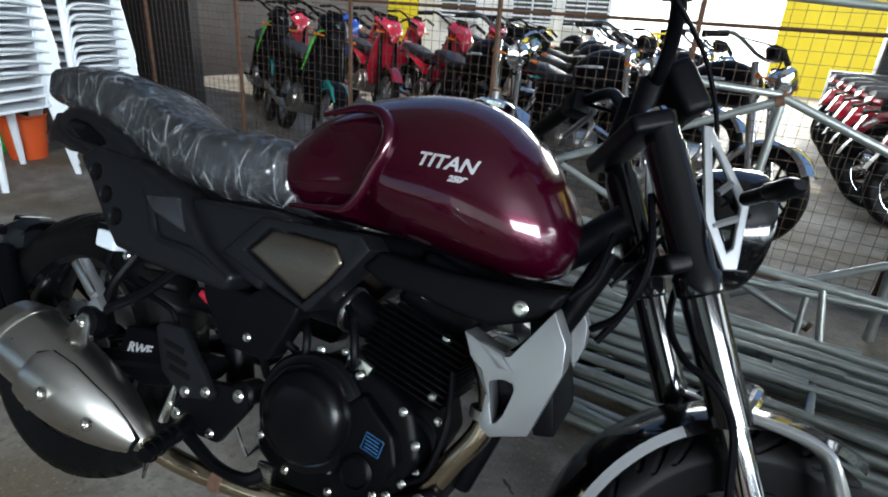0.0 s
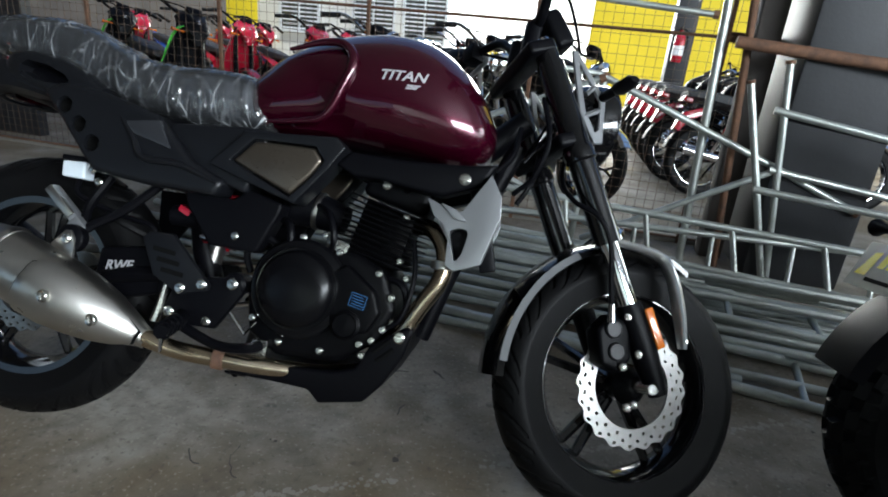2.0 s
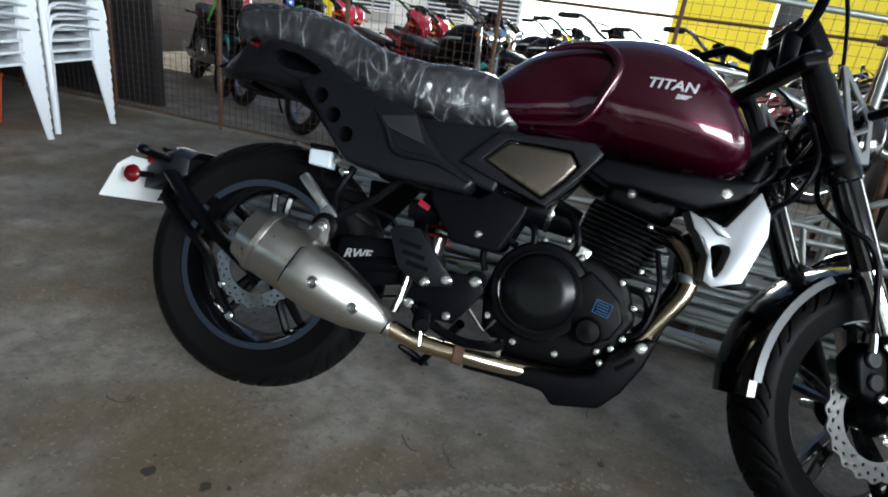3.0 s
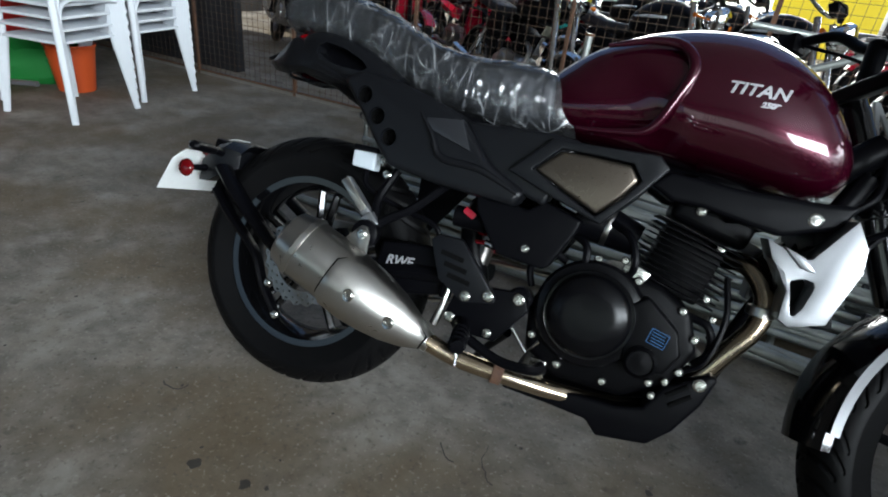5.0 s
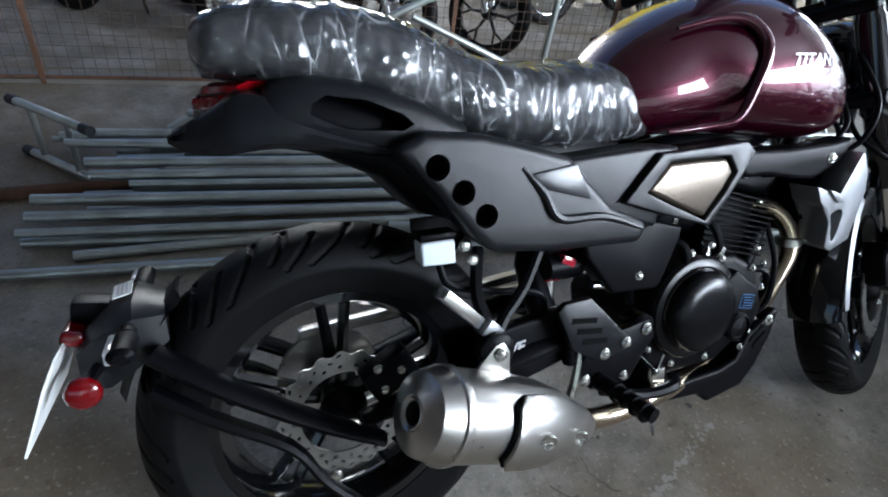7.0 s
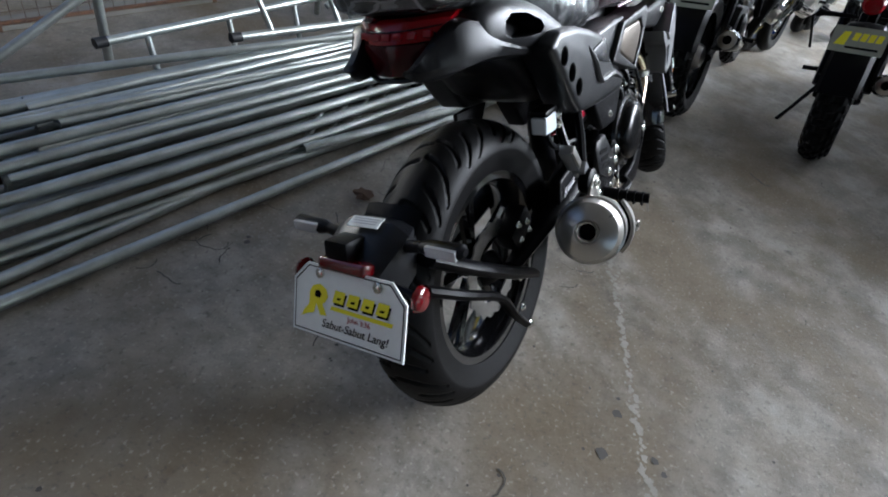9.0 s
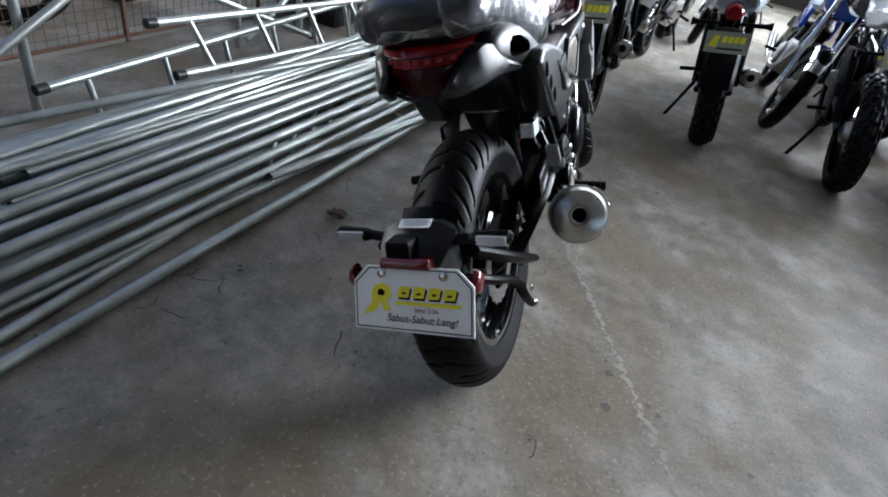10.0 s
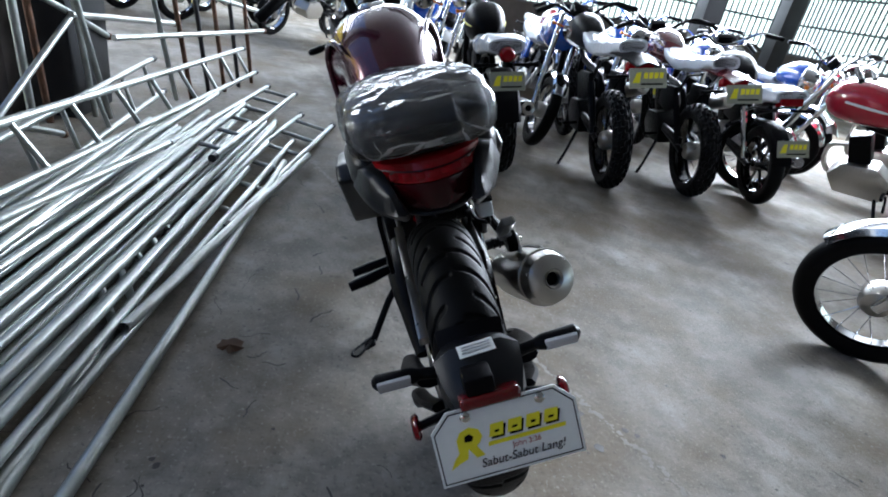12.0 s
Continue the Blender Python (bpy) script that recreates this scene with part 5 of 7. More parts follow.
fpart("brake_hose", tube([(1.325, -0.118, 0.425), (1.315, -0.125, 0.50), (1.300, -0.135, 0.58), (1.265, -0.140, 0.63), (1.225, -0.11, 0.66), (1.215, -0.06, 0.72), (1.235, -0.04, 0.83)], 0.0058, 8, smooth=7), BLACK, "black brake hose")
fpart("hose_fitting", tube([(1.325, -0.118, 0.418), (1.322, -0.121, 0.455)], [0.009, 0.007], 10), CHROME, "chromed hose fitting")
# front fender
frings = []
for ang in np.linspace(62, 182, 26):
    a = radians(ang)
    w = 0.070 * (1 - 0.25 * max(0, (ang - 150) / 40)) * (1 - 0.35 * max(0, (80 - ang) / 20))
    ring = []
    for y, r in ((-1, 0.296), (-0.92, 0.310), (-0.6, 0.320), (0, 0.324), (0.6, 0.320), (0.92, 0.310), (1, 0.296), (0.9, 0.304), (0.6, 0.315), (0, 0.319), (-0.6, 0.315), (-0.9, 0.304)):
        ring.append((FAX.x + r * math.cos(a), y * w, FAX.z + r * math.sin(a)))
    frings.append(ring)
fd = fpart("front_fender", loft(frings), GLOSS, "gloss black front fender")
srings = []
for ang in np.linspace(120, 176, 14):
    a = radians(ang)
    srings.append([(FAX.x + r * math.cos(a), -w, FAX.z + r * math.sin(a)) for w, r in ((0.0715, 0.298), (0.0665, 0.3125), (0.0645, 0.311), (0.069, 0.297))])
fpart("fender_stripe", loft(srings), ALU, "silver fender stripe", fd)
fpart("fender_bridge", tube([(1.335, -0.085, 0.585), (1.375, -0.05, 0.632), (1.385, 0, 0.640), (1.375, 0.05, 0.632), (1.335, 0.085, 0.585)], 0.010, 8, smooth=4), CHROME, "polished fender bridge")
# round headlight in a silver surround
HL = pose(1.265, 0, 0.885, 0, 0, 0)
hl = fpart("headlight", lathe([(0.001, -0.055), (0.055, -0.05), (0.085, -0.02), (0.098, 0.015), (0.104, 0.05), (0.100, 0.062), (0.092, 0.064)], 40, "x", HL), GLOSS, "round black headlight shell")
fpart("headlight_lens", lathe([(0.092, 0.060), (0.080, 0.070), (0.05, 0.078), (0.001, 0.082)], 40, "x", HL), GLASS, "clear round lens", hl)
for s in (-1, 1):
    y = s * 0.112
    lad = fpart("headlight_bracket", bevel(ring_prism([(1.185, 1.000), (1.200, 1.000), (1.275, 0.900), (1.275, 0.800), (1.255, 0.795), (1.215, 0.86)], [(1.205, 0.972), (1.212, 0.965), (1.262, 0.893), (1.262, 0.830), (1.255, 0.822), (1.228, 0.87)], y - 0.004, y + 0.004), 0.002, 1), ALU, "silver pierced headlight bracket", hl)
    for q in ((0.925, 1.245, 1.228), (0.875, 1.262, 1.228)):
        fpart("bracket_rung", tube([(q[1], y, q[0]), (q[2], y, q[0] - 0.02)], 0.006, 6), ALU, "", lad)
# bars, clocks, levers
bar = fpart("handlebar", tube([(1.00, -0.36, 1.105), (1.04, -0.27, 1.130), (1.100, -0.16, 1.140), (1.120, -0.07, 1.080), (1.120, 0.07, 1.080), (1.100, 0.16, 1.140), (1.04, 0.27, 1.130), (1.00, 0.36, 1.105)], 0.0115, 12, smooth=6), BLACK, "black tubular handlebar")
for s in (-1, 1):
    fpart("grip", tube([(1.042, s * 0.265, 1.130), (0.998, s * 0.375, 1.104), (0.996, s * 0.385, 1.103)], [0.017, 0.017, 0.012], 14), RUBBER, "black rubber grip", bar)
    fpart("switch_box", box((1.055, s * 0.235, 1.133), (0.045, 0.05, 0.045), (0, 0, s * 20), 0.008), BLACK, "", bar)
    fpart("lever", tube([(1.075, s * 0.215, 1.135), (1.095, s * 0.25, 1.132), (1.065, s * 0.37, 1.110)], [0.009, 0.008, 0.007], 8, smooth=3), ALU, "silver lever", bar)
    fpart("bar_riser", tube([(1.105, s * 0.045, 0.985), (1.118, s * 0.045, 1.080)], [0.018, 0.020], 12), BLACK, "black handlebar riser", bar)
    fpart("cable", tube([(1.07, s * 0.21, 1.13), (1.17, s * 0.13, 1.08), (1.235, s * 0.06, 0.98), (1.20, s * 0.05, 0.86), (1.12, s * 0.055, 0.74)], 0.004, 6, smooth=6), BLACK, "black control cable", bar)
fpart("master_reservoir", box((1.085, -0.185, 1.165), (0.05, 0.055, 0.04), (0, 0, -20), 0.008), BLACK, "black brake reservoir", bar)
ins = fpart("instrument", box((1.175, 0, 1.085), (0.05, 0.125, 0.095), (0, -35, 0), 0.016, seg=3), BLACK, "black instrument pod")
fpart("instrument_face", box((1.151, 0, 1.101), (0.003, 0.10, 0.07), (0, -35, 0), 0.001), GLOSS, "", ins)
for k, pts in enumerate((((1.13, -0.06, 0.83), (1.12, -0.10, 0.76), (1.09, -0.10, 0.72)), ((1.17, -0.07, 0.90), (1.19, -0.115, 0.80), (1.17, -0.11, 0.72), (1.13, -0.08, 0.68)), ((1.18, 0.0, 0.80), (1.17, -0.06, 0.72), (1.14, -0.06, 0.66)))):
    part("wiring", tube(pts, 0.006, 8, smooth=5), BLACK, BIKE, "black wiring loom")


# ---- north side: back wall, windows, yellow panels ----
WINDOWGREY = mat("dusty window glass", (0.12, 0.13, 0.12), 0.2, noise_scale=3, noise_amount=0.5)
GRILLE = mat("grey steel grille", (0.10, 0.11, 0.12), 0.5, 0.6)
slab("wall_north", (-6.2, 14.6, 2.5), (7.0, 0.2, 5.0), WALLWHITE, "white painted wall of the shed")
slab("wall_north", (7.7, 14.6, 2.5), (12.6, 0.2, 5.0), YELLOW, "bright yellow painted wall")
slab("wall_north", (0.05, 14.6, 4.1), (5.5, 0.2, 1.9), WALLWHITE, "white wall above the open side")
slab("wall_east_north", (12.1, 10, 2.5), (0.2, 10, 5.0), YELLOW, "yellow painted side wall")
slab("backdrop", (0, 17.5, 2.5), (11, 0.1, 7), SKYGLOW, "bright daylight outside the open side")
slab("backdrop", (14.5, -3.5, 2.2), (0.1, 18, 5), GREENGLOW, "bright daylight outside the grilles")
slab("backdrop", (5.5, -11.5, 2.2), (16, 0.1, 5), GREENGLOW, "bright daylight outside the south side")
for n, (x, z) in enumerate(((-4.4, 1.75), (-2.95, 1.75), (-6.6, 1.75))):
    w = thing("window", pose(x, 14.46, z), "white framed window with horizontal louvres", "window", "back wall windows")
    w["kind"] = "structure"
    part("window_frame", bevel(ring_prism([(-0.62, -0.72), (0.62, -0.72), (0.62, 0.72), (-0.62, 0.72)], [(-0.55, -0.65), (0.55, -0.65), (0.55, 0.65), (-0.55, 0.65)], -0.05, 0.03), 0.008, 1), WHITE, w)
    part("window_pane", box((0, 0.02, 0), (1.1, 0.01, 1.3)), WINDOWGREY, w)
    for k in range(12):
        part("louvre", box((0, -0.01, -0.6 + 0.109 * k), (1.1, 0.06, 0.012), (35, 0, 0)), WHITE, w)
    part("mullion", box((0, -0.03, 0), (0.04, 0.05, 1.3), bw=0.004), WHITE, w)
# yellow panels standing before the light, left part
for x, w, h in ((-0.95, 0.35, 1.1), (-3.9, 0.8, 1.0), (-8.0, 1.2, 2.2)):
    tagged(part("yellow_panel", box((x, 13.6, h / 2), (w, 0.05, h), bw=0.01), YELLOW), "tall yellow painted metal panel", "panel", "yellow panels", "structure")
for x, y, label in ((2.75, 8.9, "dark"), (8.0, -4.6, "dark"), (9.8, -7.2, "dark"), (-6.5, 9.0, "dark")):
    tagged(part("steel_column", box((x, y, 2.5), (0.32, 0.32, 5.0), bw=0.01), DARKSTEEL), "dark painted steel roof column", "column", "roof columns", "structure")
exg = thing("fire_extinguisher", pose(2.70, 8.66, 1.10), "red fire extinguisher hung on a dark column", "extinguisher")
part("cylinder", lathe([(0.001, 0), (0.075, 0.0), (0.08, 0.02), (0.08, 0.36), (0.05, 0.42), (0.025, 0.44), (0.025, 0.47)], 24, "z"), REDPAINT, exg)
part("valve", box((0, 0, 0.49), (0.04, 0.10, 0.05), bw=0.008), BLACK, exg)
part("label_sheet", lathe([(0.0815, 0.10), (0.0815, 0.24)], 24, "z"), WHITE, exg, "pale label band")
part("hose", tube([(0, -0.03, 0.48), (0.07, -0.06, 0.45), (0.10, -0.05, 0.30), (0.09, -0.04, 0.15)], 0.010, 8, smooth=5), BLACK, exg)
cab = thing("metal_cabinet", pose(2.45, 8.45, 0), "dark grey metal cabinet beside a column", "cabinet")
part("body", box((0, 0, 0.40), (0.75, 0.40, 0.80), bw=0.012), DARKSTEEL, cab)
part("door", box((-0.18, -0.206, 0.40), (0.34, 0.012, 0.72), bw=0.003), DARKSTEEL, cab)
part("door", box((0.18, -0.206, 0.40), (0.34, 0.012, 0.72), bw=0.003), DARKSTEEL, cab)

# grilles in the east and south openings
def grille(name, m, length, label):
    g = thing(name, m, label, "grille", "window grilles")
    g["kind"] = "structure"
    bar = None
    n = int(length / 0.14)
    for k in range(n + 1):
        p = Matrix.Translation((-length / 2 + k * length / n, 0, 0))
        if bar is None:
            bar = part("bar", box((0, 0, 2.15), (0.03, 0.03, 2.55)), GRILLE, g, "", p)
        else:
            again(bar, g, p)
    for z in (0.92, 1.55, 2.15, 2.75, 3.40):
        part("rail", box((0, 0.012, z), (length, 0.02, 0.045)), GRILLE, g)
    return g
grille("window_grille", pose(12.1, -2.8, 0, 0, 0, 90), 12.2, "grey steel bar grille in the open east side")
grille("window_grille", pose(6.0, -9.1, 0), 12.0, "grey steel bar grille in the open south side")

# dark partition on the west side behind the chairs
slab("partition", (-3.95, 2.75, 1.4), (2.2, 0.08, 2.8), DARKSTEEL, "dark blue-black partition panel")
slab("partition_west", (-6.2, 6.5, 1.5), (0.1, 7.6, 3.0), DARKWALL, "dark brown boarded partition")

# ---- the column by the scaffold ----
col = tagged(part("steel_column", box((2.47, 2.24, 2.5), (0.44, 0.46, 5.0), bw=0.012), DARKSTEEL), "broad black painted steel column", "column", "roof columns", "structure")
tagged(part("timber_post", box((2.14, 2.30, 2.5), (0.12, 0.12, 5.0), bw=0.01), DARKWALL), "weathered timber post beside the column", "post", kind="structure")
for z, y in ((1.05, 2.02), (1.10, 2.46)):
    tagged(part("rail_beam", tube([(1.95, y, z + 0.06), (4.6, y - 0.25, z - 0.14)], 0.028, 10), RUST), "rusty steel rail pipe tied to the column", "rail pipe", "rusty rails")
cb = tube([(2.24, 2.008, 0.80), (2.50, 2.002, 0.77), (2.70, 2.008, 0.74)], 0.010, 8, smooth=3)
tagged(part("cable", cb, BLACK), "black cable strapped round the column", "cable")

# ---- wire fence ----
fence = thing("wire_fence", pose(0, 2.42, 0), "rusty welded wire mesh fence on steel posts", "fence")
def wires(x0, x1, z0, z1, step, y=0.0, r=0.0011):
    co, fa = [], []
    def stick(a, b, horiz):
        n = len(co)
        for p in (a, b):
            for d in ((-r, -r), (r, -r), (r, r), (-r, r)):
                co.append((p[0], p[1] + d[0], p[2] + d[1]) if horiz else (p[0] + d[0], p[1] + d[1], p[2]))
        for k in range(4):
            fa.append((n + k, n + (k + 1) % 4, n + 4 + (k + 1) % 4, n + 4 + k))
    nx, nz = int((x1 - x0) / step), int((z1 - z0) / step)
    for k in range(nx + 1):
        x = x0 + k * step
        stick((x, y + 0.003, z0), (x, y + 0.003, z1), False)
    for k in range(nz + 1):
        z = z0 + k * step
        stick((x0, y, z), (x1, y, z), True)
    me = bpy.data.meshes.new("wire_mesh")
    me.from_pydata(co, [], fa)
    return me
MESHWIRE = mat("dull steel wire", (0.10, 0.085, 0.07), 0.6, 0.6, noise_scale=8, noise_amount=0.8, color2=(0.14, 0.07, 0.035))
for x0, x1 in ((-6.0, -3.0), (-3.0, 0.0), (0.0, 2.3)):
    me = wires(x0, x1, 0.03, 2.2, 0.052)
    me.materials.append(MESHWIRE)
    w = mesh_part("wire_mesh", me, fence)
    w["kind"] = "stuff"
post = None
for x in (-6.0, -5.0, -4.0, -3.0, -2.0, -1.0, 0.0, 1.0, 2.0):
    m = Matrix.Translation((x, 0.02, 0))
    if post is None:
        post = part("post", box((0, 0, 1.1), (0.022, 0.022, 2.2), bw=0.002, seg=1), RUST, fence, "rusty angle post", m)
    else:
        again(post, fence, m)
for z in (0.03, 1.15, 2.2):
    part("rail", tube([(-6, 0.022, z), (2.3, 0.022, z)], 0.010, 6), RUST, fence)
tagged(part("kerb", box((-2.0, 2.48, 0.015), (8.4, 0.09, 0.03), bw=0.006), mat("grey kerb", (0.2, 0.19, 0.17), 0.85, noise_scale=6, noise_amount=0.6)), "low concrete strip under the fence", "kerb", kind="structure")

# ---- pipes and scaffold frames on the floor ----
rp_ = random.Random(11)
def pipe(a, b, r=0.021, label="long galvanised scaffold pipe in the pile on the floor", group="scaffold pipes", material=None):
    v = Vector(b) - Vector(a)
    t = thing("steel_pipe", Matrix.Translation(a), label, "pipe", group)
    q = v.normalized()
    n = 18
    bm_ = bmesh.new()
    outer = tube([(0, 0, 0), tuple(v)], r, 14, caps=False)
    inner = tube([(0, 0, 0), tuple(v)], r * 0.86, 14, caps=False)
    for bb in (outer, inner):
        bb.verts.ensure_lookup_table()
    # wall of the pipe with open ends
    bm2 = tube([tuple(q * -0.0), tuple(v)], r, 14, caps=False)
    part("tube_wall", merge(bm2, inner), material or GALV, t)
    outer.free()
    # solid black core paints the shade inside the open pipe
    part("bore_shade", tube([tuple(q * 0.03), tuple(v - q * 0.03)], r * 0.84, 8), INK_AND_SHADE, t)
    bm_.free()
    return t


def rowpipe(y, z, x0, x1, dy0=0.0, dy1=0.0, r=0.021, dz=0.0, material=None):
    return pipe((x0, y + dy0, z), (x1, y + dy1, z + dz), r, material=material)


# the pile: layers lying along the fence, fanned a little
layers = [(0.022, [(0.95, -0.95, 1.92, -0.02, -0.16), (1.08, -0.75, 2.3, 0.0, -0.20), (1.22, -0.62, 2.6, 0.02, -0.16), (1.34, -0.55, 2.9, 0.0, -0.10), (1.46, -0.60, 2.5, 0.03, -0.04), (1.58, -0.50, 2.8, 0.02, 0.02)]),
          (0.066, [(1.14, -0.52, 2.2, 0.03, -0.14), (1.20, -0.40, 2.75, 0.02, -0.10), (1.28, -0.48, 2.45, 0.0, -0.06), (1.36, -0.33, 2.95, 0.03, -0.05), (1.44, -0.42, 2.2, 0.0, 0.0), (1.52, -0.30, 2.6, 0.02, 0.02)]),
          (0.110, [(1.22, -0.45, 1.85, 0.02, -0.08), (1.30, -0.36, 2.3, 0.02, -0.04), (1.39, -0.30, 2.05, 0.0, -0.03), (1.48, -0.44, 2.4, 0.02, 0.0)]),
          (0.154, [(1.27, -0.34, 1.7, 0.0, -0.05), (1.36, -0.28, 1.95, 0.02, -0.03), (1.44, -0.38, 1.8, 0.0, 0.0)]),
          (0.198, [(1.34, -0.30, 1.60, 0.0, -0.02), (1.42, -0.20, 1.75, 0.0, 0.0)])]
for z, row in layers:
    for y, x0, x1, a, b in row:
        pipe((x0 + rp_.uniform(-0.1, 0.1), y + a, z), (x1 + rp_.uniform(-0.2, 0.2), y + b + rp_.uniform(-0.05, 0.05), z + rp_.uniform(-0.004, 0.02)), rp_.choice((0.014, 0.016, 0.018)) if z > 0.03 else 0.016)
for k in range(16):
    y = 1.02 + 0.042 * k
    pipe((-0.55 + rp_.uniform(-0.25, 0.3), y + 0.05, 0.05 + 0.14 * math.sin(math.pi * k / 15) + rp_.uniform(0, 0.02)), (1.9 + rp_.uniform(-0.5, 0.7), y - 0.06 + rp_.uniform(-0.04, 0.04), 0.05 + 0.12 * math.sin(math.pi * k / 15) + rp_.uniform(0, 0.03)), rp_.choice((0.012, 0.014, 0.017)))
pipe((-0.60, 1.0, 0.018), (0.46, 1.05, 0.018), 0.016)
pipe((0.35, 1.00, 0.05), (2.05, 0.72, 0.05), 0.018)
for k in range(6):
    x = 0.35 + 0.16 * k
    pipe((x, 1.02 + 0.02 * k, 0.03), (x + 0.28, 1.20 + 0.02 * k, 0.045), 0.013, "short galvanised coupler tube across the pile", "short tubes")
pipe((-0.3, 1.62, 0.20), (1.3, 1.20, 0.27), 0.015)
pipe((-0.95, 1.36, 0.024), (0.5, 1.5, 0.03), 0.024, "rusty steel pipe in the pile on the floor", "rusty pipes", RUST)


def ladder_frame(name, a, b, up, rungs, label, r=0.0155, group="scaffold frames"):
    """A flat welded frame: two long tubes and short cross tubes between them."""
    a, b, up = Vector(a), Vector(b), Vector(up)
    t = thing(name, Matrix.Translation(a), label, "scaffold frame", group)
    v = b - a
    part("long_tube", tube([(0, 0, 0), tuple(v)], r, 12), GALV, t)
    part("long_tube", tube([tuple(up), tuple(v + up)], r, 12), GALV, t)
    for k in range(rungs):
        p = v * ((k + 0.5) / rungs)
        part("rung", tube([tuple(p), tuple(p + up)], r * 0.75, 10), GALV, t)
    for q in (Vector((0, 0, 0)), v, up, v + up):
        d = v.normalized()
        part("end_collar", tube([tuple(q - d * 0.012), tuple(q + d * 0.03)], r * 1.2, 10), DARKSTEEL, t)
    return t


ladder_frame("scaffold_ladder", (0.46, 1.52, 0.235), (3.60, 1.34, 0.14), (-0.03, 0.09, 0.17), 9, "galvanised ladder frame lying on the pipe pile")
ladder_frame("scaffold_ladder", (0.05, 1.64, 0.02), (2.9, 1.78, 0.06), (0.0, 0.06, 0.20), 8, "galvanised ladder frame standing on edge by the fence")
ladder_frame("scaffold_ladder", (1.1, 0.92, 0.020), (2.85, 0.66, 0.020), (0.03, 0.22, 0.03), 6, "galvanised ladder frame flat on the floor")
ladder_frame("scaffold_ladder", (1.5, 1.08, 0.16), (3.25, 0.98, 0.10), (0.02, 0.20, 0.02), 6, "galvanised ladder frame on the pipe ends")
ladder_frame("scaffold_ladder", (-0.88, 1.70, 0.02), (-0.60, 1.42, 0.03), (0.0, 0.0, 0.20), 2, "short galvanised end frame by the pile")

# standing frames with braces in front of the fence
def brace(pts, r=0.0165, label="galvanised scaffold brace leaning in front of the fence", material=None, name="scaffold_brace"):
    pts = [Vector(p) for p in pts]
    t = thing(name, Matrix.Translation(pts[0]), label, "scaffold brace", "scaffold braces")
    part("brace_tube", tube([tuple(p - pts[0]) for p in pts], r, 12), material or GALV, t)
    part("brace_end", tube([tuple((pts[-1] - pts[0]) * 0.985), tuple((pts[-1] - pts[0]))], r * 1.3, 10), RUST, t)
    return t


brace([(1.37, 2.05, 0.02), (1.40, 2.05, 0.92)])
brace([(1.40, 2.05, 0.90), (2.25, 2.01, 0.57), (2.66, 1.99, 0.40)])
brace([(1.42, 2.03, 0.06), (2.25, 1.98, 0.555)])
brace([(2.22, 1.97, 0.56), (3.6, 1.93, 0.40)])
brace([(1.95, 2.07, 0.0), (1.84, 2.08, 2.2)], 0.020)
brace([(2.13, 2.09, 0.0), (1.91, 2.10, 2.2)], 0.018, "rusty upright leaning against the rail", RUST)
brace([(2.35, 1.96, 0.0), (2.18, 1.97, 1.05)], 0.016)
brace([(0.2, 2.12, 1.34), (1.26, 2.10, 1.26), (1.86, 2.08, 1.22)], 0.015, "dull steel rail above the fence frame", GALV)
brace([(0.9, 1.95, 0.94), (1.40, 2.03, 0.91)], 0.014)
brace([(-0.42, 1.92, 0.0), (0.62, 1.94, 0.55), (1.40, 1.96, 0.90)], 0.0165)
brace([(0.20, 1.98, 0.0), (0.22, 2.0, 0.80)], 0.018)
brace([(0.62, 1.90, 0.52), (1.70, 1.80, 0.10)], 0.015)
brace([(2.30, 1.86, 0.02), (2.02, 1.90, 0.95)], 0.016)
brace([(2.9, 1.70, 0.02), (2.62, 1.74, 0.80)], 0.016)
# a second frame further east, uprights stacked on edge
for k in range(5):
    x = 2.75 + 0.22 * k
    brace([(x + 0.22, 1.62 - 0.05 * k, 0.0), (x - 0.06, 1.66 - 0.05 * k, 0.92)], 0.015, "dull steel upright of a leaning scaffold frame", DARKSTEEL if k % 2 else RUST)
brace([(2.1, 1.74, 0.84), (4.0, 1.40, 0.55)], 0.016)
brace([(2.1, 1.72, 0.50), (3.9, 1.34, 0.42)], 0.016)


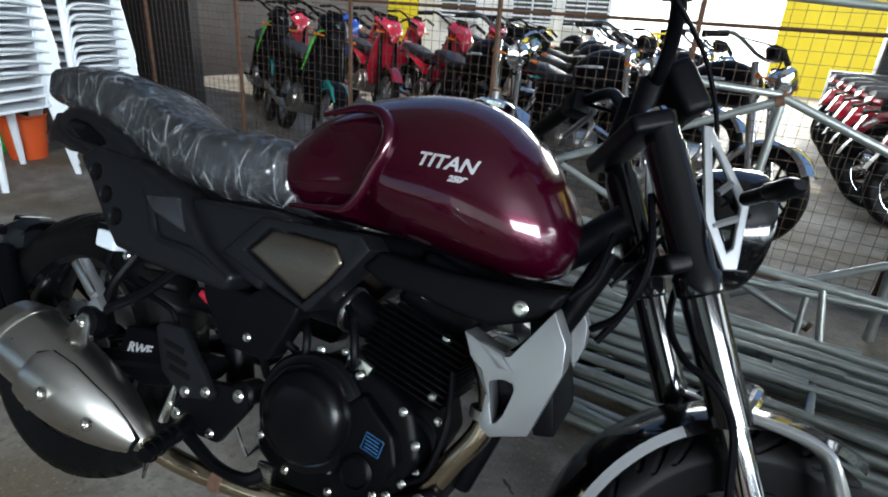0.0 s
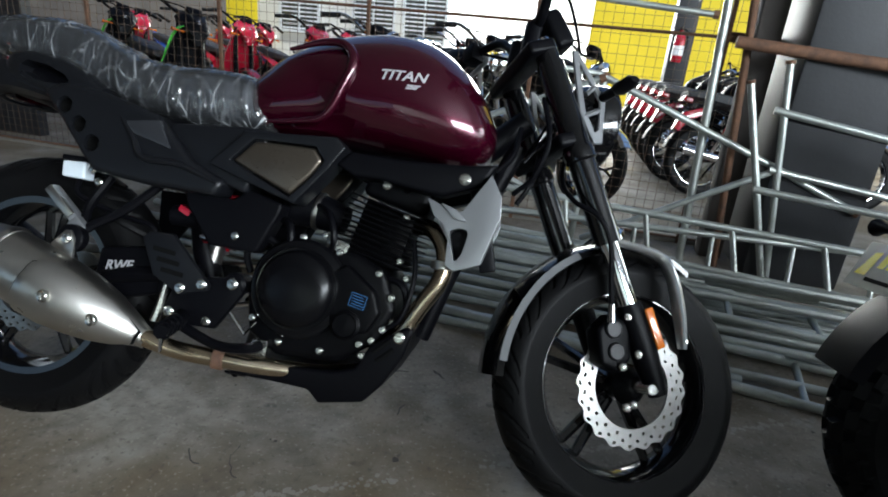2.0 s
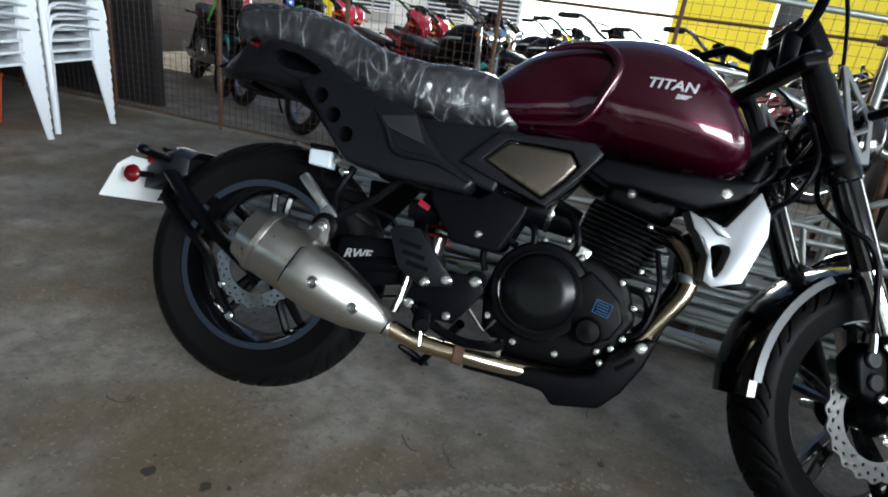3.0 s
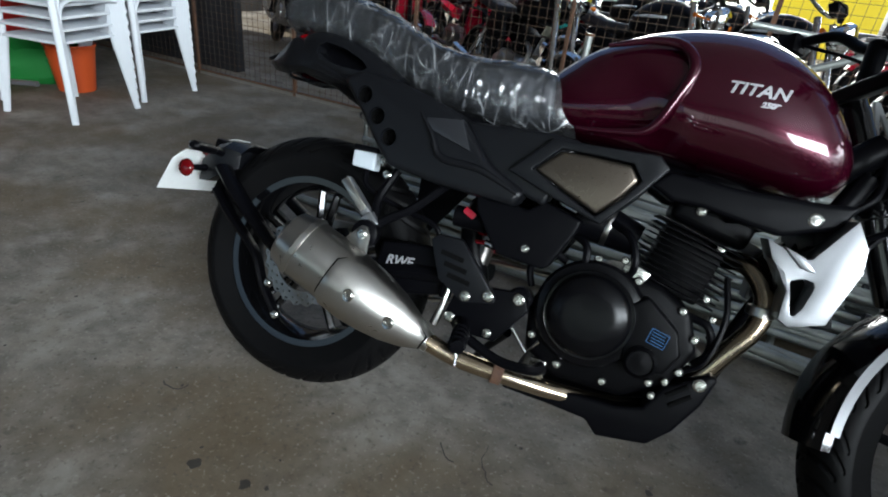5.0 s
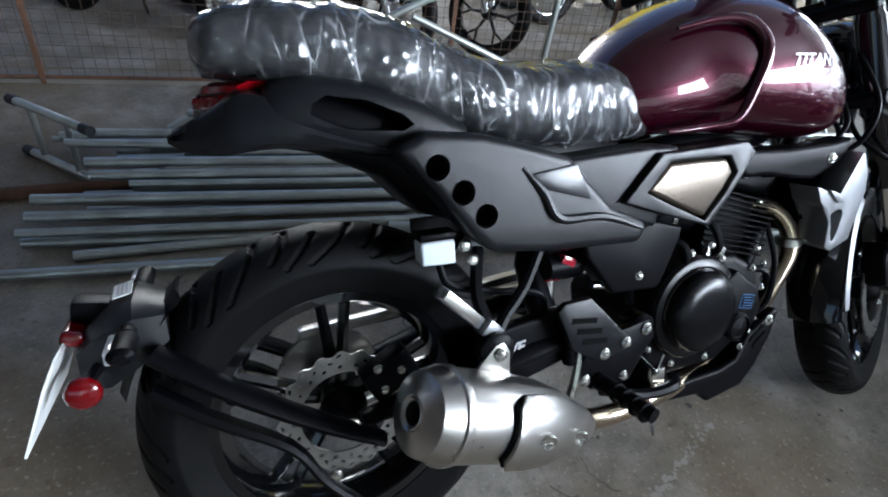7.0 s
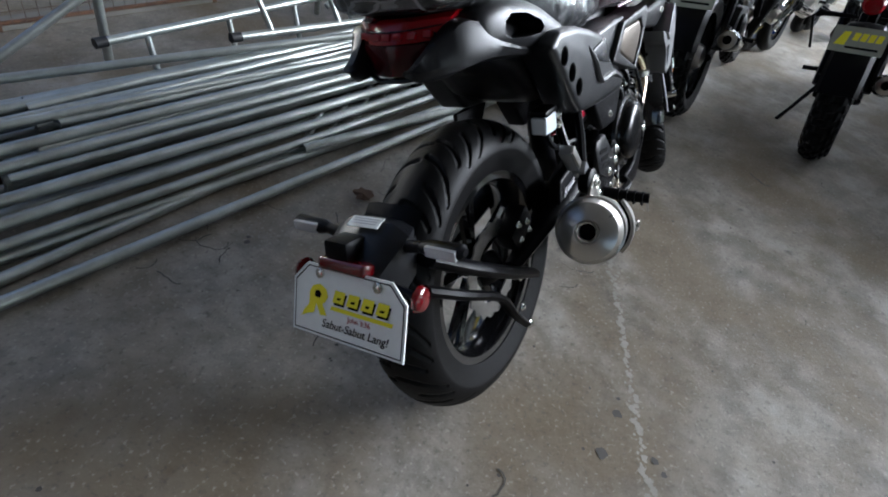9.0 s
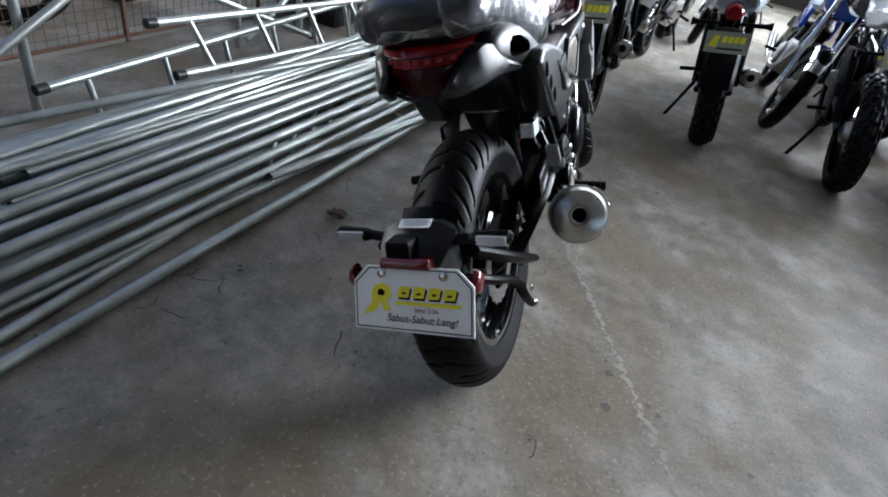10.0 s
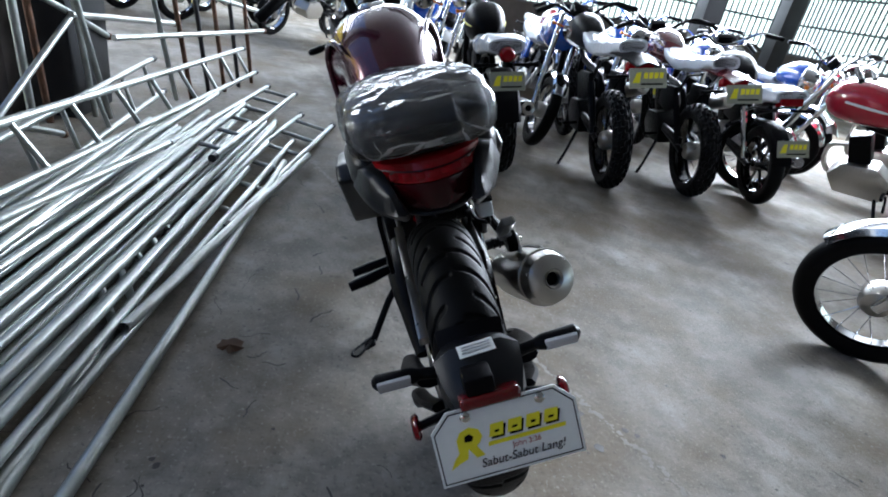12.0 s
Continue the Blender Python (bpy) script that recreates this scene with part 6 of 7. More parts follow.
# ---- stacks of white plastic chairs ----
def chair_stack(x, y, rz, n, group="stacked chairs"):
    base = None
    made = []
    for k in range(n):
        m = pose(x, y, 0.062 * k, 0, 0, rz) @ pose(0.0, 0.012 * k * 0, 0)
        if base is None:
            base = thing("plastic_chair", m, "white moulded plastic chair in a tall stack", "chair", group)
            seat_b = box((0, 0, 0.43), (0.40, 0.40, 0.018), (2, 0, 0), 0.008)
            part("seat", seat_b, WHITE, base)
            rings = []
            for z, yy, w in ((0.43, 0.19, 0.19), (0.60, 0.225, 0.20), (0.74, 0.255, 0.195), (0.80, 0.265, 0.16)):
                rings.append([(w * math.cos(a), yy + 0.05 * (abs(math.cos(a)) ** 2) * -1 + d, z) for a, d in [(math.pi * j / 8, 0.0) for j in range(9)] + [(math.pi * j / 8, 0.014) for j in range(8, -1, -1)]])
            part("backrest", loft(rings), WHITE, base)
            for sx in (-1, 1):
                part("armrest", tube([(sx * 0.215, 0.20, 0.62), (sx * 0.235, 0.02, 0.64), (sx * 0.225, -0.17, 0.62), (sx * 0.205, -0.20, 0.44)], [0.018, 0.02, 0.02, 0.016], 8, smooth=4, squash=0.5), WHITE, base)
                for sy in (-1, 1):
                    part("leg", tube([(sx * 0.19, sy * 0.185, 0.43), (sx * 0.235, sy * 0.235, 0.0)], [0.026, 0.018], 8, squash=0.6), WHITE, base)
        else:
            copy_thing(base, m)
    return base


chair_stack(-2.56, 1.12, 12, 13)
chair_stack(-2.74, 1.72, 8, 12)
bk = thing("bucket", pose(-3.0, 1.42, 0), "orange plastic bucket beside the chairs", "bucket")
part("body", lathe([(0.11, 0.0), (0.145, 0.28), (0.152, 0.285), (0.152, 0.30), (0.138, 0.295), (0.105, 0.02), (0.001, 0.02)], 24, "z"), ORANGE, bk)
part("handle", tube([(0.14, 0, 0.27), (0.1, 0, 0.16), (0, -0.06, 0.12), (-0.1, 0, 0.16), (-0.14, 0, 0.27)], 0.004, 6, smooth=4), ZINC, bk)
par = thing("folded_parasol", pose(-3.12, 0.74, 0.0, 0, 0, 25), "collapsed red and green fabric parasol lying behind the chairs", "parasol")
for k, (mt, nm, a0, a1) in enumerate(((REDPAINT_CLOTH, "red_cloth", 20, 120), (GREEN_CLOTH, "green_cloth", -25, 22), (REDPAINT_CLOTH, "red_cloth", 118, 165))):
    rings = []
    for i in range(9):
        u = i / 8
        ring = []
        for j in range(9):
            a = radians(a0 + (a1 - a0) * j / 8)
            rr_ = (0.08 + 0.62 * math.sin(u * math.pi * 0.52)) * (1 + 0.05 * math.sin(j * 2.1 + k))
            ring.append((0.62 * u - 0.25 + 0.05 * math.sin(j + i), rr_ * math.cos(a), 0.02 + max(0.0, rr_ * math.sin(a) * 0.95 + 0.10) ))
        rings.append(ring + [(x - 0.01, y * 0.985, max(0.005, z - 0.012)) for x, y, z in ring[::-1]])
    part(nm, loft(rings), mt, par)
part("pole", tube([(-0.6, 0, 0.12), (0.55, 0, 0.16)], 0.016, 10), ALU, par)

# dead leaf and grit on the floor
lf = thing("dry_leaf", pose(0.362, 0.72, 0.004, 0, 0, 30), "curled dry brown leaf on the floor", "leaf")
LEAF = mat("dry leaf", (0.09, 0.045, 0.02), 0.85, noise_scale=60, noise_amount=0.8)
lb = bmesh.new()
rl = random.Random(3)
ctr = lb.verts.new((0, 0, 0.012))
rim = [lb.verts.new((rr * math.cos(a), rr * math.sin(a), rl.uniform(0.0, 0.014))) for a, rr in [(k * 2 * math.pi / 16, rl.uniform(0.022, 0.045)) for k in range(16)]]
for k in range(16):
    lb.faces.new((ctr, rim[k], rim[(k + 1) % 16]))
lo_ = part("blade", lb, LEAF, lf)
SPOT = mat("dark oil spot", (0.06, 0.053, 0.045), 0.6, noise_scale=40, noise_amount=0.5)
sb = bmesh.new()
rs = random.Random(8)
def blot(x, y, r):
    vs = [sb.verts.new((x + r * rs.uniform(0.6, 1.2) * math.cos(a), y + r * rs.uniform(0.6, 1.2) * math.sin(a), 0.0012)) for a in [k * math.pi / 5 for k in range(10)]]
    sb.faces.new(vs)
for x, y, r in ((-0.288, -0.555, 0.012), (-0.30, -0.52, 0.007), (0.075, -0.334, 0.016), (0.206, -0.315, 0.014), (0.985, 0.142, 0.010), (0.076, -0.712, 0.009), (-0.067, 0.769, 0.010), (-0.05, 0.785, 0.007), (0.15, -0.44, 0.010), (0.13, -0.47, 0.008), (-0.38, -0.70, 0.010), (0.25, -0.30, 0.006)):
    blot(x, y, r)
for k in range(150):
    blot(rs.uniform(-1.6, 2.2), rs.uniform(-1.6, 1.0), rs.uniform(0.002, 0.006))
# short wandering cracks and dirt lines
for k in range(70):
    x, y, a = rs.uniform(-0.4, 1.9), rs.uniform(0.35, 1.35), rs.uniform(0, 6.28)
    if k % 3 == 0:
        x, y = rs.uniform(-1.5, 2.2), rs.uniform(-1.7, 0.4)
    w, side = rs.uniform(0.0012, 0.0030), []
    for i in range(rs.randint(5, 11)):
        side.append((sb.verts.new((x - w * math.sin(a), y + w * math.cos(a), 0.0016)), sb.verts.new((x + w * math.sin(a), y - w * math.cos(a), 0.0016))))
        a += rs.uniform(-0.7, 0.7)
        x, y = x + 0.014 * math.cos(a), y + 0.014 * math.sin(a)
        w = max(0.0006, w * rs.uniform(0.7, 1.25))
    for (p, q), (u, v) in zip(side, side[1:]):
        sb.faces.new((p, q, v, u))
tagged(part("floor_spots", sb, SPOT), "small dark oil spots, grit and cracks on the concrete", "spots", kind="stuff")


# ---- the other motorcycles ----
def spoked_wheel(parent, name, centre, radius, half, tread, label="black spoked wheel", rim_mat=None, count=20, m=None):
    rim_r = radius - 0.075
    rim = part(name, lathe([(rim_r - 0.012, -half * 0.5), (rim_r + 0.006, -half * 0.55), (rim_r + 0.008, -half * 0.4), (rim_r - 0.012, 0), (rim_r + 0.008, half * 0.4), (rim_r + 0.006, half * 0.55), (rim_r - 0.012, half * 0.5)], 48, closed=True), rim_mat or CHROME, parent, label, Matrix.Translation(centre))
    key = ("tyre", radius, half, tread)
    if key not in SHARED:
        SHARED[key] = tyre_mesh(radius, half, tread, 208 if tread == "knob" else 72, 24 if tread == "knob" else 14)
    mesh_part("tyre", SHARED[key], rim)
    part("hub", lathe([(0.012, -0.075), (0.05, -0.06), (0.062, -0.035), (0.062, 0.035), (0.05, 0.06), (0.012, 0.075)], 20), STEEL, rim)
    sp = None
    for k in range(count):
        a = 2 * math.pi * k / count
        m_ = Matrix.Rotation(a, 4, "Y")
        if sp is None:
            sp = part("spoke", tube([(0.05, 0.03, 0.02), (rim_r, 0, 0)], 0.0018, 4), CHROME, rim, "", m_)
        else:
            again(sp, rim, m_ @ Matrix.Diagonal((1, -1 if k % 2 else 1, -1 if k % 2 else 1, 1)))
    return rim


def alloy_wheel(parent, name, centre, radius, half, rim_mat, tread="plain", spokes=6, label="alloy wheel"):
    rim_r = radius - 0.075
    rim = part(name, lathe([(rim_r - 0.016, -half * 0.5), (rim_r + 0.006, -half * 0.55), (rim_r + 0.008, -half * 0.4), (rim_r - 0.016, 0), (rim_r + 0.008, half * 0.4), (rim_r + 0.006, half * 0.55), (rim_r - 0.016, half * 0.5)], 48, closed=True), rim_mat, parent, label, Matrix.Translation(centre))
    key = ("tyre", radius, half, tread)
    if key not in SHARED:
        SHARED[key] = tyre_mesh(radius, half, tread, 72, 14)
    mesh_part("tyre", SHARED[key], rim)
    part("hub", lathe([(0.012, -0.06), (0.04, -0.05), (0.045, 0.05), (0.012, 0.06)], 16), rim_mat, rim)
    sp = None
    for k in range(spokes):
        m_ = Matrix.Rotation(2 * math.pi * k / spokes, 4, "Y")
        if sp is None:
            b = tube([(0.04, 0, 0.0), (rim_r * 0.6, 0, 0.0), (rim_r - 0.01, 0, 0.04)], [0.013, 0.010, 0.008], 6)
            tube([(rim_r * 0.6, 0, 0.0), (rim_r - 0.01, 0, -0.04)], [0.010, 0.008], 6, bm=b)
            sp = part("spoke", b, rim_mat, rim, "", m_)
        else:
            again(sp, rim, m_)
    return rim


def small_plate(parent, m, w=0.10):
    b = box((0, 0, 0), (2 * w, w * 1.05, 0.003))
    p = part("dealer_plate", b, OLD_PLATE, parent, "pale dealer plate with yellow logo", m, smooth=False)
    flat("logo_swoosh", [(-0.85 * w, -0.25 * w), (-0.6 * w, 0.3 * w), (-0.35 * w, 0.32 * w), (-0.45 * w, -0.25 * w)], YELLOW_INK, 0.0022, p)
    for k in range(4):
        x = (-0.25 + 0.28 * k) * w
        flat("logo_bar", [(x, -0.02 * w), (x + 0.22 * w, -0.02 * w), (x + 0.27 * w, 0.3 * w), (x + 0.05 * w, 0.3 * w)], YELLOW_INK, 0.0022, p)
    flat("print_bar", [(-0.4 * w, -0.36 * w), (0.8 * w, -0.36 * w), (0.8 * w, -0.27 * w), (-0.4 * w, -0.27 * w)], INK_AND_SHADE, 0.0022, p)
    return p


def bent_seat(pts, w, thick, grow=0.0):
    rings = []
    for x, z, ww, tt in spline([(*p, w_, t_) for p, w_, t_ in zip(pts, w, thick)], 4):
        ring = []
        for k in range(16):
            a = 2 * math.pi * k / 16
            c, s_ = math.cos(a), math.sin(a)
            ring.append((x, math.copysign(abs(c) ** 0.6, c) * (ww + grow), z - tt / 2 + math.copysign(abs(s_) ** 0.6, s_) * (tt / 2 + grow)))
        rings.append(ring)
    return loft(rings)


def moto(style, m, paint, label, group, wrapped=False, seat_mat=None, rim_mat=None, plate=True, steer=0.0):
    """style: scrambler, dirt, street or underbone; origin under the rear axle, x ahead."""
    t = thing("motorcycle", m, label, "motorcycle", group)
    dirt, scr, und = style == "dirt", style == "scrambler", style == "underbone"
    wb = 1.36 if dirt else 1.32 if scr else 1.22 if und else 1.28
    rr = 0.32 if dirt else 0.31 if scr else 0.285
    rf = 0.345 if dirt else 0.32 if scr else 0.285
    hw = 0.064 if dirt else 0.070 if scr else 0.045
    sz = 0.90 if dirt else 0.80 if scr else 0.77
    if und or rim_mat is not None:
        alloy_wheel(t, "rear_wheel", (0, 0, rr), rr, hw, rim_mat or ALU)
        alloy_wheel(t, "front_wheel", (wb, 0, rf), rf, 0.042, rim_mat or ALU)
    else:
        spoked_wheel(t, "rear_wheel", (0, 0, rr), rr, hw, "knob" if dirt or scr else "plain", rim_mat=GLOSS if dirt or scr else CHROME)
        spoked_wheel(t, "front_wheel", (wb, 0, rf), rf, 0.045, "knob" if dirt or scr else "plain", rim_mat=GLOSS if dirt or scr else CHROME)
    # frame, swing arm, engine
    part("frame", tube([(wb - 0.33, 0, 0.86), (wb - 0.55, 0, 0.72), (0.35, 0, 0.66), (0.30, 0, 0.42)], 0.024, 8, smooth=3), BLACK, t)
    for s in (-1, 1):
        part("swing_arm", tube([(0, s * 0.085, rr), (0.42, s * 0.075, rr + 0.07)], [0.018, 0.026], 8), BLACK, t)
        part("shock", tube([(0.03, s * 0.105, rr + 0.04), (0.20, s * 0.105, 0.66)], [0.020, 0.024], 8), CHROME if style == "street" else BLACK, t)
        part("fork_leg", tube([(wb, s * 0.085, rf), (wb - 0.13, s * 0.085, rf + 0.28), (wb - 0.30, s * 0.085, 0.98)], [0.022, 0.026, 0.020], 10), CHROME if style == "street" else BLACK, t)
        part("subframe", tube([(0.30, s * 0.09, 0.60), (0.05, s * 0.10, sz - 0.08), (-0.12, s * 0.09, sz - 0.05)], 0.011, 6), BLACK, t)
        part("footpeg", tube([(0.42, s * 0.12, 0.34), (0.42, s * 0.22, 0.335)], 0.012, 8), BLACK, t)
    e = part("engine", prism([(0.42, 0.26), (0.40, 0.40), (0.52, 0.48), (0.72, 0.46), (0.78, 0.36), (0.70, 0.25)], -0.11, 0.11, 0.02, seg=2), ENGINE if dirt or scr else STEEL, t)
    part("cylinder", box((0.66, 0, 0.56), (0.13, 0.13, 0.20), (0, 20, 0), 0.012), ENGINE, e)
    part("engine_cover", lathe([(0.085, -0.10), (0.085, -0.128), (0.06, -0.14), (0.001, -0.142)], 24, m=Matrix.Translation((0.55, 0, 0.36))), ENGINE if dirt or scr else STEEL, e)
    # exhaust
    if scr or dirt:
        z1 = 0.42 if scr else 0.66
        x1 = -0.10 if scr else -0.02
        mx = part("muffler", tube([(0.34, -0.145, z1 - 0.10), (0.26, -0.15, z1 - 0.07), (x1 + 0.02, -0.165, z1), (x1, -0.166, z1 + 0.005)], [0.022, 0.047, 0.050, 0.042], 18), GLOSS if scr else STEEL, t, "short muffler")
        part("muffler_tip", lathe([(0.018, 0.01), (0.022, -0.012), (0.040, -0.006), (0.044, 0.02)], 20, "x", Matrix.Translation((x1, -0.166, z1 + 0.005)) @ pose(0, 0, 0, 0, 17, 0)), STEEL, mx)
        # the tip's dark inside is a flat black disc
        part("tip_shade", lathe([(0.001, -0.010), (0.018, -0.010), (0.018, -0.006)], 16, "x", Matrix.Translation((x1, -0.166, z1 + 0.005)) @ pose(0, 0, 0, 0, 17, 0)), INK_AND_SHADE, mx)
    else:
        part("muffler", tube([(0.60, -0.12, 0.26), (0.30, -0.14, 0.27), (-0.20, -0.155, 0.36)], [0.020, 0.034, 0.036], 14), CHROME, t, "chromed muffler")
    part("header", tube([(0.72, -0.03, 0.56), (0.84, -0.06, 0.50), (0.80, -0.10, 0.32), (0.55, -0.13, 0.26), (0.32, -0.145, 0.32)], 0.018, 8, smooth=4), STEEL, t)
    # seat, tail, lamp
    if und:
        pts, w, th = [(-0.18, 0.80), (0.0, 0.81), (0.25, 0.77), (0.48, 0.74)], [0.09, 0.125, 0.125, 0.08], [0.05, 0.09, 0.09, 0.06]
    elif dirt:
        pts, w, th = [(-0.22, 0.955), (0.05, 0.93), (0.40, 0.90), (0.72, 0.94)], [0.07, 0.09, 0.09, 0.06], [0.05, 0.08, 0.08, 0.05]
    else:
        pts, w, th = [(-0.20, 0.83), (-0.02, 0.84), (0.28, 0.79), (0.52, 0.79)], [0.09, 0.125, 0.125, 0.085], [0.06, 0.10, 0.09, 0.06]
    st = part("seat", bent_seat(pts, w, th), seat_mat or VINYL, t, "black vinyl seat")
    if wrapped:
        wb_ = bent_seat(pts, w, th, 0.012)
        for v in wb_.verts:
            v.co += Vector((0, 0.008, 0.012)) * noise.noise(v.co * 22)
        part("plastic_wrap", wb_, BAG, st, "crinkled whitish plastic wrap")
    if dirt:
        part("rear_fender", loft([[(x, y * ww, z - 0.02 * abs(y)) for y in (-1, -0.5, 0, 0.5, 1)] + [(x, y * ww, z - 0.008 - 0.02 * abs(y)) for y in (1, 0.5, 0, -0.5, -1)] for x, z, ww in ((0.10, 0.89, 0.08), (-0.15, 0.905, 0.085), (-0.38, 0.90, 0.075), (-0.50, 0.88, 0.06))]), paint, t, "thin rear fender")
        part("front_fender", loft([[(x, y * ww, z - 0.02 * abs(y)) for y in (-1, -0.5, 0, 0.5, 1)] + [(x, y * ww, z - 0.008 - 0.02 * abs(y)) for y in (1, 0.5, 0, -0.5, -1)] for x, z, ww in ((wb - 0.42, 0.84, 0.06), (wb - 0.1, 0.80, 0.075), (wb + 0.25, 0.755, 0.06))]), paint, t, "high front fender")
    else:
        for nm, cx, rad, a0, a1 in (("rear_fender", 0.0, rr + 0.035, 60, 165), ("front_fender", wb, rf + 0.03, 35, 165)):
            rings = []
            cz = rr if cx == 0 else rf
            for ang in np.linspace(a0, a1, 16):
                a = radians(ang)
                rings.append([(cx + r_ * math.cos(a), y * (hw + 0.015), cz + r_ * math.sin(a)) for y, r_ in ((-1, rad - 0.03), (-0.8, rad - 0.006), (0, rad), (0.8, rad - 0.006), (1, rad - 0.03), (0.8, rad - 0.01), (0, rad - 0.005), (-0.8, rad - 0.01))])
            part(nm, loft(rings), (CHROME if style == "street" else paint) if nm == "front_fender" else BLACK, t, "curved fender")
    lx, lz = (-0.42, 0.84) if dirt else (-0.24, 0.76)
    if scr:
        tl = part("tail_lamp", lathe([(0.001, -0.055), (0.030, -0.05), (0.042, -0.035), (0.044, -0.01)], 24, "x", Matrix.Translation((lx + 0.02, 0, lz))), RED, t, "round red tail lamp")
        part("lamp_shell", lathe([(0.046, -0.012), (0.047, 0.03), (0.03, 0.06), (0.001, 0.065)], 24, "x", Matrix.Translation((lx + 0.02, 0, lz))), BLACK, tl)
        part("lower_reflector", box((lx - 0.02, 0, 0.50), (0.02, 0.11, 0.03), (0, 0, 0), 0.005), RED, t, "red oblong reflector")
        part("plate_stay", tube([(0.0, 0, 0.60), (lx - 0.02, 0, 0.58)], 0.014, 6), BLACK, t)
        for s in (-1, 1):
            part("rear_indicator", tube([(lx + 0.04, s * 0.04, 0.70), (lx + 0.04, s * 0.16, 0.70), (lx + 0.04, s * 0.19, 0.70)], [0.008, 0.012, 0.022], 10), BLACK, t)
    else:
        part("tail_lamp", box((lx + 0.06, 0, lz - 0.0), (0.07, 0.15, 0.05), (0, 15, 0), 0.012, seg=3), RED, t, "red tail lamp")
        for s in (-1, 1):
            part("rear_indicator", tube([(lx + 0.10, s * 0.04, lz - 0.06), (lx + 0.08, s * 0.15, lz - 0.06), (lx + 0.08, s * 0.18, lz - 0.06)], [0.008, 0.010, 0.020], 10), BLACK, t)
    if plate:
        pz, pxx = (0.80, -0.52) if dirt else (0.62, -0.27) if scr else (0.50, -0.36)
        small_plate(t, pose(pxx, 0, pz, 0, 0, 0) @ pose(0, 0, 0, 68, 0, -90), 0.10)
        part("plate_stay", tube([(pxx + 0.01, 0, pz), (pxx + 0.22, 0, pz + 0.02)], 0.012, 6), BLACK, t)
    # tank or leg shield, lamp, bars
    if und:
        rings = [[(x + 0.03 * abs(y), y * ww, z) for y in (-1, -0.6, 0, 0.6, 1)] + [(x - 0.05, y * ww * 0.9, z) for y in (1, 0.6, 0, -0.6, -1)] for x, z, ww in ((0.84, 0.36, 0.10), (0.92, 0.52, 0.17), (0.93, 0.70, 0.16), (0.94, 0.84, 0.12), (0.96, 0.95, 0.10))]
        part("leg_shield", loft(rings), paint, t, "painted leg shield")
        part("tail_cover", loft([[(x, y * ww, z + q) for y, q in ((-1, 0.0), (-0.8, 0.05), (0.8, 0.05), (1, 0.0), (0.8, -0.05), (-0.8, -0.05))] for x, z, ww in ((-0.28, 0.78, 0.05), (-0.05, 0.72, 0.11), (0.25, 0.64, 0.12), (0.45, 0.58, 0.09))]), paint, t)
        part("front_cowl", loft([[(x, y * ww, z + q) for y, q in ((-1, 0.0), (-0.6, 0.06), (0.6, 0.06), (1, 0.0), (0.6, -0.06), (-0.6, -0.06))] for x, z, ww in ((0.86, 1.00, 0.10), (0.98, 0.99, 0.13), (1.09, 0.93, 0.09), (1.13, 0.88, 0.04))]), paint, t, "pointed front cowl")
        part("headlight", lathe([(0.07, -0.02), (0.07, 0.0), (0.05, 0.02), (0.001, 0.03)], 20, "x", Matrix.Translation((1.08, 0, 0.93))), GLASS, t, "clear headlight")
    else:
        rows = [(0.46, 0.80, 0.83, 0.05), (0.52, 0.74, 0.90, 0.10), (0.66, 0.72, 0.97, 0.135), (0.80, 0.71, 0.985, 0.14), (0.92, 0.73, 0.95, 0.12), (0.98, 0.80, 0.88, 0.06)]
        if dirt:
            rows = [(a + 0.10, b + 0.08, c + 0.06, d * 0.75) for a, b, c, d in rows]
        rings = [[(x, math.copysign(abs(math.cos(q)) ** 0.75, math.cos(q)) * ww, zb + (zt - zb) * (0.5 + 0.5 * math.copysign(abs(math.sin(q)) ** 0.8, math.sin(q)))) for q in [2 * math.pi * k / 20 for k in range(20)]] for x, zb, zt, ww in spline(rows, 3)]
        tk = part("tank", loft(rings), paint, t, "painted fuel tank")
        for s in (-1, 1):
            part("side_cover", prism([(0.18, 0.58), (0.20, 0.72), (0.45, 0.70), (0.48, 0.56), (0.32, 0.52)], s * 0.09, s * 0.125, 0.012, seg=2), paint if style == "street" else BLACK, t)
            part("tank_stripe", tube([(0.56, s * 0.118, 0.84), (0.70, s * 0.137, 0.85), (0.86, s * 0.136, 0.86)], [0.003, 0.010, 0.008], 6, smooth=3), YELLOW_INK if scr else WHITE, tk)
        part("headlight", lathe([(0.001, -0.08), (0.06, -0.06), (0.085, 0.0), (0.088, 0.03), (0.06, 0.045), (0.001, 0.055)], 24, "x", Matrix.Translation((wb - 0.15, 0, 0.90))), CHROME if style == "street" else BLACK, t, "round headlight")
    hx = wb - 0.40
    part("handlebar", tube([(hx - 0.06, -0.37, 1.06), (hx, -0.22, 1.10), (hx + 0.09, -0.07, 1.02), (hx + 0.09, 0.07, 1.02), (hx, 0.22, 1.10), (hx - 0.06, 0.37, 1.06)], 0.012, 8, smooth=4), CHROME if style == "street" else BLACK, t)
    for s in (-1, 1):
        part("grip", tube([(hx - 0.01, s * 0.25, 1.09), (hx - 0.065, s * 0.38, 1.058)], 0.018, 10), RUBBER, t)
        part("front_indicator", tube([(hx + 0.22, s * 0.08, 0.90), (hx + 0.22, s * 0.14, 0.90), (hx + 0.22, s * 0.17, 0.90)], [0.007, 0.008, 0.016], 8), AMBER, t)
    part("instrument", box((hx + 0.14, 0, 1.05), (0.06, 0.12, 0.07), (0, -30, 0), 0.014), BLACK, t)
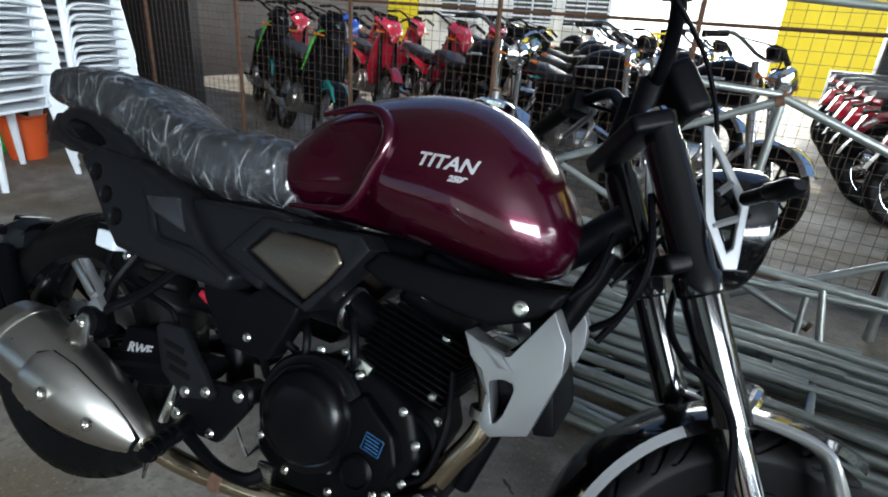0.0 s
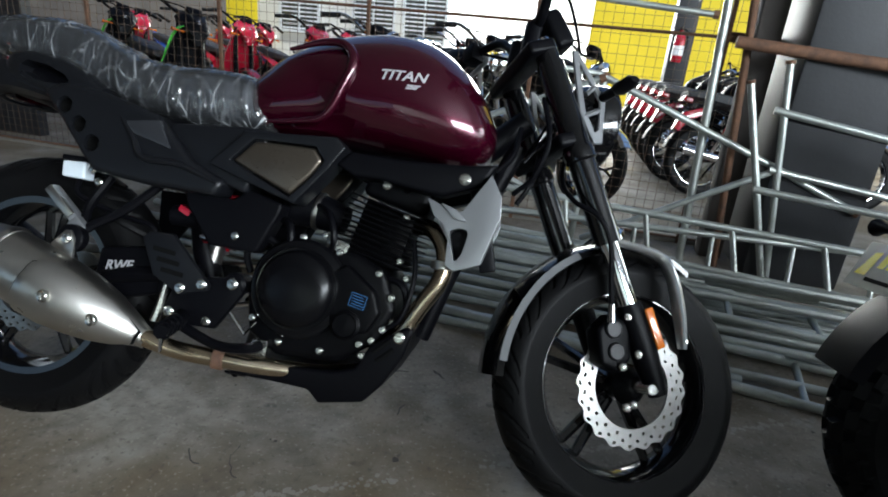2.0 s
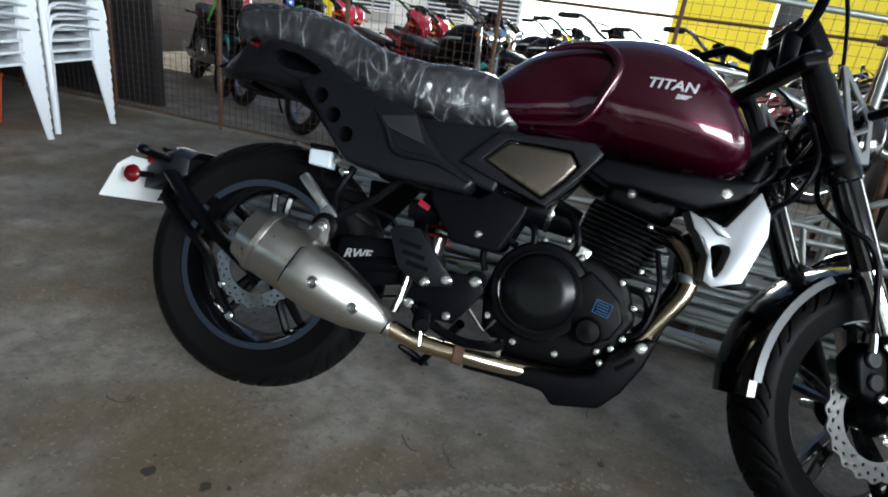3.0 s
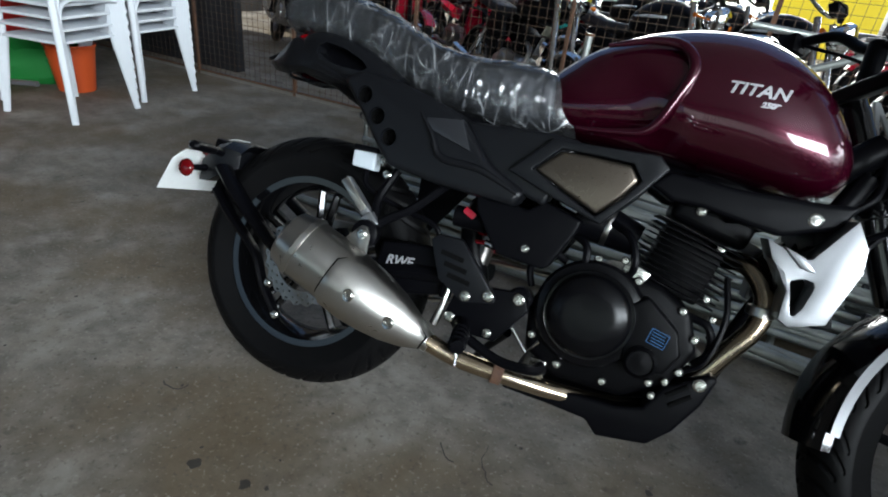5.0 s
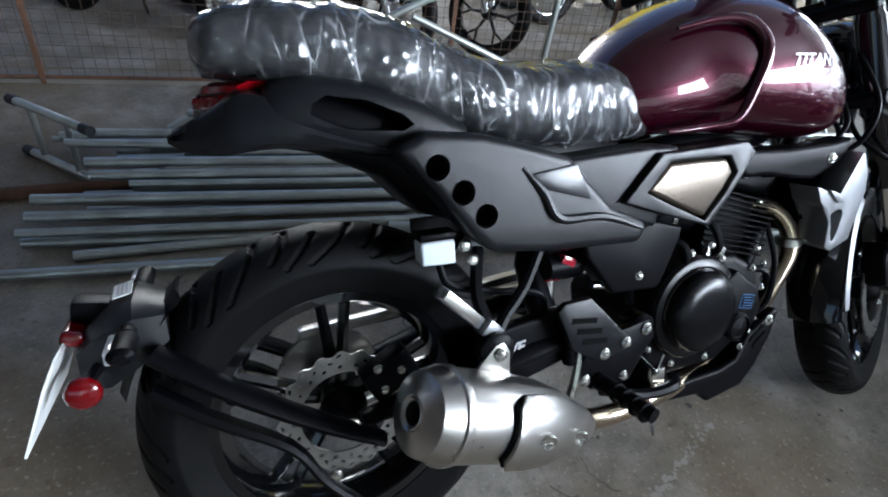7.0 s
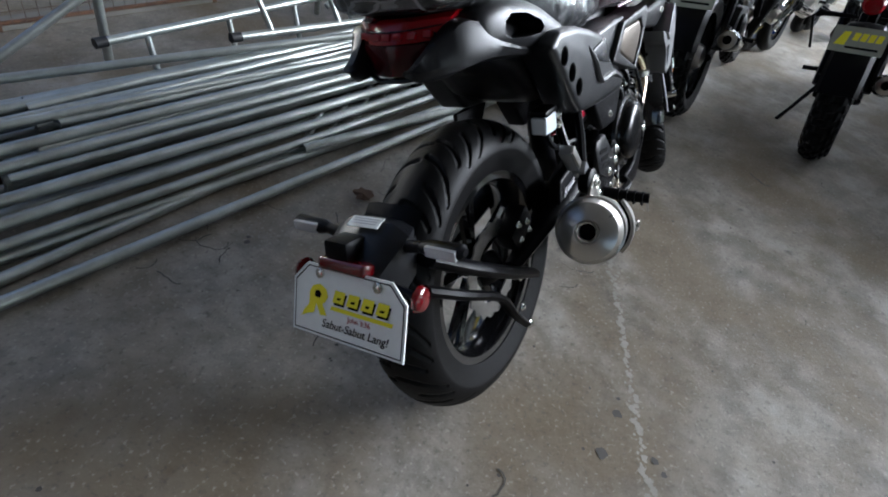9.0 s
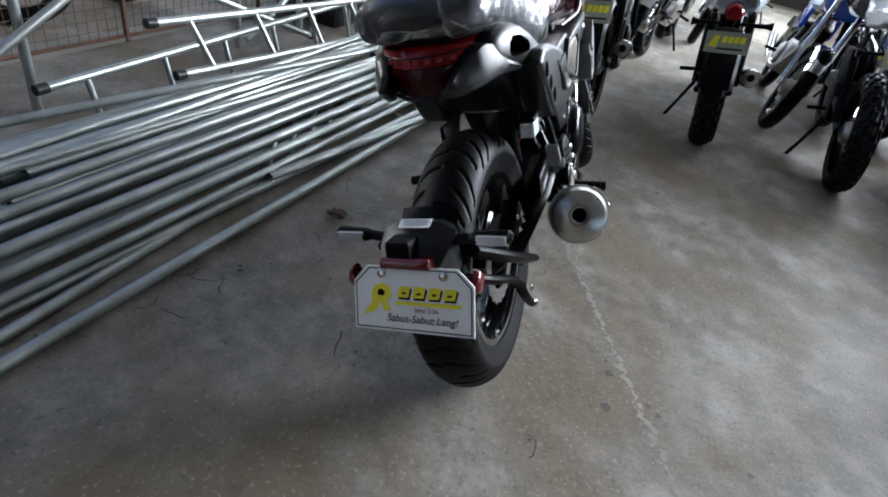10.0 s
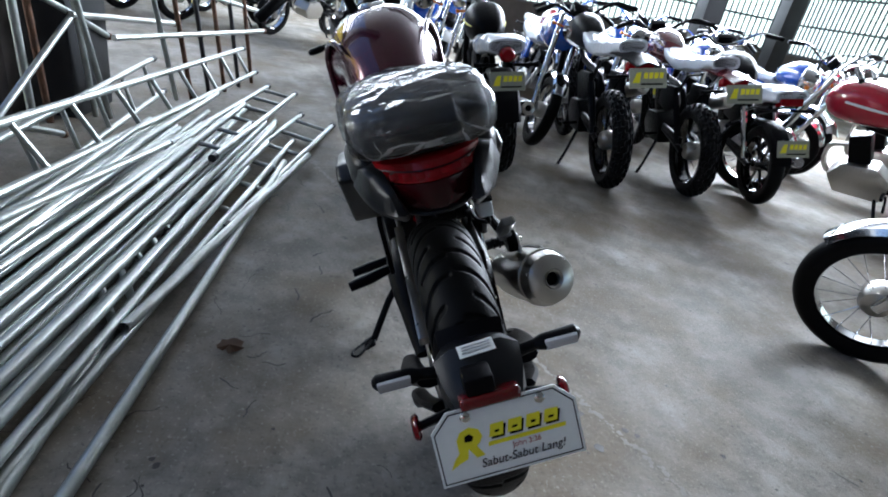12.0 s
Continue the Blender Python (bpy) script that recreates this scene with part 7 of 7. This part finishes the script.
    part("side_stand", tube([(0.45, 0.10, 0.28), (0.38, 0.20, 0.12), (0.36, 0.25, 0.042)], [0.012, 0.010, 0.012], 8), BLACK, t)
    part("chain_guard", prism([(0.0, rr + 0.09), (0.35, rr + 0.11), (0.35, rr + 0.07), (0.0, rr + 0.05)], 0.09, 0.11, 0.004), BLACK, t)
    part("cable", tube([(hx + 0.02, -0.18, 1.09), (hx + 0.22, -0.06, 1.05), (hx + 0.20, -0.03, 0.86)], 0.005, 6, smooth=4), BLACK, t)
    return t


def stand(x, y, heading, lean=11.0):
    return pose(x, y, 0.0, 0, 0, heading) @ pose(0, 0, 0.002, -lean, 0, 0)


DARKRED_PAINT = mat("dark red paint", (0.10, 0.004, 0.008), 0.25, 0.0, 1.0)
G1, G2, G3, G4 = "row of motorcycles ahead", "motorcycles behind the fence", "second row of motorcycles", "far rows of motorcycles"
moto("scrambler", stand(2.22, 0.22, 2), BLACK, "black scrambler motorcycle with knobbly tyres and dealer plate", G1, seat_mat=VINYL)
moto("scrambler", stand(2.46, -0.46, -1), BLACK, "black scrambler motorcycle, seat wrapped in whitish plastic", G1, wrapped=True)
moto("dirt", stand(2.46, -1.22, -4), BLACK, "black trail motorcycle with knobbly tyres", G1, wrapped=True)
moto("dirt", stand(2.55, -1.88, -6), DARKRED_PAINT, "red and black trail motorcycle with knobbly tyres", G1, wrapped=True)
moto("street", stand(2.60, -2.44, -8), BLACK, "black street motorcycle with wrapped seat and low plate", G1, wrapped=True, rim_mat=GLOSS)
red_street = moto("street", stand(2.02, -3.45, 45), REDPAINT, "red street motorcycle with chrome fender and wrapped seat", G3, wrapped=True)
moto("street", stand(-0.21, -2.54, 45), BLACK, "street motorcycle with chrome front fender and spoked wheels", G3)
copy_thing(red_street, stand(2.75, -4.25, 42))
copy_thing(red_street, stand(3.5, -4.95, 42))
blue_street = moto("street", stand(4.55, -0.9, 178), BLUE, "blue street motorcycle parked in the second row", G3, wrapped=True)
for k, (x, y) in enumerate(((5.3, 0.1), (5.2, -1.7), (5.1, -2.6), (5.0, -3.5), (6.8, -0.3), (6.7, -1.4), (6.6, -2.5), (6.5, -3.6), (6.9, 0.9), (8.4, -0.8), (8.3, -2.2))):
    copy_thing(blue_street if k != 5 else red_street, stand(x, y, 178 + (k * 7) % 12 - 6))
for x, y in ((4.25, 0.15), (4.35, -1.55), (4.3, -2.35), (4.4, -3.1)):
    copy_thing(blue_street, stand(x, y, -6 + y * 3))
dark_street = moto("street", stand(7.9, 1.2, 150), BLACK, "black motorcycle parked at the far side", G4)
for x, y, h in ((7.6, 2.1, 140), (7.9, 3.0, 150), (8.3, 4.0, 150), (5.2, 3.6, 20), (5.1, 4.4, 15), (5.4, 5.3, 15)):
    copy_thing(dark_street, stand(x, y, h))


def by_front(x, y, heading, wb):
    a = radians(heading)
    return stand(x - wb * math.cos(a), y - wb * math.sin(a), heading)


# behind the fence, front wheels towards it
ub = moto("underbone", by_front(-1.55, 2.78, -32, 1.22), BLACK, "black underbone motorcycle with green trim and silver wheels", G2, plate=False)
part("green_trim", tube([(0.90, -0.17, 0.62), (0.98, -0.13, 0.88), (1.08, -0.08, 0.95)], [0.004, 0.012, 0.004], 6, smooth=4), GREEN, ub, "bright green trim")
part("fender_cover", prism([(1.10, 0.56), (1.20, 0.60), (1.36, 0.56), (1.46, 0.46), (1.30, 0.54), (1.16, 0.50)], -0.07, 0.07, 0.012), TEAL, ub, "teal front fender cover")
g_st = moto("street", by_front(0.74, 2.86, -38, 1.28), BLACK, "black and chrome street motorcycle behind the fence", G2, plate=False)
copy_thing(g_st, by_front(-0.15, 2.92, -40, 1.28))
al_st = moto("street", by_front(1.42, 3.0, -40, 1.28), BLACK, "black street motorcycle behind the fence", G2, plate=False, rim_mat=GLOSS)
red_ub = moto("underbone", by_front(-2.1, 4.35, -35, 1.22), REDPAINT, "red underbone motorcycle with silver wheels", G2, plate=False)
for x, y, h in ((-1.2, 4.2, -35), (-3.6, 4.6, -35), (-2.9, 6.2, -30), (-1.6, 6.0, -35), (-4.2, 7.2, -30)):
    copy_thing(red_ub, by_front(x, y, h, 1.22))
copy_thing(ub, by_front(-2.95, 3.6, -38, 1.22))
copy_thing(ub, by_front(-0.9, 5.6, -35, 1.22))
for x, y, h in ((-0.45, 4.0, -38), (0.35, 4.1, -38), (1.05, 4.25, -38), (0.0, 5.3, -38), (0.8, 5.5, -38), (-2.4, 8.2, -35), (-1.0, 8.0, -35), (0.2, 7.2, -35)):
    copy_thing(dark_street if (x * 10) % 3 else g_st, by_front(x, y, h, 1.28))
blue_ub = moto("underbone", by_front(-3.4, 5.4, -30, 1.22), BLUE, "blue underbone motorcycle at the dark end", G2, plate=False)
# row with red rear lamps past the fence
red_tail = moto("street", stand(2.36, 3.95, 8), BLACK, "black motorcycle with red fender in a close row", G4, plate=False)
part("red_fender_cap", prism([(-0.26, 0.52), (-0.20, 0.66), (-0.02, 0.72), (0.0, 0.66), (-0.14, 0.60), (-0.22, 0.50)], -0.06, 0.06, 0.01), REDPAINT, red_tail, "red rear fender cap")
for y in (4.45, 4.95, 5.5, 6.1, 6.8):
    copy_thing(red_tail, stand(2.34 - 0.02 * y, y, 8))
